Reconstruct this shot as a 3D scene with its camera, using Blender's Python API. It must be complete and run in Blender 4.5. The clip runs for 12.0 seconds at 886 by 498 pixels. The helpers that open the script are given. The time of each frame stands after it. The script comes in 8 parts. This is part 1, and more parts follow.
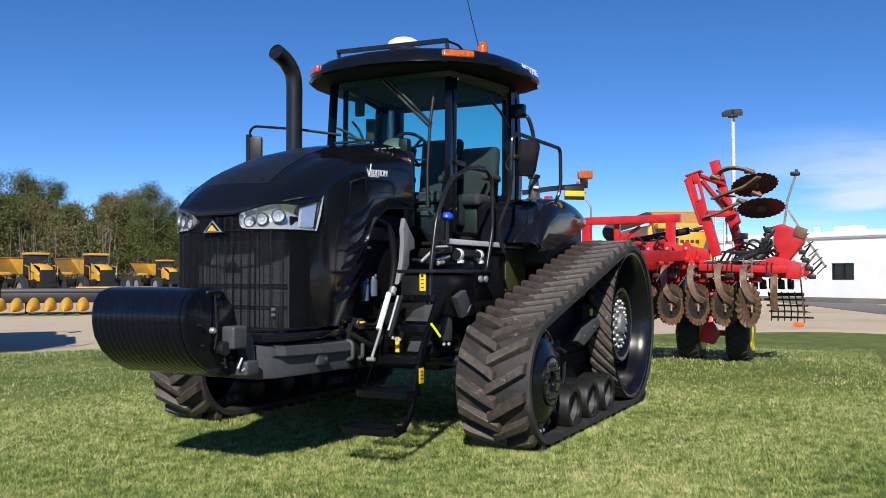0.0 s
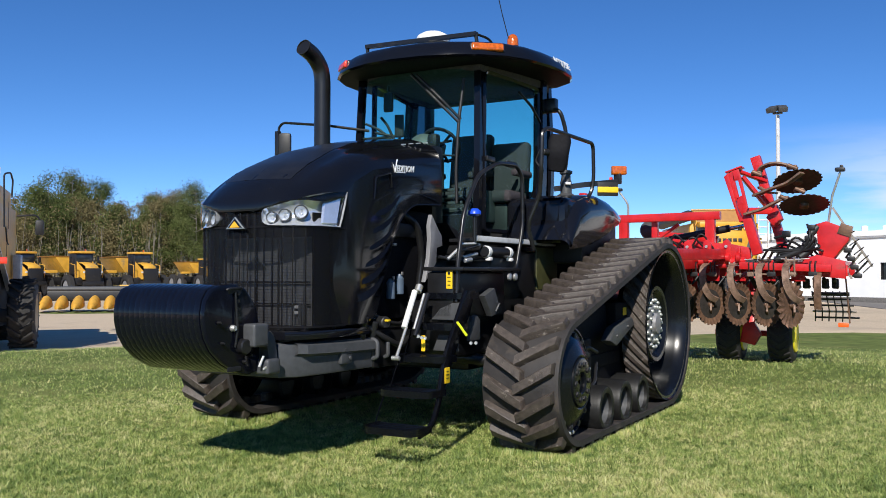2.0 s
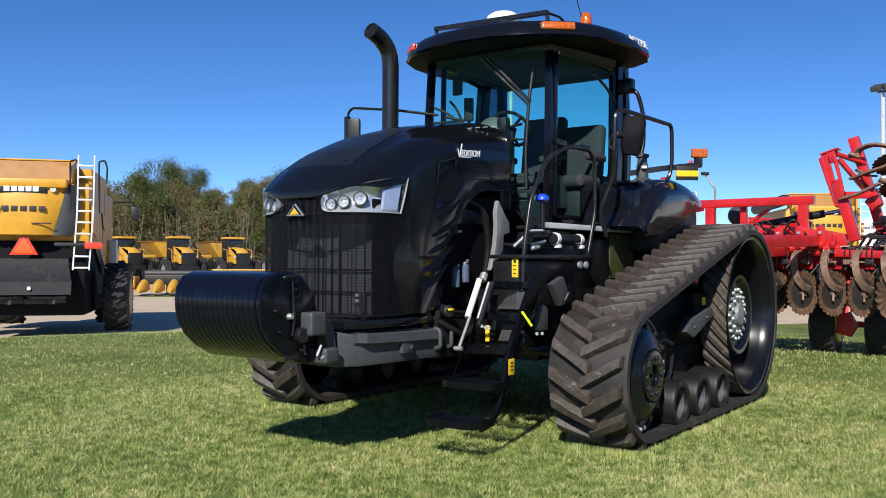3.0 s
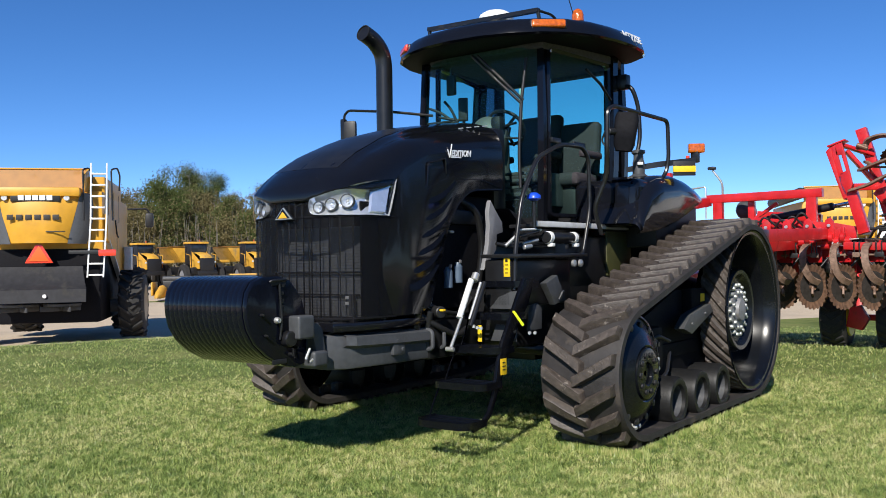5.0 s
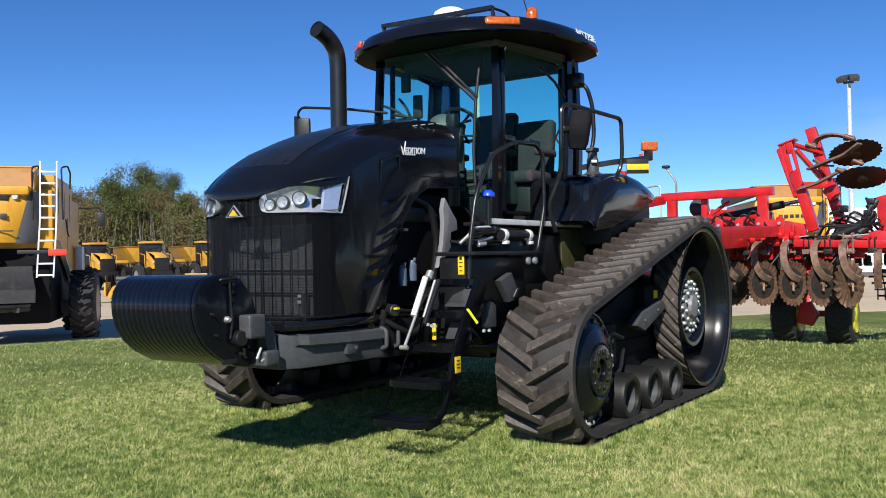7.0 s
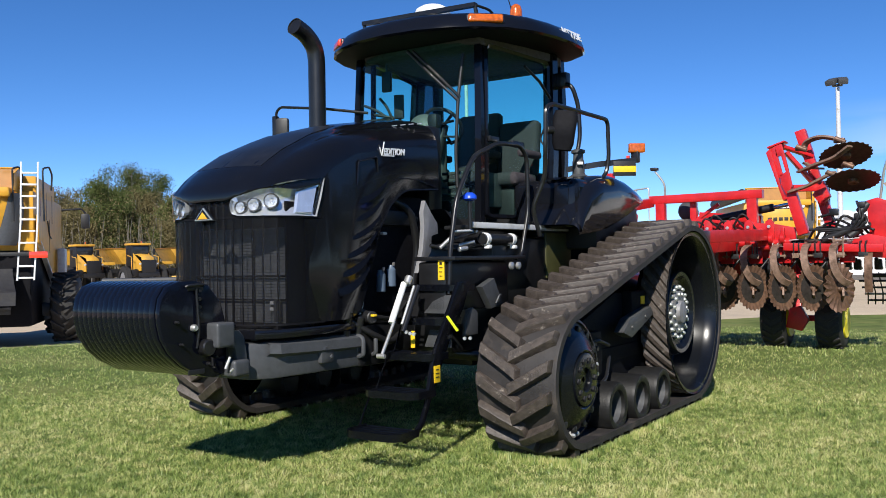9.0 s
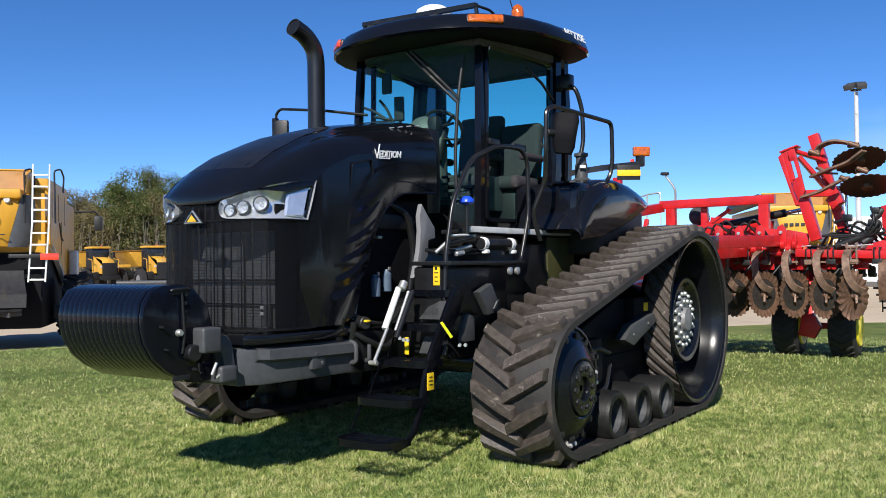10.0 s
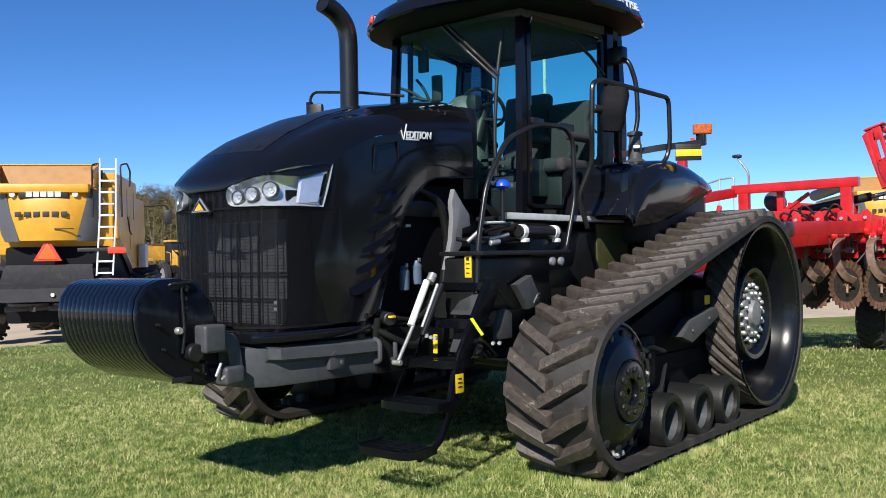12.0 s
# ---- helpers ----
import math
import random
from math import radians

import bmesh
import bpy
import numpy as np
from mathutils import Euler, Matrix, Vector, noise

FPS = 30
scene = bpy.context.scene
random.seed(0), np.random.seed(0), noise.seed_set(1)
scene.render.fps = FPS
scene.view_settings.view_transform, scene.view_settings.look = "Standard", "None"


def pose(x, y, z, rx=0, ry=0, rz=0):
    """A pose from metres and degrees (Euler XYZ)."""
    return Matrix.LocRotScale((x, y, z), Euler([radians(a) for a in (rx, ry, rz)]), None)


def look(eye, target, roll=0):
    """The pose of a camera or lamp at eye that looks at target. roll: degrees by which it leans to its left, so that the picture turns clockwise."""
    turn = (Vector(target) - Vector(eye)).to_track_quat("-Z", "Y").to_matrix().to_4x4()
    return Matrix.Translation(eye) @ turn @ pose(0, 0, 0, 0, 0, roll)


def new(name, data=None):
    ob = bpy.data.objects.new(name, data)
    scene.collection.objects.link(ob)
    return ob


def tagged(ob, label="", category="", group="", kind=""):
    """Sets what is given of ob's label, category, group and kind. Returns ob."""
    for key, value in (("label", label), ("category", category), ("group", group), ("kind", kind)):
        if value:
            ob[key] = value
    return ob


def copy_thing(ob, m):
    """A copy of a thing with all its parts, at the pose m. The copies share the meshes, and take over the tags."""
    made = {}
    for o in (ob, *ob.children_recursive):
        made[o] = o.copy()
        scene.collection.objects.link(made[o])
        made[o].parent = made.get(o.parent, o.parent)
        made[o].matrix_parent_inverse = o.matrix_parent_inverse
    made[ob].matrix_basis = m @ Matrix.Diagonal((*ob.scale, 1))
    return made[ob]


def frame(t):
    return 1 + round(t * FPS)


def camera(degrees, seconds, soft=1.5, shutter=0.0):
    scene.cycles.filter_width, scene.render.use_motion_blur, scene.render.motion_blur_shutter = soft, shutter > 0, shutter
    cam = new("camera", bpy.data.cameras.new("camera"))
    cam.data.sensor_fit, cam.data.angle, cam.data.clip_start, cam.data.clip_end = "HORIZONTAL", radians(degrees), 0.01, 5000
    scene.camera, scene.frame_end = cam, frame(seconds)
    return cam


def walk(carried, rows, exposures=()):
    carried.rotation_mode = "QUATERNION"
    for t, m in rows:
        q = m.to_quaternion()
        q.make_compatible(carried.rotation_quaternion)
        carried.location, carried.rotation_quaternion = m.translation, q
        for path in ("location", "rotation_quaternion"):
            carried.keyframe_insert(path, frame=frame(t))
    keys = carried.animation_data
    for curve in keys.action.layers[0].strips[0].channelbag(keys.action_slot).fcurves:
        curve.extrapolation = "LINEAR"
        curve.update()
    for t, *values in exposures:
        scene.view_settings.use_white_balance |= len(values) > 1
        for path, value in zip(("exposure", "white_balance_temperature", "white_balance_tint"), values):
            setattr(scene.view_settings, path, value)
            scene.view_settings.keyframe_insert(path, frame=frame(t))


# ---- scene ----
cam = camera(53.6, 12.0, soft=0.9)
PATH = [
    (0, (4.271, -0.038, 1.37), (3.353, 1.738, 1.431), -0.1),
    (0.5, (4.282, -0.032, 1.37), (3.355, 1.74, 1.427), -0.1),
    (1, (4.316, -0.019, 1.367), (3.368, 1.742, 1.419), -0.5),
    (1.5, (4.339, 0.013, 1.367), (3.374, 1.763, 1.419), -0.5),
    (2, (4.295, 0.14, 1.358), (3.296, 1.872, 1.417), -0.0),
    (2.5, (4.259, 0.269, 1.377), (3.176, 1.95, 1.419), -0.3),
    (3, (4.343, 0.404, 1.378), (3.174, 2.027, 1.403), 0.2),
    (5, (4.506, 0.538, 1.38), (3.302, 2.134, 1.406), -0.9),
    (5.5, (4.506, 0.555, 1.376), (3.319, 2.164, 1.395), -0.9),
    (6, (4.502, 0.57, 1.374), (3.332, 2.192, 1.39), -1.0),
    (6.5, (4.509, 0.576, 1.374), (3.361, 2.214, 1.394), -1.1),
    (7, (4.516, 0.589, 1.371), (3.387, 2.24, 1.393), -1.1),
    (7.5, (4.526, 0.603, 1.368), (3.414, 2.266, 1.387), -1.1),
    (9.5, (4.436, 0.922, 1.395), (3.325, 2.585, 1.425), -1.0),
    (10, (4.497, 1.014, 1.394), (3.356, 2.657, 1.43), -0.7),
    (10.5, (4.558, 1.104, 1.392), (3.388, 2.726, 1.422), -0.9),
    (11, (4.549, 1.225, 1.387), (3.359, 2.832, 1.409), -1.1),
    (11.5, (4.459, 1.432, 1.386), (3.239, 3.017, 1.414), -1.0),
    (12, (4.414, 1.622, 1.386), (3.136, 3.16, 1.404), -1.1),
]
walk(cam, [(t, look(eye, target, roll)) for t, eye, target, roll in PATH], exposures=[(0.0, 0.22), (2.5, 0.24), (5.0, 0.30), (9.5, 0.33), (12.0, 0.39)])


# world light: clear autumn midday, sun high in front of the tractor
SUN = Vector((0.48, -1.10, 1.0)).normalized()
world = bpy.data.worlds.new("sky")
scene.world = world
world.use_nodes = True
wn = world.node_tree
sky = wn.nodes.new("ShaderNodeTexSky")
sky.sky_type = "NISHITA"
sky.sun_disc = False
sky.sun_elevation = math.asin(SUN.z)
sky.sun_rotation = math.atan2(SUN.x, SUN.y)
sky.altitude, sky.air_density, sky.dust_density, sky.ozone_density = 200, 0.52, 0.0, 4.0
hsv = wn.nodes.new("ShaderNodeHueSaturation")
hsv.inputs["Saturation"].default_value, hsv.inputs["Hue"].default_value = 1.2, 0.504
wn.links.new(sky.outputs[0], hsv.inputs["Color"])
# a thin bright cloud lies low beyond the building
wtc = wn.nodes.new("ShaderNodeTexCoord")
wsep = wn.nodes.new("ShaderNodeSeparateXYZ")
wn.links.new(wtc.outputs["Generated"], wsep.inputs[0])
wmap = wn.nodes.new("ShaderNodeMapping")
wmap.inputs["Scale"].default_value = (3.0, 3.0, 16.0)
wn.links.new(wtc.outputs["Generated"], wmap.inputs[0])
wnoise = wn.nodes.new("ShaderNodeTexNoise")
wnoise.inputs["Scale"].default_value, wnoise.inputs["Detail"].default_value = 2.2, 7.0
wn.links.new(wmap.outputs[0], wnoise.inputs["Vector"])


def sky_range(source, a, b, c, d):
    m = wn.nodes.new("ShaderNodeMapRange")
    for i, v in enumerate((a, b, c, d)):
        m.inputs[1 + i].default_value = v
    wn.links.new(source, m.inputs[0])
    return m.outputs[0]


def sky_times(a, b):
    m = wn.nodes.new("ShaderNodeMath")
    m.operation = "MULTIPLY"
    wn.links.new(a, m.inputs[0])
    wn.links.new(b, m.inputs[1])
    return m.outputs[0]


low = sky_times(sky_range(wsep.outputs["Z"], 0.02, 0.05, 0.0, 1.0), sky_range(wsep.outputs["Z"], 0.09, 0.16, 1.0, 0.0))
east = sky_times(low, sky_range(wsep.outputs["X"], -0.20, -0.02, 0.0, 1.0))
veil = sky_times(east, sky_range(wnoise.outputs[0], 0.42, 0.62, 0.0, 0.75))
wmix = wn.nodes.new("ShaderNodeMix")
wmix.data_type = "RGBA"
wn.links.new(veil, wmix.inputs["Factor"])
wn.links.new(hsv.outputs[0], wmix.inputs["A"])
wmix.inputs["B"].default_value = (5.6, 6.0, 6.6, 1)
wn.links.new(wmix.outputs["Result"], wn.nodes["Background"].inputs[0])
wn.nodes["Background"].inputs[1].default_value = 0.130
sun = new("sun", bpy.data.lights.new("sun", "SUN"))
sun.data.energy, sun.data.angle, sun.data.color = 5.0, radians(0.53), (1.0, 0.95, 0.87)
sun.matrix_world = look(tuple(SUN * 60), (0, 6, 0))


# ---- materials ----
def material(name, colour, rough=0.5, metal=0.0, vary=0.15, grain=8.0, bump=0.0, bump_scale=60.0, coat=0.0, stain=None, stain_scale=1.5, stain_at=0.55, island=False, spec=0.5):
    """Colour broken at two scales, with optional dirt patches, relief and clear coat."""
    m = bpy.data.materials.new(name)
    m.use_nodes = True
    n, l = m.node_tree.nodes, m.node_tree.links
    b = n["Principled BSDF"]
    tc = n.new("ShaderNodeTexCoord")
    info = n.new("ShaderNodeObjectInfo")
    shift = n.new("ShaderNodeVectorMath")
    shift.operation = "MULTIPLY_ADD"
    l.new(info.outputs["Random"], shift.inputs[0])
    shift.inputs[1].default_value = (7.0, 5.0, 9.0)
    l.new(tc.outputs["Object"], shift.inputs[2])
    fine = n.new("ShaderNodeTexNoise")
    fine.inputs["Scale"].default_value, fine.inputs["Detail"].default_value = grain, 6.0
    l.new(shift.outputs[0], fine.inputs["Vector"])
    ramp = n.new("ShaderNodeMapRange")
    ramp.inputs["From Min"].default_value, ramp.inputs["From Max"].default_value = 0.3, 0.7
    ramp.inputs["To Min"].default_value, ramp.inputs["To Max"].default_value = 1 - vary, 1 + vary
    l.new(fine.outputs[0], ramp.inputs["Value"])
    mul = n.new("ShaderNodeVectorMath")
    mul.operation = "SCALE"
    mul.inputs[0].default_value = colour[:3]
    l.new(ramp.outputs[0], mul.inputs["Scale"])
    out = mul.outputs[0]
    if island:
        geo = n.new("ShaderNodeNewGeometry")
        r2 = n.new("ShaderNodeMapRange")
        r2.inputs["To Min"].default_value, r2.inputs["To Max"].default_value = 0.65, 1.35
        l.new(geo.outputs["Random Per Island"], r2.inputs["Value"])
        m2 = n.new("ShaderNodeVectorMath")
        m2.operation = "SCALE"
        l.new(out, m2.inputs[0])
        l.new(r2.outputs[0], m2.inputs["Scale"])
        out = m2.outputs[0]
    rough_in = b.inputs["Roughness"]
    rough_in.default_value = rough
    if stain is not None:
        big = n.new("ShaderNodeTexNoise")
        big.inputs["Scale"].default_value, big.inputs["Detail"].default_value = stain_scale, 8.0
        big.inputs["Roughness"].default_value = 0.65
        l.new(shift.outputs[0], big.inputs["Vector"])
        cut = n.new("ShaderNodeMapRange")
        cut.inputs["From Min"].default_value, cut.inputs["From Max"].default_value = stain_at, stain_at + 0.14
        l.new(big.outputs[0], cut.inputs["Value"])
        mix = n.new("ShaderNodeMix")
        mix.data_type = "RGBA"
        l.new(cut.outputs[0], mix.inputs["Factor"])
        l.new(out, mix.inputs["A"])
        mix.inputs["B"].default_value = (*stain[:3], 1)
        out = mix.outputs["Result"]
        r3 = n.new("ShaderNodeMapRange")
        r3.inputs["To Min"].default_value, r3.inputs["To Max"].default_value = rough, min(1.0, rough + 0.35)
        l.new(cut.outputs[0], r3.inputs["Value"])
        l.new(r3.outputs[0], rough_in)
    l.new(out, b.inputs["Base Color"])
    b.inputs["Metallic"].default_value = metal
    b.inputs["Coat Weight"].default_value = coat
    b.inputs["Coat Roughness"].default_value = 0.05
    b.inputs["Specular IOR Level"].default_value = spec
    if bump > 0:
        bn = n.new("ShaderNodeTexNoise")
        bn.inputs["Scale"].default_value, bn.inputs["Detail"].default_value = bump_scale, 5.0
        l.new(shift.outputs[0], bn.inputs["Vector"])
        bp = n.new("ShaderNodeBump")
        bp.inputs["Strength"].default_value, bp.inputs["Distance"].default_value = bump, 0.01
        l.new(bn.outputs[0], bp.inputs["Height"])
        l.new(bp.outputs[0], b.inputs["Normal"])
    return m


def glass(name, tint, rough=0.0):
    m = bpy.data.materials.new(name)
    m.use_nodes = True
    n, l = m.node_tree.nodes, m.node_tree.links
    n.remove(n["Principled BSDF"])
    t = n.new("ShaderNodeBsdfTransparent")
    t.inputs[0].default_value = (*tint, 1)
    g = n.new("ShaderNodeBsdfGlossy")
    g.inputs["Roughness"].default_value = rough
    lw = n.new("ShaderNodeLayerWeight")
    lw.inputs["Blend"].default_value = 0.5
    pw = n.new("ShaderNodeMath")
    pw.operation = "POWER"
    pw.inputs[1].default_value = 5.0
    l.new(lw.outputs["Facing"], pw.inputs[0])
    f = n.new("ShaderNodeMath")
    f.operation = "MULTIPLY_ADD"
    f.inputs[1].default_value, f.inputs[2].default_value = 0.85, 0.015
    l.new(pw.outputs[0], f.inputs[0])
    x = n.new("ShaderNodeMixShader")
    l.new(f.outputs[0], x.inputs[0])
    l.new(t.outputs[0], x.inputs[1])
    l.new(g.outputs[0], x.inputs[2])
    l.new(x.outputs[0], n["Material Output"].inputs[0])
    return m


ROLLER = material("roller_rubber", (0.010, 0.010, 0.010), 0.5, spec=0.3, vary=0.25, grain=18, bump=0.15, bump_scale=80, stain=(0.035, 0.033, 0.03), stain_scale=6, stain_at=0.6)
WHEELBLK = material("black_wheel_paint", (0.005, 0.006, 0.008), 0.24, vary=0.2, grain=6, coat=0.06, spec=0.32, stain=(0.013, 0.012, 0.010), stain_scale=3, stain_at=0.6)
BLACK = material("black_gloss_paint", (0.0055, 0.006, 0.0085), 0.12, vary=0.2, grain=3, coat=0.14, spec=0.30, stain=(0.006, 0.006, 0.007), stain_scale=2.0, stain_at=0.62)
SATIN = material("black_satin_paint", (0.011, 0.011, 0.012), 0.30, vary=0.25, grain=12, stain=(0.03, 0.028, 0.024), stain_at=0.6, bump=0.03)
PLASTIC = material("black_plastic", (0.012, 0.012, 0.013), 0.5, vary=0.2, grain=30, bump=0.08, bump_scale=220)
CAST = material("grey_cast_iron", (0.058, 0.061, 0.066), 0.5, metal=0.0, vary=0.15, grain=25, bump=0.1, bump_scale=120, stain=(0.03, 0.03, 0.03), stain_at=0.6)
RUBBER = material("track_rubber", (0.057, 0.045, 0.037), 0.55, vary=0.4, grain=22, bump=0.5, bump_scale=70, stain=(0.30, 0.26, 0.22), stain_scale=20.0, stain_at=0.60)
# darker than the lugs: less dirt, plus the gaps' shade put into the colour
BELTM = material("shade_darkened_belt_rubber", (0.022, 0.019, 0.018), 0.68, vary=0.3, grain=10, bump=0.3, bump_scale=50, stain=(0.075, 0.06, 0.048), stain_scale=4.0, stain_at=0.56)
TYRE = material("tyre_rubber", (0.018, 0.017, 0.016), 0.75, vary=0.3, grain=20, bump=0.2, stain=(0.08, 0.06, 0.04), stain_scale=4, stain_at=0.6)
STEEL = material("bare_steel", (0.55, 0.55, 0.55), 0.32, metal=1.0, vary=0.15, grain=30, bump=0.05, stain=(0.3, 0.28, 0.25), stain_scale=8)
ZINC = material("zinc_plated", (0.62, 0.62, 0.60), 0.42, metal=0.8, vary=0.15, grain=40)
NUTM = material("greyed_zinc", (0.40, 0.42, 0.40), 0.5, metal=0.6, vary=0.25, grain=40, stain=(0.22, 0.23, 0.21), stain_scale=30, stain_at=0.5)
CHROME = material("chrome", (0.75, 0.76, 0.78), 0.10, metal=1.0, vary=0.08, grain=10)
SILVER = material("silver_paint", (0.55, 0.56, 0.57), 0.4, vary=0.1, grain=20, stain=(0.3, 0.28, 0.25), stain_scale=5)
RED = material("red_paint", (0.50, 0.012, 0.014), 0.35, vary=0.2, grain=6, coat=0.15, stain=(0.22, 0.03, 0.025), stain_scale=3, stain_at=0.6, bump=0.04)
WEIGHTP = material("weight_gloss_paint", (0.004, 0.005, 0.010), 0.10, vary=0.2, grain=6, coat=0.05, spec=0.22, stain=(0.008, 0.008, 0.010), stain_scale=5, stain_at=0.62, bump=0.03, bump_scale=30)
# dark cup steel; on the lying discs it paints in their underside's shade
DARK_SHADED_STEEL = material("dark_shaded_disc_steel", (0.05, 0.043, 0.038), 0.45, metal=0.4, vary=0.3, grain=20, bump=0.1)
RUST = material("worn_soil_steel", (0.17, 0.095, 0.06), 0.5, metal=0.35, vary=0.35, grain=14, bump=0.2, stain=(0.09, 0.05, 0.03), stain_scale=5, stain_at=0.5)
YELLOW = material("harvester_yellow", (0.64, 0.325, 0.028), 0.45, vary=0.1, grain=4, coat=0.05, stain=(0.5, 0.27, 0.06), stain_scale=2, stain_at=0.62)
MUSTARD = material("machine_yellow", (0.62, 0.33, 0.04), 0.45, vary=0.15, grain=3, stain=(0.3, 0.2, 0.08), stain_scale=1.5, stain_at=0.58)
WHEELY = material("wheel_yellow", (0.85, 0.70, 0.03), 0.4, vary=0.1, grain=10)
STICKER = material("warning_yellow", (0.85, 0.55, 0.02), 0.4, vary=0.06, grain=60)
AMBER = material("amber_lens", (0.52, 0.105, 0.006), 0.12, vary=0.35, grain=40, coat=0.9, bump=0.4, bump_scale=60)
ORANGE = material("reflective_orange", (0.95, 0.13, 0.02), 0.35, vary=0.08, grain=80)
REDLENS = material("red_lens", (0.75, 0.06, 0.03), 0.2, vary=0.1, grain=60, coat=0.5)
WHITE = material("white_paint", (0.72, 0.72, 0.70), 0.5, vary=0.06, grain=4, stain=(0.55, 0.54, 0.5), stain_scale=1.2, stain_at=0.62)
ALU = material("aluminium", (0.80, 0.79, 0.76), 0.4, metal=0.35, vary=0.1, grain=20)
BLUE = material("blue_cap", (0.012, 0.07, 0.62), 0.35, vary=0.1, grain=40)
SEATM = material("seat_fabric", (0.030, 0.026, 0.030), 0.85, vary=0.25, grain=60, bump=0.15, bump_scale=300)
CONSOLE = material("cab_grey_plastic", (0.10, 0.105, 0.10), 0.55, vary=0.12, grain=30, bump=0.06, bump_scale=200)
DGREY = material("dark_grey_plastic", (0.055, 0.057, 0.06), 0.5, vary=0.15, grain=20, bump=0.08, bump_scale=150)
DARKIN = material("matt_black_lining", (0.007, 0.007, 0.009), 0.7, vary=0.25, grain=40, bump=0.05, bump_scale=200, spec=0.12)
LINING = material("grey_headliner", (0.11, 0.098, 0.118), 0.85, vary=0.2, grain=30, bump=0.05, bump_scale=200, spec=0.1)
PRIMER = material("grey_primer", (0.20, 0.20, 0.21), 0.5, vary=0.12, grain=15, stain=(0.14, 0.13, 0.12), stain_scale=6)
OLIVE = material("olive_primer", (0.06, 0.06, 0.02), 0.5, vary=0.2, grain=12)
GLASS = glass("tinted_cab_glass", (0.56, 0.90, 0.83))
PRIVACY = glass("dark_tinted_glass", (0.10, 0.14, 0.17))
LENS = glass("clear_lens", (0.95, 0.96, 0.97))
REFLECTOR = material("lamp_reflector", (0.84, 0.87, 0.92), 0.08, metal=0.68, vary=0.1, grain=18, bump=0.10, bump_scale=14)


# ---- mesh helpers ----
def bm_box(bm, cx, cy, cz, sx, sy, sz, bevel=0.0, m=None, seg=2):
    """A box by centre and size, with rounded edges, optionally turned by m about its centre."""
    r = bmesh.ops.create_cube(bm, size=1.0)
    vs = r["verts"]
    for v in vs:
        v.co = Vector((v.co.x * sx, v.co.y * sy, v.co.z * sz))
    if bevel > 0:
        es = list({e for v in vs for e in v.link_edges})
        r = bmesh.ops.bevel(bm, geom=es, offset=min(bevel, 0.45 * min(sx, sy, sz)), segments=seg, profile=0.6, affect="EDGES")
        vs = list({v for f in r["faces"] for v in f.verts} | {v for v in vs if v.is_valid})
    for v in vs:
        p = v.co if m is None else m.to_3x3() @ v.co
        v.co = p + Vector((cx, cy, cz))
    return vs


def ring_pts(n, r, a0=0.0):
    return [(r * math.cos(a0 + 2 * math.pi * i / n), r * math.sin(a0 + 2 * math.pi * i / n)) for i in range(n)]


def bm_lathe(bm, profile, origin=(0, 0, 0), axis=(1, 0, 0), n=32, cap=True):
    """Turn a profile of (along, radius) round an axis through origin."""
    ax = Vector(axis).normalized()
    q = ax.to_track_quat("Z", "Y")
    rows = []
    for h, r in profile:
        rows.append([bm.verts.new(Vector(origin) + q @ Vector((x, y, h))) for x, y in ring_pts(n, max(r, 1e-4))])
    for a, b in zip(rows, rows[1:]):
        for i in range(n):
            j = (i + 1) % n
            bm.faces.new((a[i], a[j], b[j], b[i]))
    if cap:
        bm.faces.new(rows[0][::-1])
        bm.faces.new(rows[-1])
    return rows


def bm_cyl(bm, a, b, r, n=16, r2=None):
    a, b = Vector(a), Vector(b)
    d = b - a
    L = d.length
    e = min(r * 0.15, L * 0.2)
    r2 = r if r2 is None else r2
    bm_lathe(bm, [(0, r - e), (e, r), (L - e, r2), (L, r2 - e)], a, d, n)


def smooth_line(pts, rounding=0.04, seg=4):
    """A polyline whose corners are rounded."""
    pts = [Vector(p) for p in pts]
    out = [pts[0]]
    for a, b, c in zip(pts, pts[1:], pts[2:]):
        r = min(rounding, (b - a).length * 0.45, (c - b).length * 0.45)
        p, q = b + (a - b).normalized() * r, b + (c - b).normalized() * r
        for i in range(seg + 1):
            t = i / seg
            out.append((1 - t) ** 2 * p + 2 * t * (1 - t) * b + t * t * q)
    out.append(pts[-1])
    return out


def bm_tube(bm, pts, r, n=10, rounding=0.05, radii=None, flat=None):
    """A bent tube along pts with rounded corners; flat=(w, h) makes it a bar of rectangular section."""
    line = smooth_line(pts, rounding) if rounding > 0 else [Vector(p) for p in pts]
    rows = []
    t0 = (line[1] - line[0]).normalized()
    up = Vector((0, 0, 1)) if abs(t0.z) < 0.9 else Vector((1, 0, 0))
    side = t0.cross(up).normalized()
    for i, p in enumerate(line):
        t = (line[min(i + 1, len(line) - 1)] - line[max(i - 1, 0)]).normalized()
        side = (side - t * side.dot(t)).normalized()
        upv = side.cross(t)
        rr = r if radii is None else radii[min(i * len(radii) // len(line), len(radii) - 1)]
        if flat:
            sec = [(-flat[0] / 2, -flat[1] / 2), (flat[0] / 2, -flat[1] / 2), (flat[0] / 2, flat[1] / 2), (-flat[0] / 2, flat[1] / 2)]
        else:
            sec = ring_pts(n, rr)
        rows.append([bm.verts.new(p + side * x + upv * y) for x, y in sec])
    k = len(rows[0])
    for a, b in zip(rows, rows[1:]):
        for i in range(k):
            j = (i + 1) % k
            bm.faces.new((a[i], a[j], b[j], b[i]))
    bm.faces.new(rows[0][::-1])
    bm.faces.new(rows[-1])


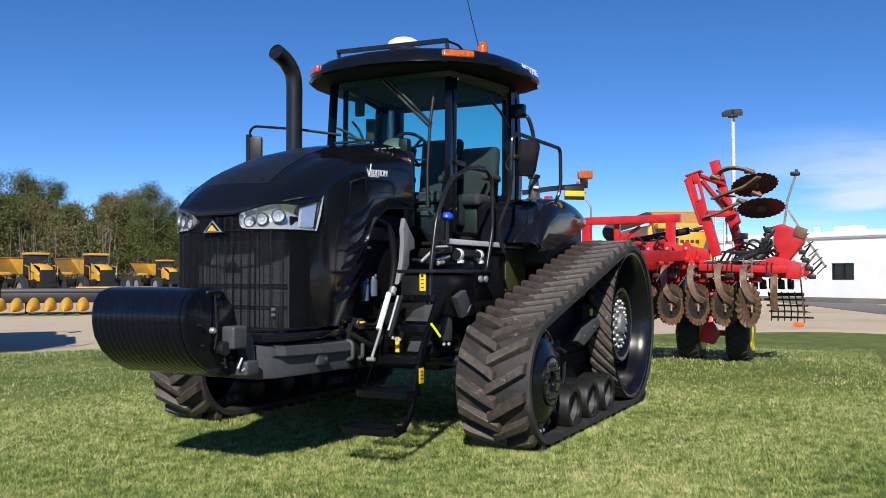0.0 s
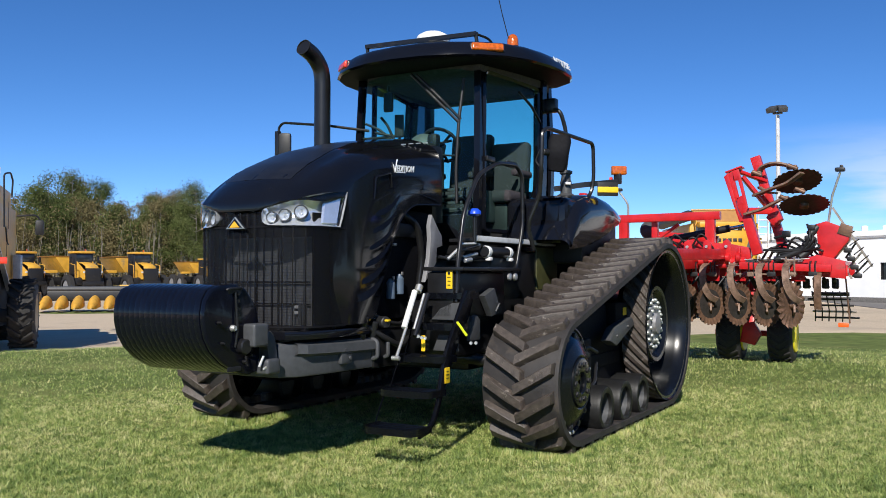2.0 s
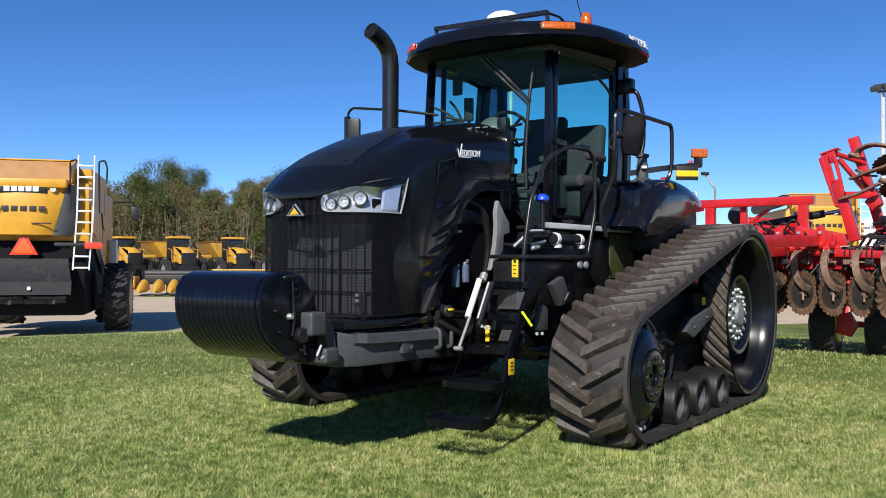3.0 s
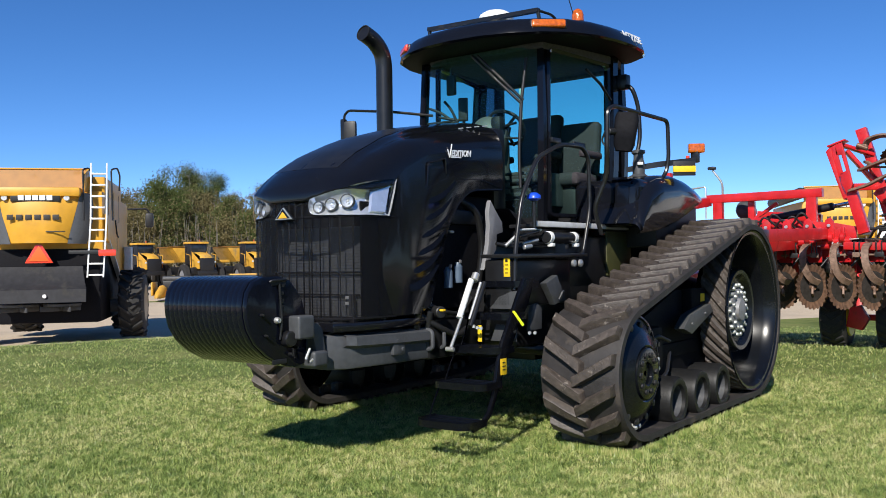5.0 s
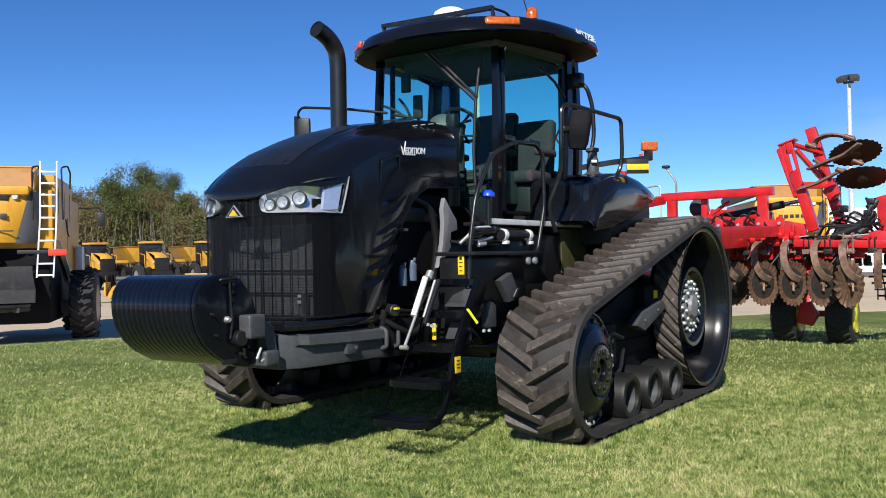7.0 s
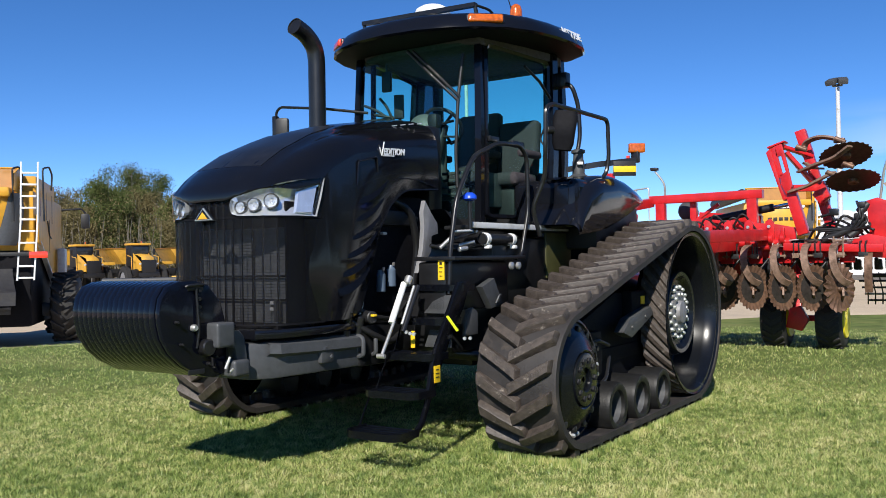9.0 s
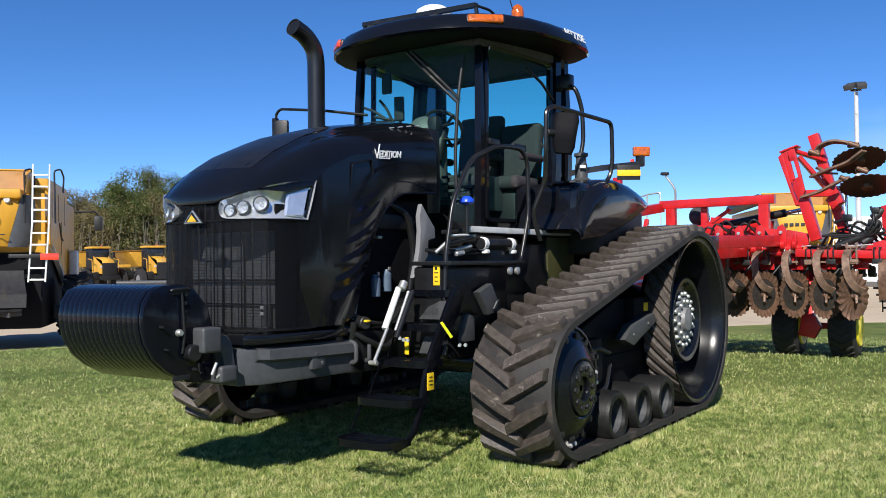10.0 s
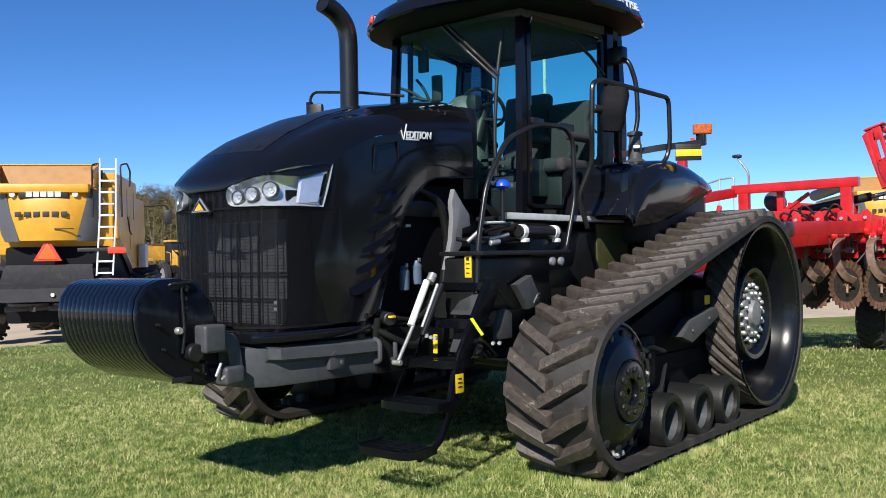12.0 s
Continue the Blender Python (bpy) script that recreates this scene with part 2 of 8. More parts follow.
def bm_prism(bm, outline, axis, lo, hi, bevel=0.0):
    """A closed outline of two coordinates drawn out along an axis from lo to hi."""
    def at(u, v, w):
        return {"x": (w, u, v), "y": (u, w, v), "z": (u, v, w)}[axis]
    a = [bm.verts.new(at(u, v, lo)) for u, v in outline]
    b = [bm.verts.new(at(u, v, hi)) for u, v in outline]
    n = len(a)
    fs = [bm.faces.new(a[::-1]), bm.faces.new(b)]
    for i in range(n):
        j = (i + 1) % n
        fs.append(bm.faces.new((a[i], a[j], b[j], b[i])))
    bmesh.ops.recalc_face_normals(bm, faces=fs)
    if bevel > 0:
        es = [e for f in fs[:2] for e in f.edges]
        bmesh.ops.bevel(bm, geom=list(set(es)), offset=bevel, segments=2, profile=0.6, affect="EDGES")


def bm_grid(bm, rows, close=False):
    """A skin over rows of points."""
    vs = [[bm.verts.new(p) for p in row] for row in rows]
    for a, b in zip(vs, vs[1:]):
        m = len(a)
        for i in range(m if close else m - 1):
            j = (i + 1) % m
            bm.faces.new((a[i], a[j], b[j], b[i]))
    return vs


def mesh_of(name, bm, mat, smooth=40, weld=False, normals=True):
    if weld:
        bmesh.ops.remove_doubles(bm, verts=bm.verts, dist=1e-5)
    if normals:
        bmesh.ops.recalc_face_normals(bm, faces=bm.faces)
    me = bpy.data.meshes.new(name)
    lim = radians(smooth)
    for f in bm.faces:
        f.smooth = smooth > 0
    for e in bm.edges:
        if len(e.link_faces) == 2 and e.calc_face_angle(0) > lim:
            e.smooth = False
    bm.to_mesh(me)
    bm.free()
    me.materials.append(mat)
    return me


def part(name, bm, mat, parent, label="", smooth=40, **kw):
    """One mesh object under a thing or a part, modelled in the thing's own space."""
    ob = new(name, mesh_of(name, bm, mat, smooth, **kw))
    ob.parent = parent
    if label:
        tagged(ob, label)
    return ob


def thing(name, label, category, group="", at=None, kind=""):
    ob = new(name)
    ob.empty_display_size = 0.3
    if at is not None:
        ob.matrix_world = at
    return tagged(ob, label, category, group, kind)


def solid(name, bm, mat, label, category="", group="", kind="", smooth=40, **kw):
    """A thing of one mesh."""
    return tagged(new(name, mesh_of(name, bm, mat, smooth, **kw)), label, category, group, kind)


def B():
    return bmesh.new()


def box_part(name, mat, parent, c, s, bevel=0.01, label="", m=None):
    bm = B()
    bm_box(bm, *c, *s, bevel, m)
    return part(name, bm, mat, parent, label)


def tube_part(name, mat, parent, pts, r, label="", rounding=0.05, n=10, flat=None):
    bm = B()
    bm_tube(bm, pts, r, n, rounding, flat=flat)
    return part(name, bm, mat, parent, label)


def cyl_part(name, mat, parent, a, b, r, label="", n=20, r2=None):
    bm = B()
    bm_cyl(bm, a, b, r, n, r2)
    return part(name, bm, mat, parent, label)


def ground_z(x, y):
    """The lawn falls gently to the yard."""
    d = math.hypot(x * 0.9, y - 6)
    t = min(1, max(0, (d - 8) / 12))
    wl, up, dn = [min(1, max(0, v)) for v in ((-x - 4) / 8, (d - 10) / 6, (d - 24) / 14)]
    dip = 0.28 * wl * wl * (3 - 2 * wl) * up * up * (3 - 2 * up) * (1 - dn * dn * (3 - 2 * dn))
    return -0.5 * t * t * (3 - 2 * t) - dip


# ---- ground: one lawn sheet to the horizon, the yard laid over it ----
GRASS = material("lawn_soil", (0.115, 0.148, 0.04), 0.95, vary=0.3, grain=2.5, bump=0.4, bump_scale=40, stain=(0.17, 0.185, 0.06), stain_scale=0.45, stain_at=0.5, spec=0.1)
GRAVEL = material("pale_gravel", (0.52, 0.42, 0.30), 0.9, vary=0.18, grain=30, bump=0.3, bump_scale=50, stain=(0.43, 0.35, 0.26), stain_scale=0.3, stain_at=0.5, spec=0.2)
ASPHALT = material("worn_asphalt", (0.16, 0.15, 0.14), 0.9, vary=0.2, grain=10, bump=0.2, stain=(0.22, 0.20, 0.18), stain_scale=0.4, spec=0.2)
xs = sorted(set([-2500, -900, -400, -200, -120] + [1.5 * i for i in range(-60, 61)] + [120, 200, 400, 900, 2500]))
ys = sorted(set([-900, -300, -100, -50] + [1.5 * i for i in range(-20, 81)] + [150, 220, 400, 900, 2500]))
bm = B()
bm_grid(bm, [[(x, y, ground_z(x, y)) for x in xs] for y in ys])
ground = solid("ground", bm, GRASS, "mown green lawn with dry yellow patches", "lawn", kind="structure")
EDGE = [(-20, -40), (-17.0, -12), (-15.6, 2), (-14.2, 8.0), (-12.4, 10.3), (-11.5, 12.0), (-10.6, 14.0), (-7.5, 21), (-2.0, 28.5), (1.6, 31.2), (4.5, 30.6), (14, 29), (70, 24)]
FAR = [(-200, -120), (-170, -60), (-150, 10), (-130, 50), (-115, 70), (-105, 80), (-95, 88), (-70, 100), (-30, 112), (-5, 115), (15, 112), (50, 105), (150, 80)]
bm = B()
rows = []
for k in range(len(EDGE) - 1):
    for f in (0, 0.25, 0.5, 0.75):
        a = Vector(EDGE[k]).lerp(Vector(EDGE[k + 1]), f) + Vector((noise.noise((k + f, 0, 0)) * 0.5, noise.noise((k + f, 5, 0)) * 0.5))
        b = Vector(FAR[k]).lerp(Vector(FAR[k + 1]), f)
        row = []
        for t in (0, 0.004, 0.015, 0.03, 0.05, 0.08, 0.12, 0.2, 0.35, 0.6, 1.0):
            p = a.lerp(b, t)
            row.append((p.x, p.y, ground_z(p.x, p.y) + (0.045 if t > 0 else -0.03)))
        rows.append(row)
bm_grid(bm, rows)
solid("yard", bm, GRAVEL, "pale sunlit gravel yard", "yard", kind="structure")
bm = B()
bm_prism(bm, [(-6, 71.5), (3.4, 46.3), (9.5, 30), (60, 30), (60, 34), (13, 34), (6.6, 51.2), (-2.8, 76)], "z", -0.46, -0.43)
solid("road", bm, ASPHALT, "worn grey drive along the building", "road", kind="structure")


def grass_stuff(name, n, d0, d1, h0, h1, w, seed, label, a0=92, a1=178):
    """Single blades strewn over the lawn in a fan in front of the tractor's left corner, each bent and tapered."""
    r = np.random.RandomState(seed)
    ang = r.uniform(radians(a0), radians(a1), n)
    u = r.uniform(0, 1, n)
    dist = d0 * (d1 / d0) ** u
    x = 4.6 + dist * np.cos(ang)
    y = 0.2 + dist * np.sin(ang)
    d = np.hypot(x * 0.9, y - 6)
    t = np.clip((d - 8) / 12, 0, 1)
    z = -0.5 * t * t * (3 - 2 * t)
    wl, up, dn = [np.clip(v, 0, 1) for v in ((-x - 4) / 8, (d - 10) / 6, (d - 24) / 14)]
    z = z - 0.28 * wl * wl * (3 - 2 * wl) * up * up * (3 - 2 * up) * (1 - dn * dn * (3 - 2 * dn))
    keep = np.ones(n, bool)
    for (ax, ay), (bx, by) in zip(EDGE, EDGE[1:]):
        keep &= ~((y > min(ay, by)) & (y <= max(ay, by)) & (x < ax + (bx - ax) * (y - ay) / (by - ay + 1e-9)))
    keep &= ~((y > 30.4) & (x > 1))
    for sx in (-1, 1):
        keep &= ~((np.abs(x - 1.60 * sx) < 0.24) & (y > 6.3) & (y < 8.9))
    x, y, z, dist = x[keep], y[keep], z[keep], dist[keep]
    n = len(x)
    clump = np.sin(x * 2.1 + 3 * np.sin(y * 1.3)) * np.sin(y * 2.7 + 2 * np.sin(x * 0.9))
    tuft = np.sin(x * 61 + 4 * np.sin(y * 17)) * np.sin(y * 53 + 4 * np.sin(x * 19))
    h = r.uniform(h0, h1, n) * (1 + 0.25 * clump + 0.6 * tuft)
    a = r.uniform(0, 2 * math.pi, n)
    lean = r.uniform(0.4, 2.4, n) * h
    b = a + r.uniform(-1.2, 1.2, n) + math.pi / 2
    wx, wy = np.cos(a) * w, np.sin(a) * w
    lx, ly = np.cos(b) * lean, np.sin(b) * lean
    v = np.zeros((n, 5, 3))
    v[:, 0] = np.stack([x - wx, y - wy, z - 0.004], 1)
    v[:, 1] = np.stack([x + wx, y + wy, z - 0.004], 1)
    v[:, 2] = np.stack([x + wx * 0.8 + lx * 0.35, y + wy * 0.8 + ly * 0.35, z + h * 0.6], 1)
    v[:, 3] = np.stack([x - wx * 0.8 + lx * 0.35, y - wy * 0.8 + ly * 0.35, z + h * 0.6], 1)
    v[:, 4] = np.stack([x + lx, y + ly, z + h * 0.95], 1)
    base = np.arange(n)[:, None] * 5
    loops = (base + np.array([0, 1, 2, 3, 3, 2, 4])).ravel()
    me = bpy.data.meshes.new(name)
    me.vertices.add(5 * n)
    me.vertices.foreach_set("co", v.ravel())
    me.loops.add(7 * n)
    me.loops.foreach_set("vertex_index", loops)
    me.polygons.add(2 * n)
    starts = (np.arange(n)[:, None] * 7 + np.array([0, 4])).ravel()
    me.polygons.foreach_set("loop_start", starts)
    me.polygons.foreach_set("loop_total", np.tile([4, 3], n))
    me.update()
    me.materials.append(BLADE)
    return tagged(new(name, me), label, "grass", kind="stuff")


def tuft_stuff(clusters, blades, seed):
    """Small rosettes of longer, broader blades that stand out of the mown lawn."""
    r = np.random.RandomState(seed)
    ang = np.repeat(r.uniform(radians(92), radians(165), clusters), blades)
    dist = np.repeat(3.3 * (9.5 / 3.3) ** r.uniform(0, 1, clusters), blades)
    size = np.repeat(r.uniform(0.5, 1.3, clusters), blades)
    n = clusters * blades
    x = 4.6 + dist * np.cos(ang) + r.normal(0, 0.022, n) * size
    y = 0.2 + dist * np.sin(ang) + r.normal(0, 0.022, n) * size
    keep = ~((np.abs(np.abs(x) - 1.60) < 0.36) & (y > 5.9))
    x, y, size = x[keep], y[keep], size[keep]
    n = len(x)
    h = r.uniform(0.02, 0.045, n) * size
    a = r.uniform(0, 2 * math.pi, n)
    w = r.uniform(0.0022, 0.0042, n)
    lean = r.uniform(0.5, 1.8, n) * h
    b = a + math.pi / 2
    z = 0 * x
    v = np.stack([np.stack([x - np.cos(a) * w, y - np.sin(a) * w, z - 0.004], 1), np.stack([x + np.cos(a) * w, y + np.sin(a) * w, z - 0.004], 1), np.stack([x + np.cos(b) * lean, y + np.sin(b) * lean, h], 1)], 1)
    me = bpy.data.meshes.new("tufts")
    me.from_pydata(v.reshape(-1, 3).tolist(), [], np.arange(3 * n).reshape(-1, 3).tolist())
    me.materials.append(BLADE)
    tagged(new("grass", me), "scattered coarse grass tufts in the lawn", "grass", kind="stuff")


def blade_material():
    m = bpy.data.materials.new("grass_blade")
    m.use_nodes = True
    n, l = m.node_tree.nodes, m.node_tree.links
    n.remove(n["Principled BSDF"])
    geo = n.new("ShaderNodeNewGeometry")
    tc = n.new("ShaderNodeTexCoord")
    big = n.new("ShaderNodeTexNoise")
    big.inputs["Scale"].default_value, big.inputs["Detail"].default_value = 0.55, 7.0
    l.new(tc.outputs["Object"], big.inputs["Vector"])
    mid = n.new("ShaderNodeTexNoise")
    mid.inputs["Scale"].default_value, mid.inputs["Detail"].default_value = 9.0, 5.0
    l.new(tc.outputs["Object"], mid.inputs["Vector"])
    both = n.new("ShaderNodeMix")
    both.inputs["Factor"].default_value = 0.62
    l.new(big.outputs[0], both.inputs["A"])
    l.new(mid.outputs[0], both.inputs["B"])
    wide = n.new("ShaderNodeMath")
    wide.operation = "MULTIPLY_ADD"
    l.new(both.outputs["Result"], wide.inputs[0])
    wide.inputs[1].default_value, wide.inputs[2].default_value = 2.5, -0.72
    add = n.new("ShaderNodeMath")
    add.operation = "MULTIPLY_ADD"
    l.new(geo.outputs["Random Per Island"], add.inputs[0])
    add.inputs[1].default_value = 0.34
    l.new(wide.outputs[0], add.inputs[2])
    ramp = n.new("ShaderNodeValToRGB")
    e = ramp.color_ramp.elements
    e[0].position, e[0].color = 0.34, (0.10, 0.165, 0.042, 1)
    e[1].position, e[1].color = 0.98, (0.70, 0.66, 0.31, 1)
    e2 = ramp.color_ramp.elements.new(0.64)
    e2.color = (0.32, 0.42, 0.11, 1)
    e3 = ramp.color_ramp.elements.new(0.82)
    e3.color = (0.54, 0.57, 0.205, 1)
    l.new(add.outputs[0], ramp.inputs[0])
    d = n.new("ShaderNodeBsdfDiffuse")
    t = n.new("ShaderNodeBsdfTranslucent")
    g = n.new("ShaderNodeBsdfGlossy")
    g.inputs["Roughness"].default_value = 0.4
    g.inputs["Color"].default_value = (0.5, 0.5, 0.5, 1)
    for s in (d, t):
        l.new(ramp.outputs[0], s.inputs["Color"])
    x = n.new("ShaderNodeMixShader")
    x.inputs[0].default_value = 0.35
    l.new(d.outputs[0], x.inputs[1])
    l.new(t.outputs[0], x.inputs[2])
    y = n.new("ShaderNodeMixShader")
    y.inputs[0].default_value = 0.06
    l.new(x.outputs[0], y.inputs[1])
    l.new(g.outputs[0], y.inputs[2])
    l.new(y.outputs[0], n["Material Output"].inputs[0])
    return m


BLADE = blade_material()
grass_stuff("grass", 470000, 3.4, 11.0, 0.011, 0.032, 0.0022, 3, "short green lawn grass with dry blades")
grass_stuff("grass", 190000, 9.0, 40.0, 0.014, 0.034, 0.0042, 4, "short green lawn grass further off")


grass_stuff("grass", 30000, 0.4, 4.2, 0.016, 0.042, 0.003, 5, "short green lawn grass with dry blades")
grass_stuff("grass", 60000, 0.4, 14.0, 0.018, 0.045, 0.004, 6, "short green lawn grass with dry blades", 178, 452)


def edge_tufts(n, seed):
    """Longer blades left standing along the belts."""
    r = np.random.RandomState(seed)
    side = r.choice([-1, 1], n)
    front = r.uniform(0, 1, n) < 0.2
    x = np.where(front, side * r.uniform(1.28, 1.98, n), side * np.where(r.uniform(0, 1, n) < 0.6, 1.872 + np.abs(r.normal(0, 0.022, n)), 1.285 - np.abs(r.normal(0, 0.03, n))))
    y = np.where(front, 6.22 - np.abs(r.normal(0, 0.07, n)), r.uniform(6.2, 9.3, n))
    h = r.uniform(0.028, 0.06, n)
    a = r.uniform(0, 2 * math.pi, n)
    w = 0.0042
    lean = r.uniform(0.1, 0.6, n) * h
    b = a + 1.5
    verts = np.stack([np.stack([x - np.cos(a) * w, y - np.sin(a) * w, 0 * x - 0.004], 1), np.stack([x + np.cos(a) * w, y + np.sin(a) * w, 0 * x - 0.004], 1), np.stack([x + np.cos(b) * lean, y + np.sin(b) * lean, h], 1)], 1)
    me = bpy.data.meshes.new("grass_tufts")
    me.from_pydata(verts.reshape(-1, 3).tolist(), [], np.arange(3 * n).reshape(-1, 3).tolist())
    me.materials.append(BLADE)
    tagged(new("grass", me), "longer grass blades along the track belts", "grass", kind="stuff")


edge_tufts(15000, 8)
tuft_stuff(5200, 16, 12)


# ---- the tracked tractor: x to its left, y to its rear ----
tractor = thing("tracked_tractor", "black glossy tracked farm tractor with wide rubber belts on grass", "tractor")

# running gear
IDLER, IDLER_R, DRIVE, DRIVE_R = Vector((6.45, 0.545)), 0.43, Vector((8.88, 0.868)), 0.752
BELT_IN, BELT_OUT = 1.35, 1.955


def belt_path(grow=0.0):
    """Length, and a function from the way along the belt to its place and outward normal in (y, z). It runs forward over the top."""
    r1, r2 = IDLER_R + grow, DRIVE_R + grow
    d = DRIVE - IDLER
    D, th = d.length, math.atan2(d.y, d.x)
    lean = math.asin((r2 - r1) / D)
    up, dn = th + math.pi / 2 + lean, th - math.pi / 2 - lean
    run = math.sqrt(D * D - (r2 - r1) ** 2)
    a1, a2 = (dn + 2 * math.pi - up), (up - dn)
    lengths = [run, a1 * r1, run, a2 * r2]

    def unit(a):
        return Vector((math.cos(a), math.sin(a)))

    def at(s):
        s = s % sum(lengths)
        if s < lengths[0]:
            n = unit(up)
            return DRIVE + n * r2 + ((IDLER + n * r1) - (DRIVE + n * r2)) * (s / run), n
        s -= lengths[0]
        if s < lengths[1]:
            n = unit(up + s / r1)
            return IDLER + n * r1, n
        s -= lengths[1]
        if s < lengths[2]:
            n = unit(dn)
            return IDLER + n * r1 + ((DRIVE + n * r2) - (IDLER + n * r1)) * (s / run), n
        s -= lengths[2]
        n = unit(dn + s / r2)
        return DRIVE + n * r2, n
    return sum(lengths), at


BELT_LEN, belt_at = belt_path(0.05)
INNER_LEN, inner_at = belt_path(0.012)


def belt_mesh():
    bm = B()
    n = 150
    rows = []
    for i in range(n):
        p, nn = belt_at(BELT_LEN * i / n)
        q = p - nn * 0.045
        rows.append([(BELT_IN, q.x, q.y), (BELT_IN, p.x, p.y), (BELT_IN + 0.015, p.x + nn.x * 0.006, p.y + nn.y * 0.006),
                     (BELT_OUT - 0.015, p.x + nn.x * 0.006, p.y + nn.y * 0.006), (BELT_OUT, p.x, p.y), (BELT_OUT, q.x, q.y)])
    rows.append(rows[0])
    bm_grid(bm, rows, close=True)
    return mesh_of("belt", bm, BELTM, 50, weld=True)


def lug_mesh(s0, side, k):
    """One slanted tread bar lying on the belt: straight-sided, chipped along its crest; its inner end leads."""
    bm = B()
    rows = []
    rnd = random.Random(k)
    top = 0.068 + rnd.uniform(-0.004, 0.004)
    mid = (BELT_IN + BELT_OUT) / 2
    steps = (0.0, 0.03, 0.25, 0.5, 0.75, 0.97, 1.0)
    for i, t in enumerate(steps):
        x = mid + side * (0.276 - 0.315 * t)
        s = s0 + 0.165 * t
        ring = []
        end = 0.022 if i in (0, 6) else 0.0
        c1, c2 = rnd.uniform(0, 0.006), rnd.uniform(0, 0.006)
        for ds, h in ((-0.052, -0.004), (-0.045 + c1, top - end - 0.008), (-0.039 + c1, top - end), (0.027 - c2, top - end), (0.033 - c2, top - end - 0.008), (0.040, -0.004)):
            p, n = belt_at(s + ds)
            q = p + n * h
            ring.append((x, q.x, q.y))
        rows.append(ring)
    vs = bm_grid(bm, rows, close=True)
    bm.faces.new(vs[0])
    bm.faces.new(vs[-1][::-1])
    return mesh_of("lug", bm, RUBBER, 30)


def wheel_mesh(name, profile, centre, mat, n=64, smooth=35):
    """A turned body about the cross axis; profile rows are (x, radius)."""
    bm = B()
    bm_lathe(bm, profile, (0, centre.x, centre.y), (1, 0, 0), n, cap=False)
    return mesh_of(name, bm, mat, smooth)


def bolts(bm, centre, x, r, n, size, length, a0=0.0, sides=6):
    for y, z in ring_pts(n, r, a0):
        bm_lathe(bm, [(0, size), (length * 0.7, size), (length, size * 0.7)], (x, centre.x + y, centre.y + z), (1, 0, 0), sides)


def running_gear(side):
    """One belt with its wheels, modelled on the left and mirrored for the right."""
    def put(name, me, parent, label=""):
        ob = new(name, me)
        ob.parent = parent
        if label:
            tagged(ob, label)
        return ob
    flip = Matrix.Diagonal((side, 1, 1, 1)) @ Matrix.Translation((-0.08, 0, 0))
    belt = put("track_belt", shared["belt"], tractor, "worn brown-black rubber track belt")
    belt.matrix_basis = flip
    for me in shared["lugs"]:
        put("tread_lug", me, belt)
    for me in shared["guides"]:
        put("guide_block", me, belt)
    d = put("drive_wheel", shared["drive_rim"], tractor, "large black rear drive wheel")
    d.matrix_basis = flip
    put("wheel_disc", shared["drive_disc"], d)
    put("rubber_tread", shared["drive_tread"], d, "grooved rubber wheel tread")
    put("hub_flange", shared["hub"], d, "bare metal hub flange")
    for me in shared["hub_nuts"]:
        put("wheel_nut", me, d)
    i = put("idler_wheel", shared["idler"], tractor, "domed black front idler wheel")
    i.matrix_basis = flip
    put("idler_hub", shared["idler_hub"], i)
    for me in shared["idler_bolts"]:
        put("bolt", me, i)
    for k, y in enumerate((7.07, 7.56, 8.05)):
        r = put("roller", shared["roller"], tractor, "hollow rubber-tyred track roller")
        r.matrix_basis = flip @ Matrix.Translation((-0.02, y, 0.262))
        put("rim", shared["roller_rim"], r)
    f = put("track_frame", shared["frame"], tractor, "black welded track frame")
    f.matrix_basis = flip
    put("cover_plate", shared["plate"], f, "flat dark cover plate with small bolts")
    put("label_plate", shared["label"], f, "small yellow label")
    put("final_drive", shared["final"], f)
    put("tension_housing", shared["tension"], f)


shared = {"belt": belt_mesh()}
PITCHES = round(BELT_LEN / 0.195)
shared["lugs"] = []
for k in range(PITCHES):
    for side, off in ((1, 0.0), (-1, 0.5)):
        shared["lugs"].append(lug_mesh(BELT_LEN * (k + off) / PITCHES, side, 2 * k + side))
shared["guides"] = []
for k in range(54):
    bm = B()
    p, n = inner_at(INNER_LEN * (k + 0.5) / 54)
    m = Matrix(((1, 0, 0), (0, n.y, n.x), (0, -n.x, n.y)))
    bm_box(bm, 1.7, p.x - n.x * 0.04, p.y - n.y * 0.04, 0.09, 0.09, 0.085, 0.012, m.to_4x4(), 1)
    shared["guides"].append(mesh_of("guide_block", bm, RUBBER, 30))
shared["drive_rim"] = wheel_mesh("drive_wheel", [(1.70, 0.712), (1.915, 0.722), (1.935, 0.737), (1.945, 0.747), (1.935, 0.747), (1.93, 0.712), (1.89, 0.684), (1.82, 0.667), (1.70, 0.650), (1.60, 0.61), (1.58, 0.54), (1.62, 0.47), (1.70, 0.43), (1.72, 0.405)], DRIVE, WHEELBLK, 80)
shared["drive_disc"] = wheel_mesh("wheel_disc", [(1.75, 0.405), (1.80, 0.395), (1.825, 0.375), (1.82, 0.34), (1.77, 0.30), (1.76, 0.16), (1.76, 0.02)], DRIVE, WHEELBLK)
bm = B()
rows = []
for a in range(180):
    row = []
    for j in range(9):
        th = 2 * math.pi * (a + 1.3 * j) / 180
        x = 1.695 + 0.235 * j / 8
        r = 0.750 - (0.022 if a % 5 < 2 else 0.0)
        row.append((x, DRIVE.x + r * math.cos(th), DRIVE.y + r * math.sin(th)))
    rows.append(row)
rows.append(rows[0])
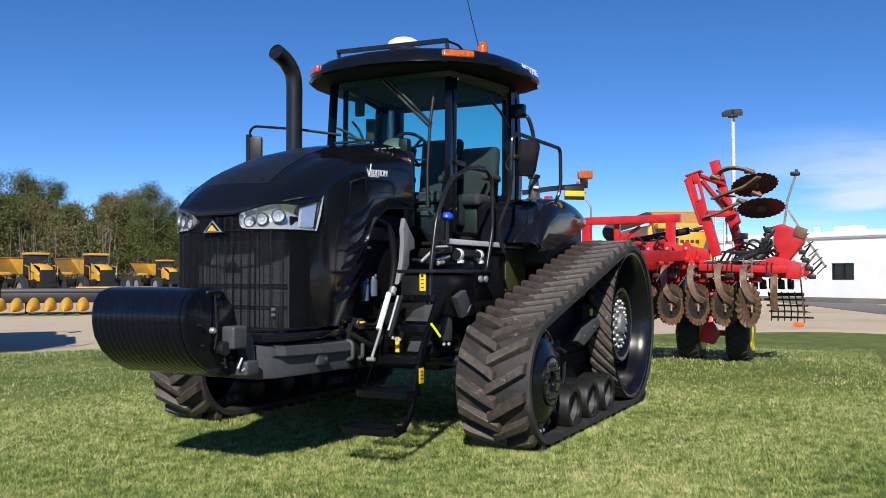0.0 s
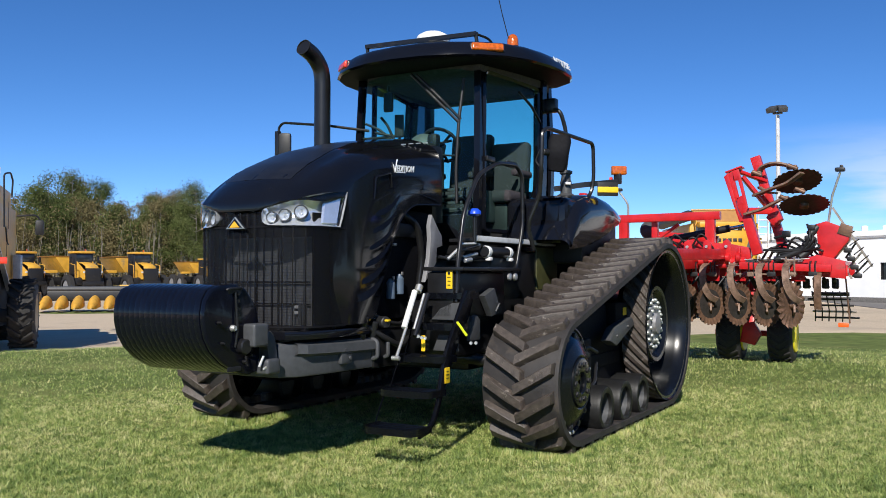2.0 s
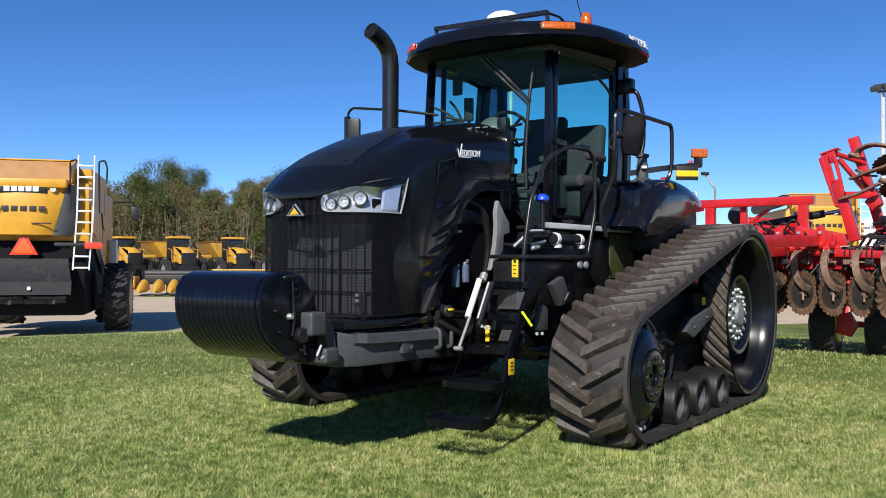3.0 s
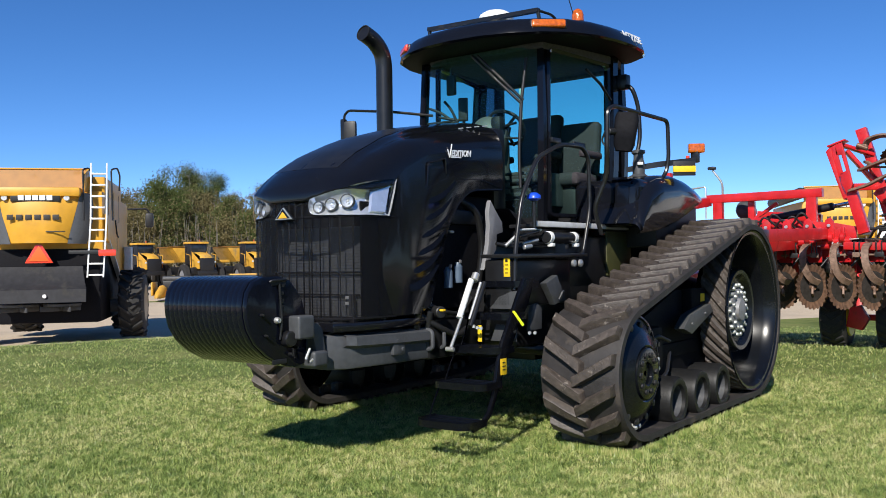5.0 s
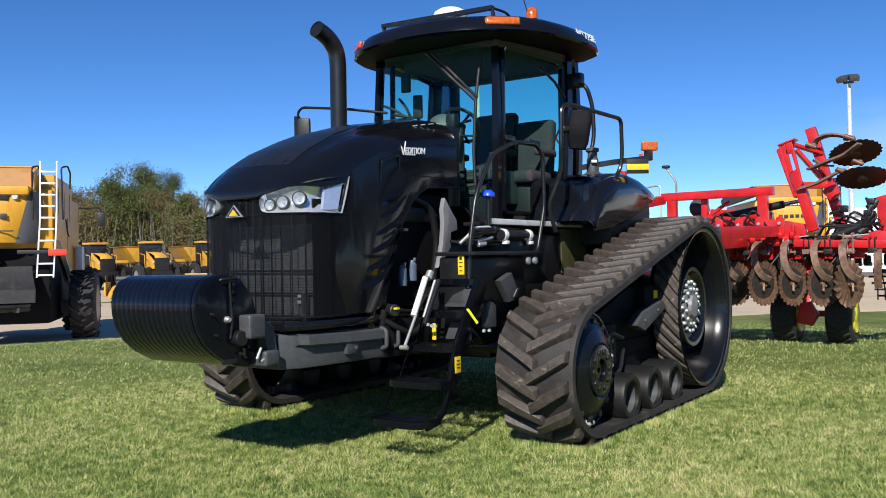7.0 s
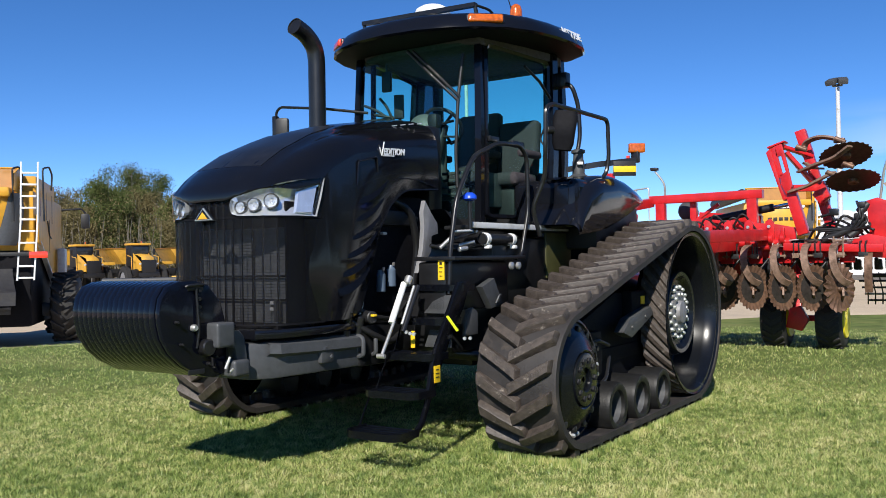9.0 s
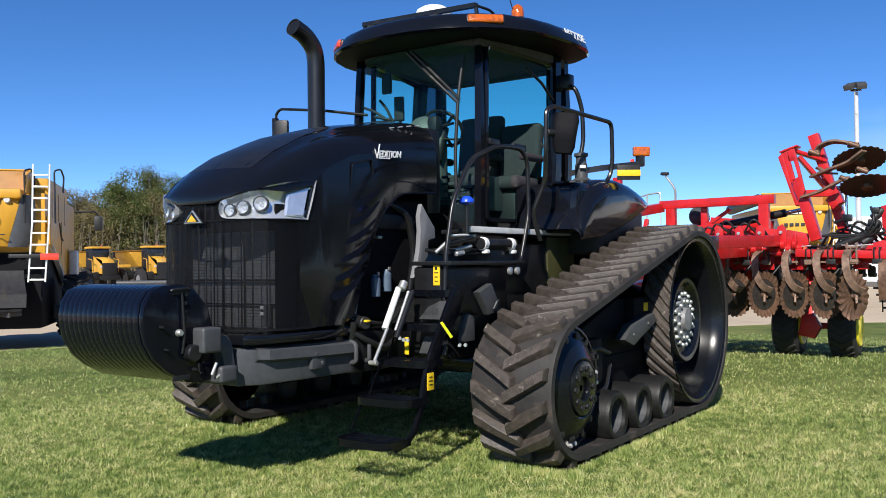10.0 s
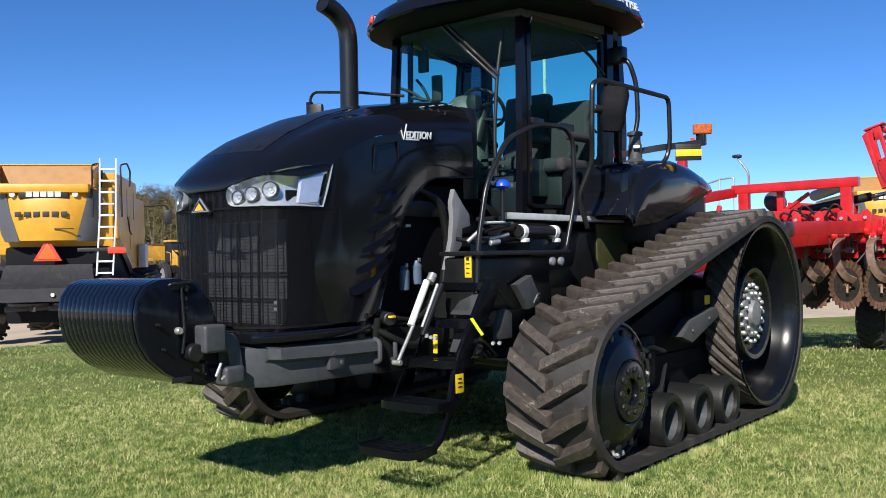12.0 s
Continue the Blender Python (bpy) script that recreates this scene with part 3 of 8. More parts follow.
bm_grid(bm, rows)
shared["drive_tread"] = mesh_of("rubber_tread", bm, RUBBER, 25, weld=True)
bm = B()
bm_lathe(bm, [(1.755, 0.20), (1.80, 0.20), (1.805, 0.17), (1.80, 0.11), (1.835, 0.10), (1.845, 0.02)], (0, DRIVE.x, DRIVE.y), (1, 0, 0), 40)
shared["hub"] = mesh_of("hub_flange", bm, PRIMER, 35)
shared["hub_nuts"] = []
for y, z in ring_pts(18, 0.235):
    bm = B()
    bm_lathe(bm, [(1.758, 0.022), (1.79, 0.022), (1.806, 0.018), (1.812, 0.011)], (0, DRIVE.x + y, DRIVE.y + z), (1, 0, 0), 8)
    shared["hub_nuts"].append(mesh_of("wheel_nut", bm, NUTM, 35))
for y, z in ring_pts(12, 0.170, 0.2):
    bm = B()
    bm_lathe(bm, [(1.79, 0.019), (1.816, 0.019), (1.824, 0.013)], (0, DRIVE.x + y, DRIVE.y + z), (1, 0, 0), 8)
    shared["hub_nuts"].append(mesh_of("wheel_nut", bm, NUTM, 35))
shared["idler"] = wheel_mesh("idler_wheel", [(1.70, 0.42), (1.835, 0.428), (1.850, 0.422), (1.855, 0.405), (1.842, 0.397), (1.850, 0.378), (1.885, 0.33), (1.925, 0.255), (1.945, 0.205), (1.94, 0.195), (1.93, 0.19), (1.93, 0.02)], IDLER, WHEELBLK)
bm = B()
bm_lathe(bm, [(1.93, 0.188), (1.952, 0.184), (1.956, 0.175), (1.956, 0.088), (1.95, 0.08), (1.935, 0.078)], (0, IDLER.x, IDLER.y), (1, 0, 0), 40, cap=False)
bm_lathe(bm, [(1.932, 0.078), (1.88, 0.07), (1.87, 0.01)], (0, IDLER.x, IDLER.y), (1, 0, 0), 30, cap=False)
shared["idler_hub"] = mesh_of("idler_hub", bm, WHEELBLK, 35)
shared["idler_bolts"] = []
for y, z in ring_pts(14, 0.345, 0.1):
    bm = B()
    bm_lathe(bm, [(1.855, 0.026), (1.885, 0.026), (1.889, 0.018)], (0, IDLER.x + y, IDLER.y + z), (1, 0, 0), 10)
    shared["idler_bolts"].append(mesh_of("bolt", bm, PLASTIC, 35))
for y, z in ring_pts(10, 0.135):
    bm = B()
    bm_lathe(bm, [(1.95, 0.022), (1.966, 0.022), (1.970, 0.015)], (0, IDLER.x + y, IDLER.y + z), (1, 0, 0), 6)
    shared["idler_bolts"].append(mesh_of("bolt", bm, PLASTIC, 35))
for y, z in ((-0.03, -0.392), (0.03, -0.388), (0.385, 0.06), (0.388, -0.01)):
    bm = B()
    bm_lathe(bm, [(1.835, 0.018), (1.868, 0.018), (1.874, 0.012)], (0, IDLER.x + y, IDLER.y + z), (1, 0, 0), 6)
    shared["idler_bolts"].append(mesh_of("bolt", bm, ZINC, 35))
bm = B()
bm_lathe(bm, [(1.55, 0.165), (1.57, 0.186), (1.925, 0.188), (1.95, 0.178), (1.955, 0.155), (1.947, 0.130), (1.92, 0.126)], (0, 0, 0), (1, 0, 0), 40, cap=False)
shared["roller"] = mesh_of("roller", bm, ROLLER, 35)
bm = B()
bm_lathe(bm, [(1.925, 0.129), (1.80, 0.120), (1.62, 0.112), (1.61, 0.04), (1.61, 0.002)], (0, 0, 0), (1, 0, 0), 32, cap=False)
shared["roller_rim"] = mesh_of("rim", bm, CAST, 35)
bm = B()
bm_prism(bm, [(6.35, 0.42), (6.9, 0.30), (8.3, 0.30), (8.75, 0.70), (8.7, 1.02), (7.7, 1.10), (7.1, 0.92), (6.5, 0.74)], "x", 1.50, 1.66, 0.02)
bm_box(bm, 1.60, 7.55, 0.60, 0.16, 1.2, 0.12, 0.02)
bm_box(bm, 1.72, 7.05, 0.66, 0.10, 0.22, 0.34, 0.03)
bm_cyl(bm, (1.2, 7.2, 0.62), (1.72, 7.2, 0.62), 0.10)
bm_box(bm, 1.70, 8.0, 1.0, 0.10, 0.34, 0.2, 0.02)
shared["frame"] = mesh_of("track_frame", bm, DARKIN, 35)
bm = B()
bm_prism(bm, [(7.44, 0.79), (7.60, 0.895), (8.06, 0.965), (8.12, 0.90), (7.62, 0.735)], "x", 1.74, 1.83, 0.006)
for y, z in ((7.62, 0.82), (7.92, 0.89)):
    bm_lathe(bm, [(1.83, 0.014), (1.842, 0.012)], (0, y, z), (1, 0, 0), 8)
shared["plate"] = mesh_of("cover_plate", bm, DGREY, 35)
bm = B()
bm_box(bm, 1.757, 8.06, 1.02, 0.006, 0.09, 0.07, 0.002)
shared["label"] = mesh_of("label_plate", bm, STICKER, 35)
bm = B()
bm_lathe(bm, [(0.95, 0.34), (1.25, 0.34), (1.45, 0.28), (1.62, 0.24)], (0, DRIVE.x, DRIVE.y), (1, 0, 0), 32)
shared["final"] = mesh_of("final_drive", bm, SATIN, 35)
bm = B()
bm_box(bm, 1.73, 6.98, 0.62, 0.10, 0.16, 0.30, 0.05)
for k in range(3):
    bm_cyl(bm, (1.78, 6.95 + 0.03 * k, 0.54 + 0.08 * k), (1.80, 6.95 + 0.03 * k, 0.54 + 0.08 * k), 0.022, 8)
bm_tube(bm, [(1.74, 6.9, 0.5), (1.8, 7.0, 0.42), (1.78, 7.2, 0.46), (1.72, 7.4, 0.6)], 0.014, 8)
bm_tube(bm, [(1.72, 6.9, 0.72), (1.78, 7.05, 0.76), (1.76, 7.3, 0.70)], 0.016, 8)
shared["tension"] = mesh_of("tension_housing", bm, PLASTIC, 35)
running_gear(1)
running_gear(-1)

# chassis and belly
bm = B()
bm_box(bm, 0, 6.6, 0.82, 0.62, 3.6, 0.34, 0.03)
bm_box(bm, 0, 8.5, 1.1, 1.0, 1.2, 0.9, 0.05)
bm_cyl(bm, (-1.5, 7.2, 0.62), (1.5, 7.2, 0.62), 0.09)
bm_box(bm, 0, 7.2, 0.66, 1.2, 0.4, 0.3, 0.03)
chassis = part("chassis", bm, SATIN, tractor, "black welded chassis under the hood")
bm = B()
bm_box(bm, -0.92, 6.75, 1.10, 0.76, 1.9, 0.75, 0.08)
part("side_tank", bm, SATIN, tractor, "black side tank over the belt")
bm = B()
bm_box(bm, 0.62, 6.85, 0.92, 0.55, 1.2, 0.45, 0.05)
bm_box(bm, 0.3, 5.95, 0.80, 0.5, 0.7, 0.30, 0.04)
part("belly_guard", bm, SATIN, tractor)
bm = B()
bm_box(bm, 0.1, 9.25, 1.15, 1.5, 0.7, 0.8, 0.06)
bm_box(bm, 0.1, 9.7, 0.9, 0.9, 0.5, 0.3, 0.04)
part("rear_hitch", bm, SATIN, tractor, "dark rear axle housing and hitch")
for sx in (-1, 1):
    tube_part("axle_strut", SATIN, tractor, [(0.4 * sx, 6.3, 0.72), (1.3 * sx, 6.9, 0.60)], 0.05)

# hood
ZC = [(4.60, 1.78), (4.66, 1.835), (4.70, 1.89), (4.75, 1.95), (4.82, 2.02), (4.92, 2.09), (5.07, 2.18), (5.4, 2.32), (5.85, 2.44), (6.37, 2.53), (6.70, 2.575)]


def lerp_table(tab, v):
    for (a, za), (b, zb) in zip(tab, tab[1:]):
        if v <= b:
            return za + (zb - za) * (v - a) / (b - a)
    return tab[-1][1]


FRONT = [(0, 4.715), (0.15, 4.724), (0.30, 4.75), (0.42, 4.80), (0.50, 4.875), (0.535, 4.98), (0.55, 5.22)]


def half_width(y):
    return 0.55 - 0.05 * min(1.0, max(0.0, (y - 5.2) / 1.5))


def y_front(x):
    return lerp_table(FRONT, min(abs(x), 0.55))


def hood_z(x, y):
    ye = y - 0.62 * (y_front(x) - 4.715)
    u = abs(x) / half_width(y)
    edge = max(0.0, (u - 0.84) / 0.16)
    k = min(1.0, max(0.0, (y - 5.35) / 0.7))
    return lerp_table(ZC, ye - 0.02) - (0.085 + 0.05 * k) * u ** 2.2 - (0.055 + 0.03 * k) * edge ** 2 - 0.01 * (1 if u > 0.62 and u < 0.7 else 0)


US = [-1, -0.99, -0.965, -0.93, -0.88, -0.82, -0.72, -0.68, -0.6, -0.45, -0.3, -0.15, 0, 0.15, 0.3, 0.45, 0.6, 0.68, 0.72, 0.82, 0.88, 0.93, 0.965, 0.99, 1]
bm = B()
rows = []
for j in range(25):
    t = (j / 24) ** 1.25
    row = []
    for u in US:
        y = y_front(0.55 * u) + t * (6.68 - y_front(0.55 * u))
        x = half_width(y) * u
        row.append((x, y, hood_z(x, y)))
    rows.append(row)
# the lip turns down in front
def lip_z(x):
    z = lerp_table([(0.0, 1.797), (0.20, 1.797), (0.225, 1.806), (0.26, 1.822), (0.32, 1.838), (0.39, 1.858), (0.45, 1.879), (0.50, 1.901), (0.535, 1.926), (0.55, 1.955)], abs(x))
    return min(z, hood_z(x, y_front(x)) - 0.01)


lip = [(p[0], p[1] + 0.03, lip_z(p[0])) for p in rows[0]]
lip1 = [(p[0], p[1] - 0.006, lip_z(p[0]) + 0.003) for p in rows[0]]
lip2 = [(p[0], p[1] - 0.010, (lip_z(p[0]) + p[2]) / 2) for p in rows[0]]
bm_grid(bm, [lip, lip1, lip2] + rows)
hood = part("hood", bm, BLACK, tractor, "glossy black sculpted engine hood", smooth=50)
bm = B()
rows = []
for j in range(14):
    t = j / 13
    y = 4.86 + 0.90 * t
    w = 0.31 - 0.13 * t ** 2
    rows.append([(w * u, y + 0.05 * u * u, hood_z(w * u, y + 0.05 * u * u) + 0.002) for u in (-1, -0.6, -0.2, 0.2, 0.6, 1)])
bm_grid(bm, rows)
part("hood_screen", bm, SATIN, hood, "matt dark mesh intake panel", smooth=50)


def side_bottom(y):
    return lerp_table([(5.2, 1.0), (5.5, 1.0), (5.62, 1.06), (5.76, 1.35), (5.88, 1.62), (6.02, 1.80), (6.2, 1.92), (6.45, 1.96), (6.7, 1.95)], y)


def plan(s):
    """Places round the hood from its nose to its rear on the left; s from 0 to 1."""
    tab = FRONT + [(0.52, 5.6), (0.52, 6.0), (0.52, 6.35), (0.52, 6.68)]
    k = min(int(s * (len(tab) - 1)), len(tab) - 2)
    f = s * (len(tab) - 1) - k
    (x0, y0), (x1, y1) = tab[k], tab[k + 1]
    return x0 + (x1 - x0) * f, y0 + (y1 - y0) * f


LOUVER = material("black_louver_plastic", (0.004, 0.004, 0.005), 0.22, vary=0.2, grain=20, spec=0.22)
for sx, nm in ((1, "left"), (-1, "right")):
    bm = B()
    rows = []
    for j in range(37):
        y = 5.10 + 1.58 * j / 36
        xs_ = half_width(y) - 0.012 * max(0, (5.22 - y) / 0.12)
        top, bot = lerp_table([(5.0, 1.685), (5.17, 1.685), (5.205, hood_z(half_width(5.22), 5.22)), (5.31, 9)], y) if y < 5.22 else hood_z(half_width(y), y), side_bottom(y)
        row = []
        for i in range(9):
            t = i / 8
            z = bot + (top - 0.001 - bot) * t
            bulge = 0.010 * math.sin(math.pi * t) - (0.006 if y < 5.25 else 0)
            lean = 0.020 * (1 - t) * min(1.0, max(0.0, (y - 5.12) / 0.25)) * min(1.0, max(0.0, (6.0 - y) / 0.4))
            row.append(((xs_ + bulge + lean) * sx, y, z))
        rows.append(row)
    bm_grid(bm, rows)
    inner = [[(p[0] - 0.03 * sx, p[1], p[2]) for p in r] for r in rows]
    bm_grid(bm, inner)
    bm_grid(bm, [[r[0] for r in rows], [r[0] for r in inner]])
    side = part("hood_side", bm, BLACK, tractor, "glossy black hood side with slanted air vents", smooth=50)
    for k in range(6):
        y0, z0 = 5.36 + 0.050 * k, 1.16 + 0.128 * k
        bm = B()
        rows = []
        for j in range(9):
            t = j / 8
            y, z = y0 + 0.36 * t, z0 + 0.03 * t + 0.15 * t * t
            w = 0.085 * (1 - 0.55 * t)
            proud = 0.024 * math.sin(math.pi * (0.12 + 0.75 * t))
            x = half_width(y) + 0.004 + 0.017 * max(0.0, (1.9 - z) / 0.9) * min(1.0, max(0.0, (6.0 - y) / 0.4))
            rows.append([((x - 0.004) * sx, y - 0.02, z + w), ((x + proud * 0.6) * sx, y, z + w * 0.4), ((x + proud) * sx, y + 0.005, z), ((x - 0.012) * sx, y + 0.012, z - 0.012)])
        bm_grid(bm, rows)
        part("louver", bm, LOUVER, side, smooth=40)
    tube_part("latch_frame", BLACK, side, [((half_width(y) + 0.012) * sx, y, z) for y, z in ((5.60, 1.93), (5.62, 2.10), (5.84, 2.15), (5.85, 2.04))], 0.007, rounding=0.02)
    for pts in ([(5.36, 1.78), (5.7, 1.96), (6.1, 2.06), (6.45, 2.07)], [(5.42, 1.50), (5.62, 1.80), (5.95, 1.99), (6.3, 2.03), (6.62, 1.98)]):
        tube_part("crease", BLACK, side, [((half_width(y) + 0.006) * sx, y, z) for y, z in pts], 0.005, rounding=0.2)
    bm = B()
    bm_tube(bm, [(half_width(y) * sx, y, z) for y, z in ((5.60, 1.03), (5.745, 1.36), (5.87, 1.63), (6.01, 1.81), (6.2, 1.93), (6.68, 1.96))], 0.008, 8, 0.1)
    part("arch_trim", bm, BLACK, side)
    bm = B()
    for (y0, z0), (y1, z1) in (((5.66, 1.02), (5.70, 1.16)), ((5.70, 1.16), (5.735, 1.24))):
        bm_tube(bm, [(0.50 * sx, y0, z0), (0.50 * sx, y1, z1)], 0.01, 6, 0, flat=(0.01, 0.035))
    part("bracket", bm, SILVER, tractor, "pale grey support bracket")

# rear hood cowl in front of the cab
bm = B()
bm_box(bm, 0, 6.78, 2.10, 0.84, 0.20, 0.80, 0.05)
part("cowl", bm, SATIN, tractor)
for k in range(4):
    box_part("hood_latch", ZINC, hood, (0.36 + 0.03 * k, 6.30 + 0.07 * k, hood_z(0.36, 6.3 + 0.07 * k) + 0.002), (0.045, 0.014, 0.008), 0.003)

# badge on the hood side
def text_part(word, size, m, mat, parent, name="lettering", bold=0.0, depth=0.002, shear=0.0):
    c = bpy.data.curves.new(name, "FONT")
    c.body, c.size, c.extrude, c.offset, c.shear = word, size, depth, bold, shear
    c.align_x = "CENTER"
    tmp = bpy.data.objects.new(name, c)
    me = bpy.data.meshes.new_from_object(tmp)
    bpy.data.objects.remove(tmp)
    me.materials.append(mat)
    ob = new(name, me)
    ob.parent = parent
    ob.matrix_basis = m
    return ob


WHITEMARK = material("white_decal", (0.75, 0.76, 0.78), 0.35, vary=0.05, grain=30)
for sx in (1, -1):
    m = Matrix.Translation(((half_width(6.1) + 0.012) * sx, 6.06, 2.185)) @ pose(0, 0, 0, 90, 0, 90 * sx) @ pose(0, 0, 0, 0, 0, 4)
    text_part("EDITION", 0.066, m, WHITEMARK, hood, "badge_lettering", 0.0025, shear=0.2)
    bm = B()
    for a, b in (((5.885, 2.225), (5.91, 2.165)), ((5.91, 2.165), (5.94, 2.27)), ((5.93, 2.168), (6.06, 2.176))):
        bm_tube(bm, [(0.532 * sx, *a), (0.532 * sx, *b)], 0.006, 6, 0, flat=(0.004, 0.008))
    part("badge_mark", bm, WHITEMARK, hood)

# grille: a perforated black sheet with pressed ribs; the radiator stands deep behind it
def perforated(name, colour, clear):
    """Sheet with holes too fine to tell apart: part of the light passes straight through."""
    m = material(name, colour, 0.42, vary=0.2, grain=60, spec=0.25)
    n, l = m.node_tree.nodes, m.node_tree.links
    t = n.new("ShaderNodeBsdfTransparent")
    x = n.new("ShaderNodeMixShader")
    x.inputs[0].default_value = clear
    l.new(n["Principled BSDF"].outputs[0], x.inputs[1])
    l.new(t.outputs[0], x.inputs[2])
    l.new(x.outputs[0], n["Material Output"].inputs[0])
    return m


PERF = perforated("perforated_grille", (0.006, 0.006, 0.008), 0.44)
RADM = material("radiator_fins", (0.15, 0.155, 0.165), 0.55, vary=0.2, grain=30, bump=0.1, bump_scale=200, stain=(0.10, 0.10, 0.105), stain_scale=4, stain_at=0.58)
NOSE = [(-x, y) for x, y in FRONT[:0:-1]] + FRONT


def nose_y(x):
    return y_front(x) + 0.012


bm = B()
rows = []
for i in range(111):
    x = -0.548 + 1.096 * i / 110
    top = 1.80 if abs(x) < 0.205 else 1.70
    fold = 0.006 * (1 if (i // 3) % 2 else 0)
    rows.append([(x, nose_y(x) + fold, 0.985 + (top - 0.985) * j / 4) for j in range(5)])
bm_grid(bm, rows)
grille = part("grille", bm, PERF, tractor, "black perforated front grille with pressed vertical ribs", smooth=20)
for z in (1.0, 1.69):
    bm = B()
    bm_tube(bm, [(x, y + 0.012, z) for x, y in NOSE], 0.02, 6, 0.02, flat=(0.008, 0.012))
    part("grille_edge", bm, DARKIN, grille)
for k in range(-7, 8):
    x = 0.068 * k
    top = 1.79 if abs(x) < 0.2 else 1.69
    box_part("slat", DARKIN, grille, (x, nose_y(x) + 0.014, (1.0 + top) / 2), (0.010, 0.005, top - 1.0), 0.002)
bm = B()
bm_box(bm, -0.035, 5.085, 1.31, 0.85, 0.05, 0.64, 0.004)
rad = part("radiator", bm, RADM, tractor, "grey finned radiator behind the grille")
for k in range(30):
    box_part("fin", RADM, rad, (-0.035, 5.057, 1.015 + 0.0205 * k), (0.83, 0.006, 0.015), 0)
for z in (1.15, 1.305):
    tube_part("tie_bar", SATIN, rad, [(-0.46, 5.03, z), (0.39, 5.03, z)], 0.007, n=6)
for x in (-0.115, 0.09):
    box_part("post", SATIN, rad, (x, 5.045, 1.30), (0.010, 0.010, 0.64), 0.002)
for z in (1.09, 1.13):
    box_part("latch", SILVER, rad, (0.285, 5.03, z), (0.055, 0.02, 0.022), 0.006)
box_part("latch", DGREY, rad, (0.33, 5.02, 1.08), (0.05, 0.03, 0.15), 0.008)
bm = B()
bm_box(bm, 0, 5.15, 1.39, 1.04, 0.02, 0.84, 0)
bm_box(bm, 0, 5.00, 0.985, 0.98, 0.28, 0.02, 0)
for sx in (-1, 1):
    bm_box(bm, 0.492 * sx, 5.035, 1.39, 0.012, 0.20, 0.80, 0)
part("duct", bm, DARKIN, grille)
bm = B()
bm_prism(bm, [(-0.083, 1.678), (0.083, 1.678), (0.000, 1.761)], "y", 4.690, 4.705, 0.003)
emb = part("emblem", bm, ZINC, grille, "triangular emblem with orange centre")
bm = B()
bm_prism(bm, [(-0.103, 1.672), (0.103, 1.672), (0.000, 1.774)], "y", 4.698, 4.712, 0.003)
part("emblem_base", bm, BLACK, emb)
bm = B()
bm_prism(bm, [(-0.068, 1.684), (0.068, 1.684), (0.000, 1.751)], "y", 4.687, 4.692, 0.001)
part("emblem_field", bm, BLACK, emb)
bm = B()
bm_prism(bm, [(-0.046, 1.686), (0.046, 1.686), (0.000, 1.731)], "y", 4.684, 4.689, 0.001)
part("emblem_face", bm, material("emblem_orange", (0.85, 0.42, 0.02), 0.35, vary=0.15, grain=30), emb)


# headlights
LAMPG = material("lamp_glass", (0.62, 0.63, 0.65), 0.08, metal=0.5, vary=0.25, grain=60, coat=0.8)


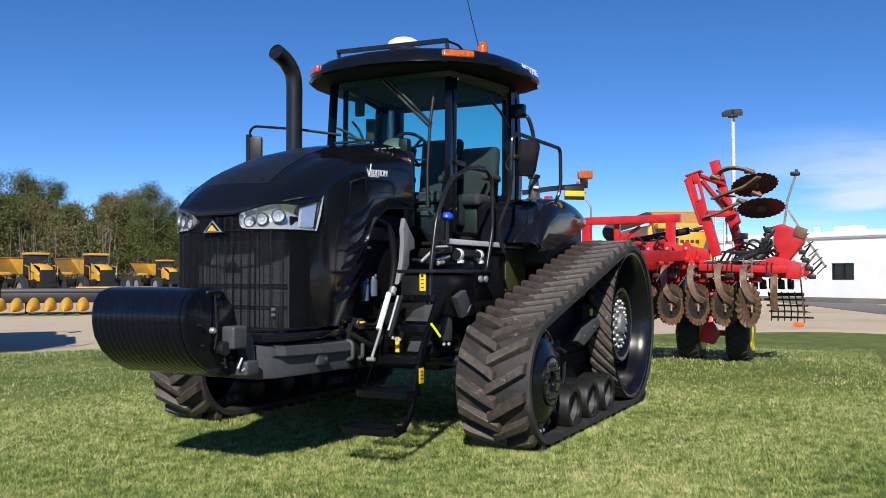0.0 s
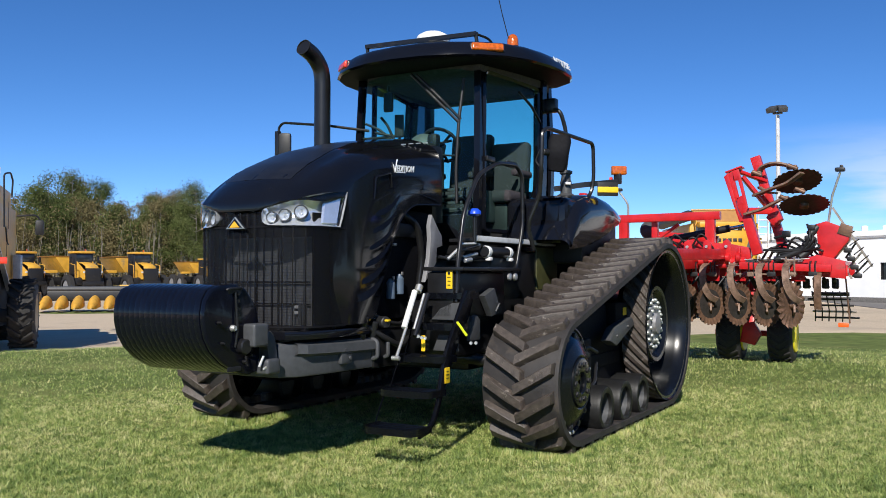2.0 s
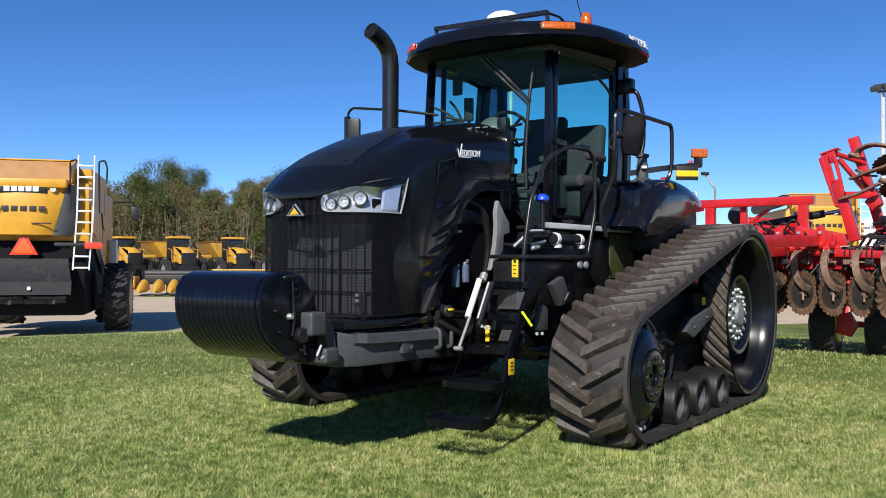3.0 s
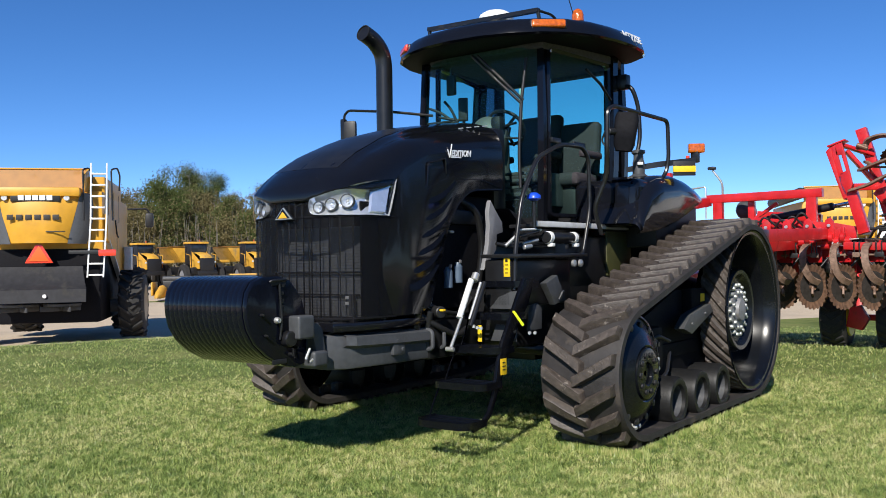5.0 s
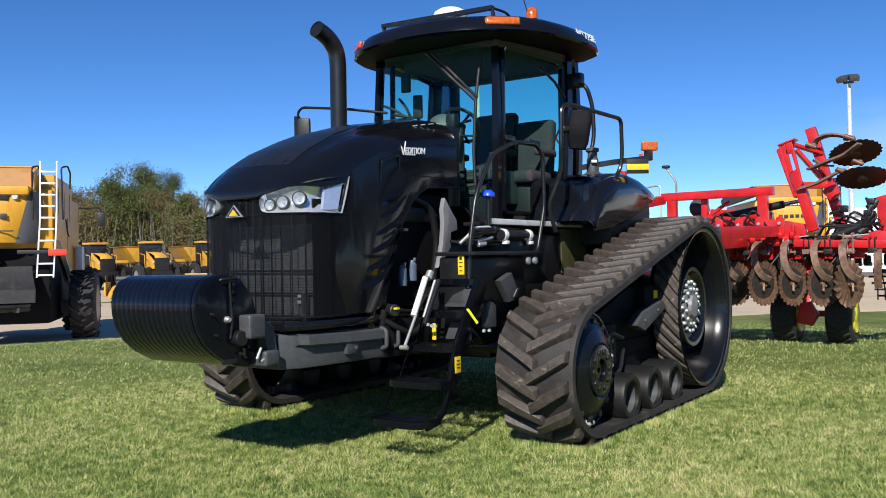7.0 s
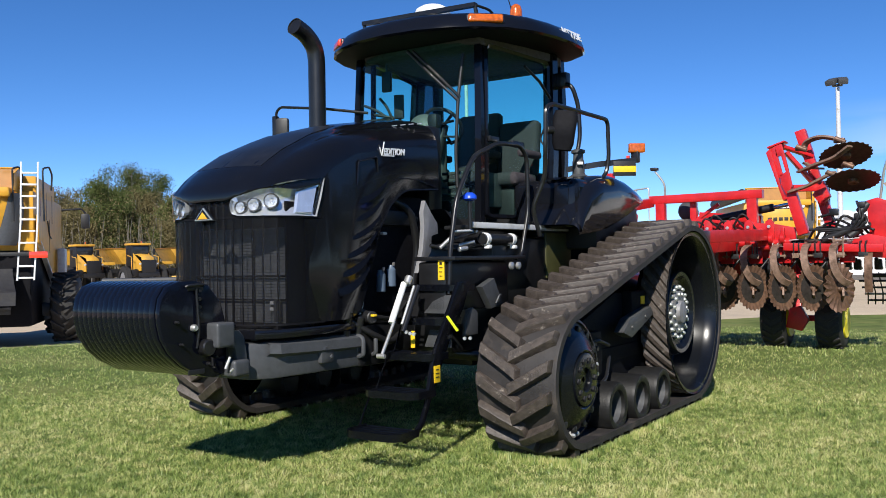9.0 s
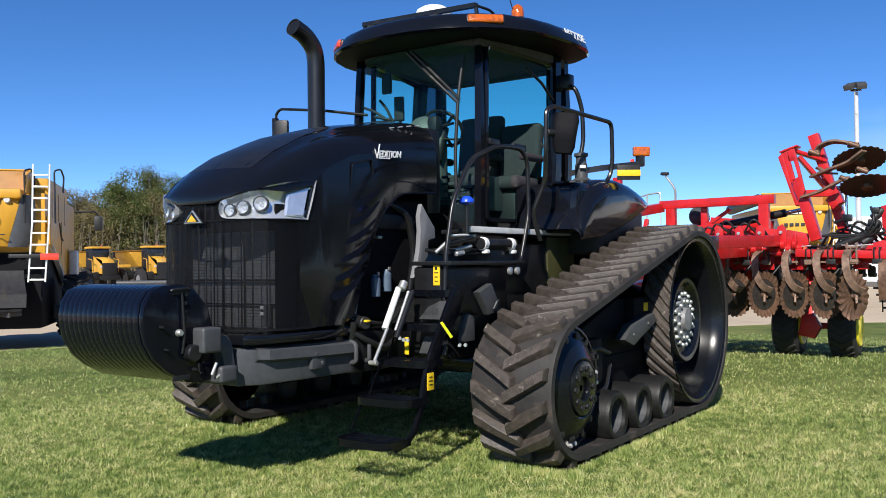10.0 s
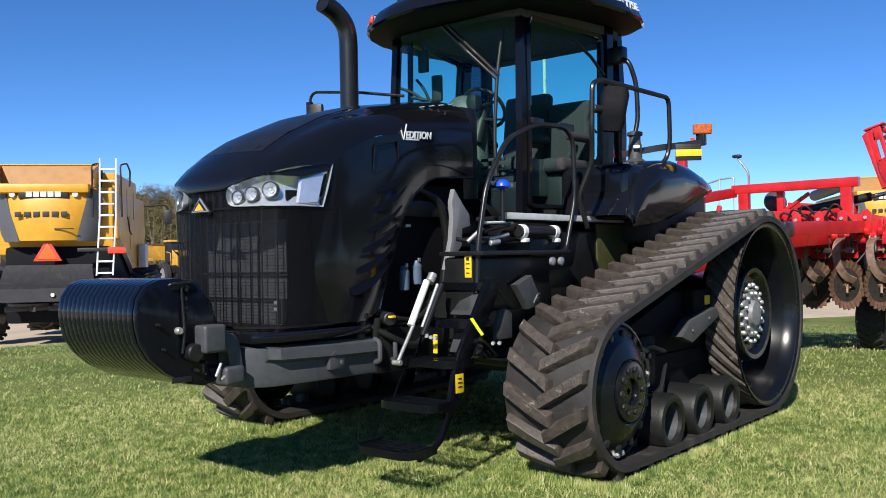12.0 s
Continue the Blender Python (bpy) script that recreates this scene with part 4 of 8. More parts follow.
def headlight(sx):
    """A chrome bowl under a clear cover: rounded inner end, level sill, top edge rising to a tip at the side."""
    tab = [(0.212, 0.0, 1.740, 1.790), (0.218, 0.01, 1.722, 1.803), (0.232, 0.03, 1.708, 1.812), (0.26, 0.12, 1.700, 1.822), (0.32, 0.28, 1.697, 1.838), (0.39, 0.45, 1.696, 1.858), (0.45, 0.60, 1.696, 1.879), (0.50, 0.73, 1.696, 1.901), (0.535, 0.85, 1.696, 1.926), (0.549, 1.0, 1.696, 1.957)]
    front_rows, back_rows = [], []
    for x, f, zb, zt in tab:
        y = y_front(x)
        a, b = Vector((x - 0.02, y_front(x - 0.02))), Vector((min(x + 0.02, 0.55), y_front(min(x + 0.02, 0.55))))
        t = (b - a).normalized()
        nx, ny = t.y, -t.x
        last = f == 1.0
        fr, bk = [], []
        for i in range(7):
            u = i / 6
            z = zb + (zt - zb) * u
            yy = (5.165 + 0.085 * u) if last else y
            bow = math.sin(math.pi * u)
            fr.append(((x + nx * (0.008 + 0.006 * bow)) * sx, yy + ny * (0.008 + 0.006 * bow), z))
            bk.append(((x - nx * (0.004 + 0.05 * bow)) * sx, yy - ny * (0.004 + 0.05 * bow), z))
        front_rows.append(fr)
        back_rows.append(bk)
    bm = B()
    bm_grid(bm, back_rows)
    bm_grid(bm, [[r[0] for r in front_rows], [r[0] for r in back_rows]])
    bm_grid(bm, [[r[-1] for r in front_rows], [r[-1] for r in back_rows]])
    bm_grid(bm, [front_rows[0], back_rows[0]])
    bm_grid(bm, [front_rows[-1], back_rows[-1]])
    h = part("headlight", bm, REFLECTOR, tractor, "chrome headlight cluster with three round lamps", smooth=30)
    bm = B()
    bm_grid(bm, front_rows)
    lens = part("lens_cover", bm, LENS, h, smooth=50)
    lens.visible_shadow = False
    for x, y, z, r, nx, ny in ((0.272, 4.757, 1.752, 0.036, 0.3, -1), (0.362, 4.785, 1.768, 0.039, 0.42, -1), (0.460, 4.842, 1.790, 0.043, 0.62, -1)):
        d = Vector((nx * sx, ny, 0.08)).normalized()
        c = Vector((x * sx, y, z)) - d * 0.012
        bm = B()
        bm_lathe(bm, [(-0.03, r * 0.25), (-0.02, r * 0.62), (-0.002, r * 0.88), (0.010, r * 0.98), (0.013, r * 1.04), (0.006, r * 1.10), (-0.03, r * 1.12)], c, d, 28, cap=False)
        lamp = part("lamp", bm, REFLECTOR, h, smooth=60)
        bm = B()
        bm_lathe(bm, [(0.008, r * 0.93), (0.015, r * 0.97), (0.017, r * 1.08), (0.004, r * 1.16), (-0.02, r * 1.16)], c, d, 28, cap=False)
        part("lamp_ring", bm, DGREY, lamp)
        bm = B()
        bm_lathe(bm, [(-0.028, r * 0.40), (-0.016, r * 0.36), (-0.004, r * 0.26), (0.0, r * 0.12), (0.001, 0.001)], c, d, 20)
        part("bulb", bm, LAMPG, lamp, smooth=60)
    # bright wedge beside the outer lamp
    bm = B()
    q = [(0.530, 4.985, 1.712), (0.552, 5.135, 1.712), (0.534, 5.205, 1.915), (0.520, 5.02, 1.865)]
    w0 = [bm.verts.new(((x - 0.012) * sx, y, z)) for x, y, z in q]
    w1 = [bm.verts.new(((x + 0.002) * sx, y + 0.012 * (1 if i in (0, 3) else -1), z + 0.010 * (1 if i < 2 else -1))) for i, (x, y, z) in enumerate(q)]
    bm.faces.new(w1)
    for i in range(4):
        bm.faces.new((w0[i], w0[(i + 1) % 4], w1[(i + 1) % 4], w1[i]))
    part("side_reflector", bm, REFLECTOR, h, smooth=10)


headlight(1)
headlight(-1)

# bumper and front frame
bm = B()
bm_prism(bm, [(-0.47, 4.84), (-0.38, 4.71), (0.38, 4.71), (0.47, 4.84), (0.51, 5.2), (0.53, 5.62), (0.40, 5.7), (-0.40, 5.7), (-0.53, 5.62), (-0.51, 5.2)], "z", 0.66, 0.895, 0.03)
bumper = part("bumper", bm, CAST, tractor, "dark grey cast front frame")
bm = B()
bm_prism(bm, [(-0.52, 4.84), (-0.43, 4.72), (-0.2, 4.69), (0.2, 4.69), (0.43, 4.72), (0.52, 4.84), (0.55, 5.2), (0.55, 5.55), (-0.55, 5.55), (-0.55, 5.2)], "z", 0.915, 0.975, 0.015)
part("trim_band", bm, BLACK, bumper, "black glossy trim band")
bm = B()
for rows in ([(0.46, 4.80, 0.80), (0.50, 4.86, 0.795), (0.535, 5.22, 0.785), (0.555, 5.60, 0.78)],):
    bm_grid(bm, [[(x - 0.03, y, z + 0.10) for x, y, z in rows], [(x + 0.012, y, z + 0.085) for x, y, z in rows], [(x + 0.018, y, z + 0.025) for x, y, z in rows], [(x - 0.03, y, z) for x, y, z in rows]])
part("upper_band", bm, CAST, bumper, smooth=20)
for y in (5.27,):
    bm = B()
    bm_box(bm, 0.52, y, 0.79, 0.05, 0.13, 0.14, 0.02)
    bm_cyl(bm, (0.54, y - 0.03, 0.82), (0.556, y - 0.03, 0.82), 0.015, 8)
    bm_cyl(bm, (0.54, y + 0.03, 0.76), (0.556, y + 0.03, 0.76), 0.015, 8)
    part("lug_plate", bm, CAST, bumper)
for y, z in ((5.60, 0.80), (5.74, 0.80)):
    bm = B()
    bm_tube(bm, [(0.52, y, z + 0.08), (0.58, y, z + 0.06), (0.58, y, z - 0.06), (0.53, y, z - 0.07)], 0.016, 8, 0.03)
    bm_box(bm, 0.53, y + 0.03, z, 0.03, 0.09, 0.15, 0.015)
    part("tow_clevis", bm, CAST, tractor, "grey worn steel clevis")
for y, z, r in ((5.62, 0.95, 0.035), (5.50, 0.99, 0.03)):
    cyl_part("hose_end", SATIN, tractor, (0.50, y, z - 0.12), (0.54, y, z + 0.06), r)
tube_part("hose", PLASTIC, tractor, [(0.50, 5.55, 0.98), (0.58, 5.7, 0.88), (0.60, 5.9, 0.80), (0.5, 6.2, 0.9)], 0.022, rounding=0.15)
tube_part("hose", PLASTIC, tractor, [(0.48, 5.6, 1.08), (0.56, 5.75, 1.0), (0.54, 6.0, 0.96), (0.45, 6.3, 1.1)], 0.018, rounding=0.15)
bm = B()
bm_cyl(bm, (0.45, 5.72, 1.0), (0.62, 5.66, 1.0), 0.045)
part("coupler", bm, PLASTIC, tractor)
box_part("coupler_tag", STICKER, tractor, (0.63, 5.66, 1.015), (0.03, 0.04, 0.015), 0.004)

# suitcase weights on their bar, each one a plate
def weight_outline():
    pts = []
    for y, z in ((4.10, 1.12), (4.115, 1.20), (4.16, 1.265), (4.24, 1.295), (4.36, 1.30), (4.46, 1.27), (4.56, 1.16), (4.60, 1.02), (4.60, 0.82), (4.585, 0.73), (4.50, 0.71), (4.40, 0.73), (4.27, 0.80), (4.18, 0.88), (4.125, 0.97), (4.105, 1.05)):
        pts.append((y - 0.045, z))
    return pts


bm = B()
bm_prism(bm, weight_outline(), "x", -0.02409, 0.02409, 0.0024)
plate_me = mesh_of("weight_plate", bm, WEIGHTP, 40)
WX0, WX1, WN = -0.462, 0.31, 16
carrier = cyl_part("weight_bar", SATIN, tractor, (WX0, 4.375, 0.90), (0.41, 4.375, 0.90), 0.05, "weight carrier with black suitcase weights")
for k in range(WN):
    ob = new("weight_plate", plate_me)
    ob.parent = carrier
    ob.location = (WX0 + (WX1 - WX0) * (k + 0.5) / WN, 0, 0)
bm = B()
bm_prism(bm, [(y + 0.0, z) for y, z in weight_outline()], "x", 0.315, 0.355, 0.012)
end = part("end_plate", bm, WEIGHTP, carrier, "smooth black end plate")
for y, z in ((4.345, 1.24), (4.34, 1.19), (4.34, 1.14), (4.345, 1.10)):
    bm = B()
    bm_lathe(bm, [(0.35, 0.014), (0.368, 0.012)], (0, y, z), (1, 0, 0), 8)
    part("bolt", bm, PLASTIC, end)
for y, z, r in ((4.295, 1.02, 0.022), (4.17, 1.06, 0.010), (4.20, 0.93, 0.008), (4.40, 0.80, 0.012), (4.45, 0.84, 0.010)):
    bm = B()
    bm_lathe(bm, [(0.35, r), (0.372, r), (0.385, r * 0.7)], (0, y, z), (1, 0, 0), 10)
    part("bolt", bm, ZINC if r > 0.015 else SATIN, end)
tube_part("rod", SATIN, end, [(0.365, 4.315, 1.25), (0.375, 4.325, 1.0), (0.365, 4.315, 0.90)], 0.008)
tube_part("handle", SATIN, end, [(0.36, 4.24, 1.262), (0.372, 4.25, 1.27), (0.372, 4.36, 1.275), (0.36, 4.37, 1.268)], 0.009, rounding=0.01)
for z in (1.255, 0.76):
    box_part("cast_mark", PLASTIC, end, (0.357, 4.315, z), (0.006, 0.12, 0.03), 0.002)
# tow bracket beside the weights
bm = B()
bm_box(bm, 0.39, 4.47, 0.968, 0.12, 0.14, 0.15, 0.018, None, 3)
bm_prism(bm, [(4.52, 0.90), (4.52, 0.99), (4.62, 0.985), (4.66, 0.94), (4.70, 0.72), (4.62, 0.70), (4.58, 0.88)], "x", 0.33, 0.40, 0.012)
bm_box(bm, 0.385, 4.60, 0.755, 0.12, 0.13, 0.10, 0.02, None, 3)
tow = part("tow_bracket", bm, CAST, tractor, "grey cast tow bracket")
cyl_part("pin", SILVER, tow, (0.40, 4.50, 0.76), (0.42, 4.52, 0.83), 0.008)
cyl_part("pin", ZINC, tow, (0.41, 4.53, 0.74), (0.43, 4.54, 0.76), 0.009)


# ---- cab ----
CX = 0.03


def quad_frame(bm, pts, r, rounding=0.05, flat=None):
    c = [Vector(p) for p in pts]
    mid = (c[0] + c[1]) / 2
    bm_tube(bm, [mid] + [*c[1:], c[0]] + [mid], r, 8, rounding, flat=flat)


bm = B()
bm_box(bm, CX, 7.82, 1.62, 1.30, 1.45, 0.16, 0.03)
bm_box(bm, CX, 8.25, 1.92, 1.36, 0.5, 0.55, 0.06)
bm_box(bm, CX, 7.16, 1.78, 1.16, 0.06, 0.26, 0.02)
cab = part("cab_base", bm, SATIN, tractor, "black cab floor and rear firewall")
# pillars
for sx in (-1, 1):
    pw = 0.575 if sx > 0 else 0.72
    tube_part("pillar", BLACK, cab, [(CX + pw * sx, 7.15, 1.68), (CX + (pw + 0.015) * sx, 7.15, 2.4), (CX + (pw - 0.005) * sx, 7.20, 3.29)], 0.05, rounding=0.2, flat=(0.06, 0.06))
    tube_part("pillar", BLACK, cab, [(CX + 0.76 * sx, 8.02, 1.72), (CX + 0.78 * sx, 8.10, 2.2), (CX + 0.75 * sx, 8.18, 3.29)], 0.05, rounding=0.2, flat=(0.10, 0.10))
    tube_part("pillar", BLACK, cab, [(CX + 0.70 * sx, 8.44, 1.8), (CX + 0.72 * sx, 8.48, 2.4), (CX + 0.70 * sx, 8.45, 3.29)], 0.05, rounding=0.2, flat=(0.08, 0.08))
# header rails and headliner
bm = B()
bm_box(bm, CX, 7.16, 3.26, 1.10, 0.08, 0.07, 0.02)
bm_box(bm, CX, 8.42, 3.24, 1.40, 0.10, 0.10, 0.02)
for sx in (-1, 1):
    bm_tube(bm, [(CX + 0.57 * sx, 7.18, 3.25), (CX + 0.75 * sx, 8.2, 3.25), (CX + 0.70 * sx, 8.42, 3.25)], 0.05, 8, 0.1, flat=(0.08, 0.07))
part("header_rail", bm, LINING, cab)


def pane(name, rows, parent=None, mat=None):
    bm = B()
    bm_grid(bm, rows)
    p = part(name, bm, mat or GLASS, parent or cab, "blue-tinted cab glass", smooth=60)
    p.visible_shadow = False
    return p


pane("windscreen", [[(CX - 0.07 + 0.635 * u, 7.14 - 0.20 * (1 - u * u) + 0.05 * t, 1.74 + 1.50 * t) for u in (-1, -0.75, -0.5, -0.25, 0, 0.25, 0.5, 0.75, 1)] for t in (0, 0.25, 0.5, 0.75, 1)])
pane("rear_window", [[(CX + 0.66 * u, 8.49, 2.16 + 1.06 * t) for u in (-1, 0, 1)] for t in (0, 1)])
for sx in (-1, 1):
    pane("quarter_window", [[(CX + (0.775 - 0.03 * t - 0.05 * f) * sx, 8.17 + 0.25 * f + 0.02 * t, 2.2 + 1.02 * t) for f in (0, 1)] for t in (0, 1)], mat=PRIVACY)
    # door: glass within a thin black frame, its rear lower corner cut back
    def door_pt(y, z):
        return (CX + (0.60 + 0.17 * (y - 7.2) + 0.02 * math.sin((z - 1.7) * 2.1)) * sx, y, z)
    outline = [(7.21, 1.76), (7.66, 1.76), (7.92, 1.98), (8.07, 2.25), (8.10, 3.20), (7.24, 3.23)]
    bm = B()
    pts = [door_pt(*p) for p in outline]
    bm_tube(bm, [((Vector(pts[0]) + Vector(pts[-1])) / 2)] + pts + [((Vector(pts[0]) + Vector(pts[-1])) / 2)], 0.02, 8, 0.06, flat=(0.03, 0.045))
    door = part("door", bm, BLACK, cab, "glazed cab door with thin black frame")
    rows = []
    for t in range(9):
        z = 1.78 + (3.20 - 1.78) * t / 8
        y1 = lerp_table([(1.76, 7.66), (1.98, 7.92), (2.25, 8.07), (3.13, 8.10)], z)
        rows.append([door_pt(7.22 + (y1 - 7.22) * f / 4, z) for f in range(5)])
    pane("door_glass", rows, door)
    box_part("door_handle", SATIN, door, door_pt(7.30, 2.42), (0.03, 0.16, 0.05), 0.012)
    box_part("grip", SATIN, door, door_pt(7.62, 2.40), (0.03, 0.22, 0.06), 0.012)
# rear fascia seen through the glass
bm = B()
bm_box(bm, CX, 8.35, 2.10, 1.3, 0.2, 0.2, 0.04)
part("rear_shelf", bm, SATIN, cab)

# seats
def seat(x, y, z, s, name, label):
    bm = B()
    bm_box(bm, x, y - 0.02, z, 0.48 * s, 0.46 * s, 0.12, 0.05)
    st = part(name, bm, SEATM, tractor, label, smooth=60)
    bm = B()
    bm_box(bm, x, y + 0.26 * s, z + 0.34 * s, 0.46 * s, 0.11, 0.60 * s, 0.05, pose(0, 0, 0, -8), 3)
    part("backrest", bm, SEATM, st, smooth=60)
    bm = B()
    bm_box(bm, x, y, z - 0.24, 0.36 * s, 0.36 * s, 0.36, 0.04)
    part("seat_base", bm, PLASTIC, st)
    for sx in (-1, 1):
        bm = B()
        bm_box(bm, x + 0.27 * s * sx, y - 0.02, z + 0.22, 0.07, 0.36, 0.07, 0.03)
        part("armrest", bm, SEATM, st, smooth=60)
    return st


seat(0.10, 7.74, 2.14, 1.0, "driver_seat", "dark grey fabric driver seat")
seat(0.55, 7.74, 2.10, 0.88, "passenger_seat", "dark grey folding passenger seat")
# dash, column, wheel
bm = B()
bm_lathe(bm, [(-0.13, 0.02), (-0.11, 0.09), (-0.05, 0.145), (0.03, 0.16), (0.10, 0.13), (0.14, 0.06), (0.145, 0.005)], (-0.04, 7.30, 2.55), (0.3, -0.9, 0.25), 28)
bm_box(bm, 0.02, 7.34, 2.10, 0.20, 0.18, 0.8, 0.05)
dash = part("dash_pod", bm, CONSOLE, tractor, "grey-green instrument pod", smooth=60)
bm = B()
c, d = Vector((0.10, 7.38, 2.60)), Vector((0, 0.75, 0.66)).normalized()
q = d.to_track_quat("Z", "Y")
bm_tube(bm, [c + q @ Vector((0.185 * math.cos(a), 0.185 * math.sin(a), 0)) for a in [2 * math.pi * i / 24 for i in range(25)]], 0.016, 8, 0)
for a in (0.4, 2.5, 4.7):
    bm_tube(bm, [c - d * 0.04, c + q @ Vector((0.2 * math.cos(a), 0.2 * math.sin(a), 0))], 0.014, 6, 0)
part("steering_wheel", bm, PLASTIC, dash)
tube_part("column", PLASTIC, dash, [(0.10, 7.26, 2.3), tuple(c)], 0.05)
bm = B()
bm_box(bm, 0.10, 7.24, 2.62, 0.11, 0.10, 0.14, 0.04)
bm_tube(bm, [(0.10, 7.3, 2.6), (0.26, 7.3, 2.62)], 0.012, 6, 0)
bm_tube(bm, [(0.05, 7.3, 2.5), (0.30, 7.34, 2.48)], 0.010, 6, 0)
part("switch_stalk", bm, PLASTIC, dash)
bm = B()
bm_box(bm, -0.28, 7.55, 2.30, 0.20, 0.55, 0.10, 0.03)
bm_box(bm, -0.30, 7.70, 2.06, 0.22, 0.5, 0.44, 0.05)
con = part("armrest_console", bm, CONSOLE, tractor, "grey control console beside the driver seat")
bm = B()
bm_box(bm, -0.30, 7.26, 2.80, 0.09, 0.05, 0.22, 0.015, pose(0, 0, 0, 0, 0, 20))
bm_tube(bm, [(-0.30, 7.28, 2.72), (-0.34, 7.3, 2.62), (-0.30, 7.5, 2.4)], 0.014, 6, 0.05)
part("monitor", bm, PLASTIC, con)
for k, (dx, dz) in enumerate(((-0.16, 0.0), (-0.28, 0.06), (-0.22, -0.07), (-0.1, 0.09), (-0.34, -0.03))):
    tube_part("monitor_arm", PLASTIC, con, [(-0.34, 7.24, 2.70 - 0.05 * (k % 2)), (-0.34 + dx * 0.6, 7.2, 2.72 + dz), (-0.36 + dx, 7.18, 2.74 + dz * 1.6)], 0.013)
bm = B()
bm_box(bm, -0.36, 7.16, 3.02, 0.10, 0.04, 0.19, 0.03)
bm_tube(bm, [(-0.36, 7.16, 3.1), (-0.36, 7.16, 3.18)], 0.01, 6, 0)
part("rear_view_mirror", bm, PLASTIC, cab)
bm = B()
bm_box(bm, 0.55, 7.42, 2.0, 0.05, 0.36, 0.3, 0.02)
bm_box(bm, 0.30, 7.28, 1.86, 0.4, 0.16, 0.2, 0.04)
for k in range(6):
    bm_box(bm, 0.34, 7.16, 1.84 + 0.06 * k, 0.22, 0.03, 0.025, 0.006)
part("floor_console", bm, DGREY, cab)

# wipers
tube_part("wiper", SATIN, cab, [(0.04, 6.93, 3.20), (0.28, 6.94, 2.96), (0.48, 7.03, 2.74)], 0.013, rounding=0.02)
tube_part("wiper", SATIN, cab, [(0.10, 6.93, 3.19), (0.34, 6.95, 2.95), (0.50, 7.04, 2.76)], 0.013, rounding=0.02)
tube_part("wiper_blade", PLASTIC, cab, [(0.50, 7.10, 3.14), (0.48, 7.04, 2.76), (0.46, 7.02, 2.30), (0.47, 7.02, 2.0)], 0.015, rounding=0.1)
tube_part("wiper", SATIN, cab, [(CX + 0.78, 7.62, 3.08), (CX + 0.80, 7.86, 2.98), (CX + 0.80, 8.06, 2.86)], 0.013, rounding=0.02)

# roof
RO = [(0.0, 6.60), (0.30, 6.635), (0.55, 6.73), (0.76, 6.87), (0.93, 7.06), (1.04, 7.32), (1.09, 7.62), (1.10, 7.92), (1.07, 8.22), (0.97, 8.48), (0.76, 8.64), (0.40, 8.70)]


def roof_ring(inset, z, crown=0.0):
    half = []
    c = Vector((0, 7.7))
    for x, y in RO:
        v = Vector((x, y)) - c
        v = c + v * (1 - inset / max(v.length, 0.2))
        half.append((v.x, v.y))
    full = half + [(-x, y) for x, y in half[:0:-1]]
    return [(CX + x, y, z - 0.028 * (7.7 - y)) for x, y in full]


bm = B()
rows = [roof_ring(0.42, 3.285), roof_ring(0.10, 3.278), roof_ring(0.02, 3.286), roof_ring(0.0, 3.302), roof_ring(0.006, 3.325), roof_ring(0.03, 3.375), roof_ring(0.055, 3.41), roof_ring(0.09, 3.434), roof_ring(0.15, 3.448), roof_ring(0.30, 3.462), roof_ring(0.6, 3.472)]
vs = bm_grid(bm, rows[2:], close=True)
bm.faces.new(vs[-1])
roof = part("roof", bm, BLACK, tractor, "glossy black overhanging cab roof", smooth=60)
bm = B()
vs = bm_grid(bm, rows[:3], close=True)
bm.faces.new(vs[0][::-1])
part("roof_underside", bm, DARKIN, roof, smooth=60)
bm = B()
bm_box(bm, CX, 7.76, 3.25, 1.24, 1.26, 0.06, 0.02)
part("headliner", bm, LINING, roof, "dark grey fabric headliner")
# marker lights on the roof
def roof_light(cx, cy, cz, yaw, w, mat, label):
    bm = B()
    bm_box(bm, 0, 0, 0, w, 0.05, 0.072, 0.02, None, 3)
    ob = part("marker_light", bm, mat, roof, label, smooth=60)
    ob.matrix_basis = Matrix.Translation((cx, cy, cz)) @ pose(0, 0, 0, -14, 0, yaw)
    bm = B()
    bm_box(bm, 0, 0.018, 0, w + 0.025, 0.04, 0.085, 0.02, None, 3)
    o2 = part("bezel", bm, SATIN, ob)


roof_light(CX + 0.79, 6.945, 3.352, 41, 0.29, AMBER, "amber roof marker light")
roof_light(CX - 0.73, 6.895, 3.352, -39, 0.24, REDLENS, "orange-red roof marker light")
text_part("MT775E", 0.105, Matrix.Translation((CX + 1.078, 7.98, 3.358)) @ pose(0, 0, 0, 90 - 22, 0, 88), WHITEMARK, roof, "model_lettering", 0.003, shear=0.1)
# bar, dome, beacon, antenna
bm = B()
bm_tube(bm, [(-0.62, 7.16, 3.59), (0.60, 7.16, 3.555)], 0.022, 8, 0, flat=(0.05, 0.035))
bm_tube(bm, [(-0.61, 7.16, 3.59), (-0.61, 7.18, 3.43)], 0.018, 8, 0)
bm_tube(bm, [(0.59, 7.16, 3.555), (0.60, 7.18, 3.43)], 0.018, 8, 0)
bm_tube(bm, [(0.60, 7.16, 3.55), (0.66, 7.3, 3.53), (0.68, 7.4, 3.43)], 0.012, 8, 0.05)
bar = part("roof_bar", bm, SATIN, tractor, "black tube rack on the cab roof")
box_part("work_light", AMBER, bar, (-0.36, 7.20, 3.50), (0.10, 0.05, 0.03), 0.01)
bm = B()
bm_lathe(bm, [(0, 0.15), (0.03, 0.165), (0.07, 0.15), (0.10, 0.10), (0.112, 0.03)], (0.02, 7.36, 3.585), (0, 0, 1), 28)
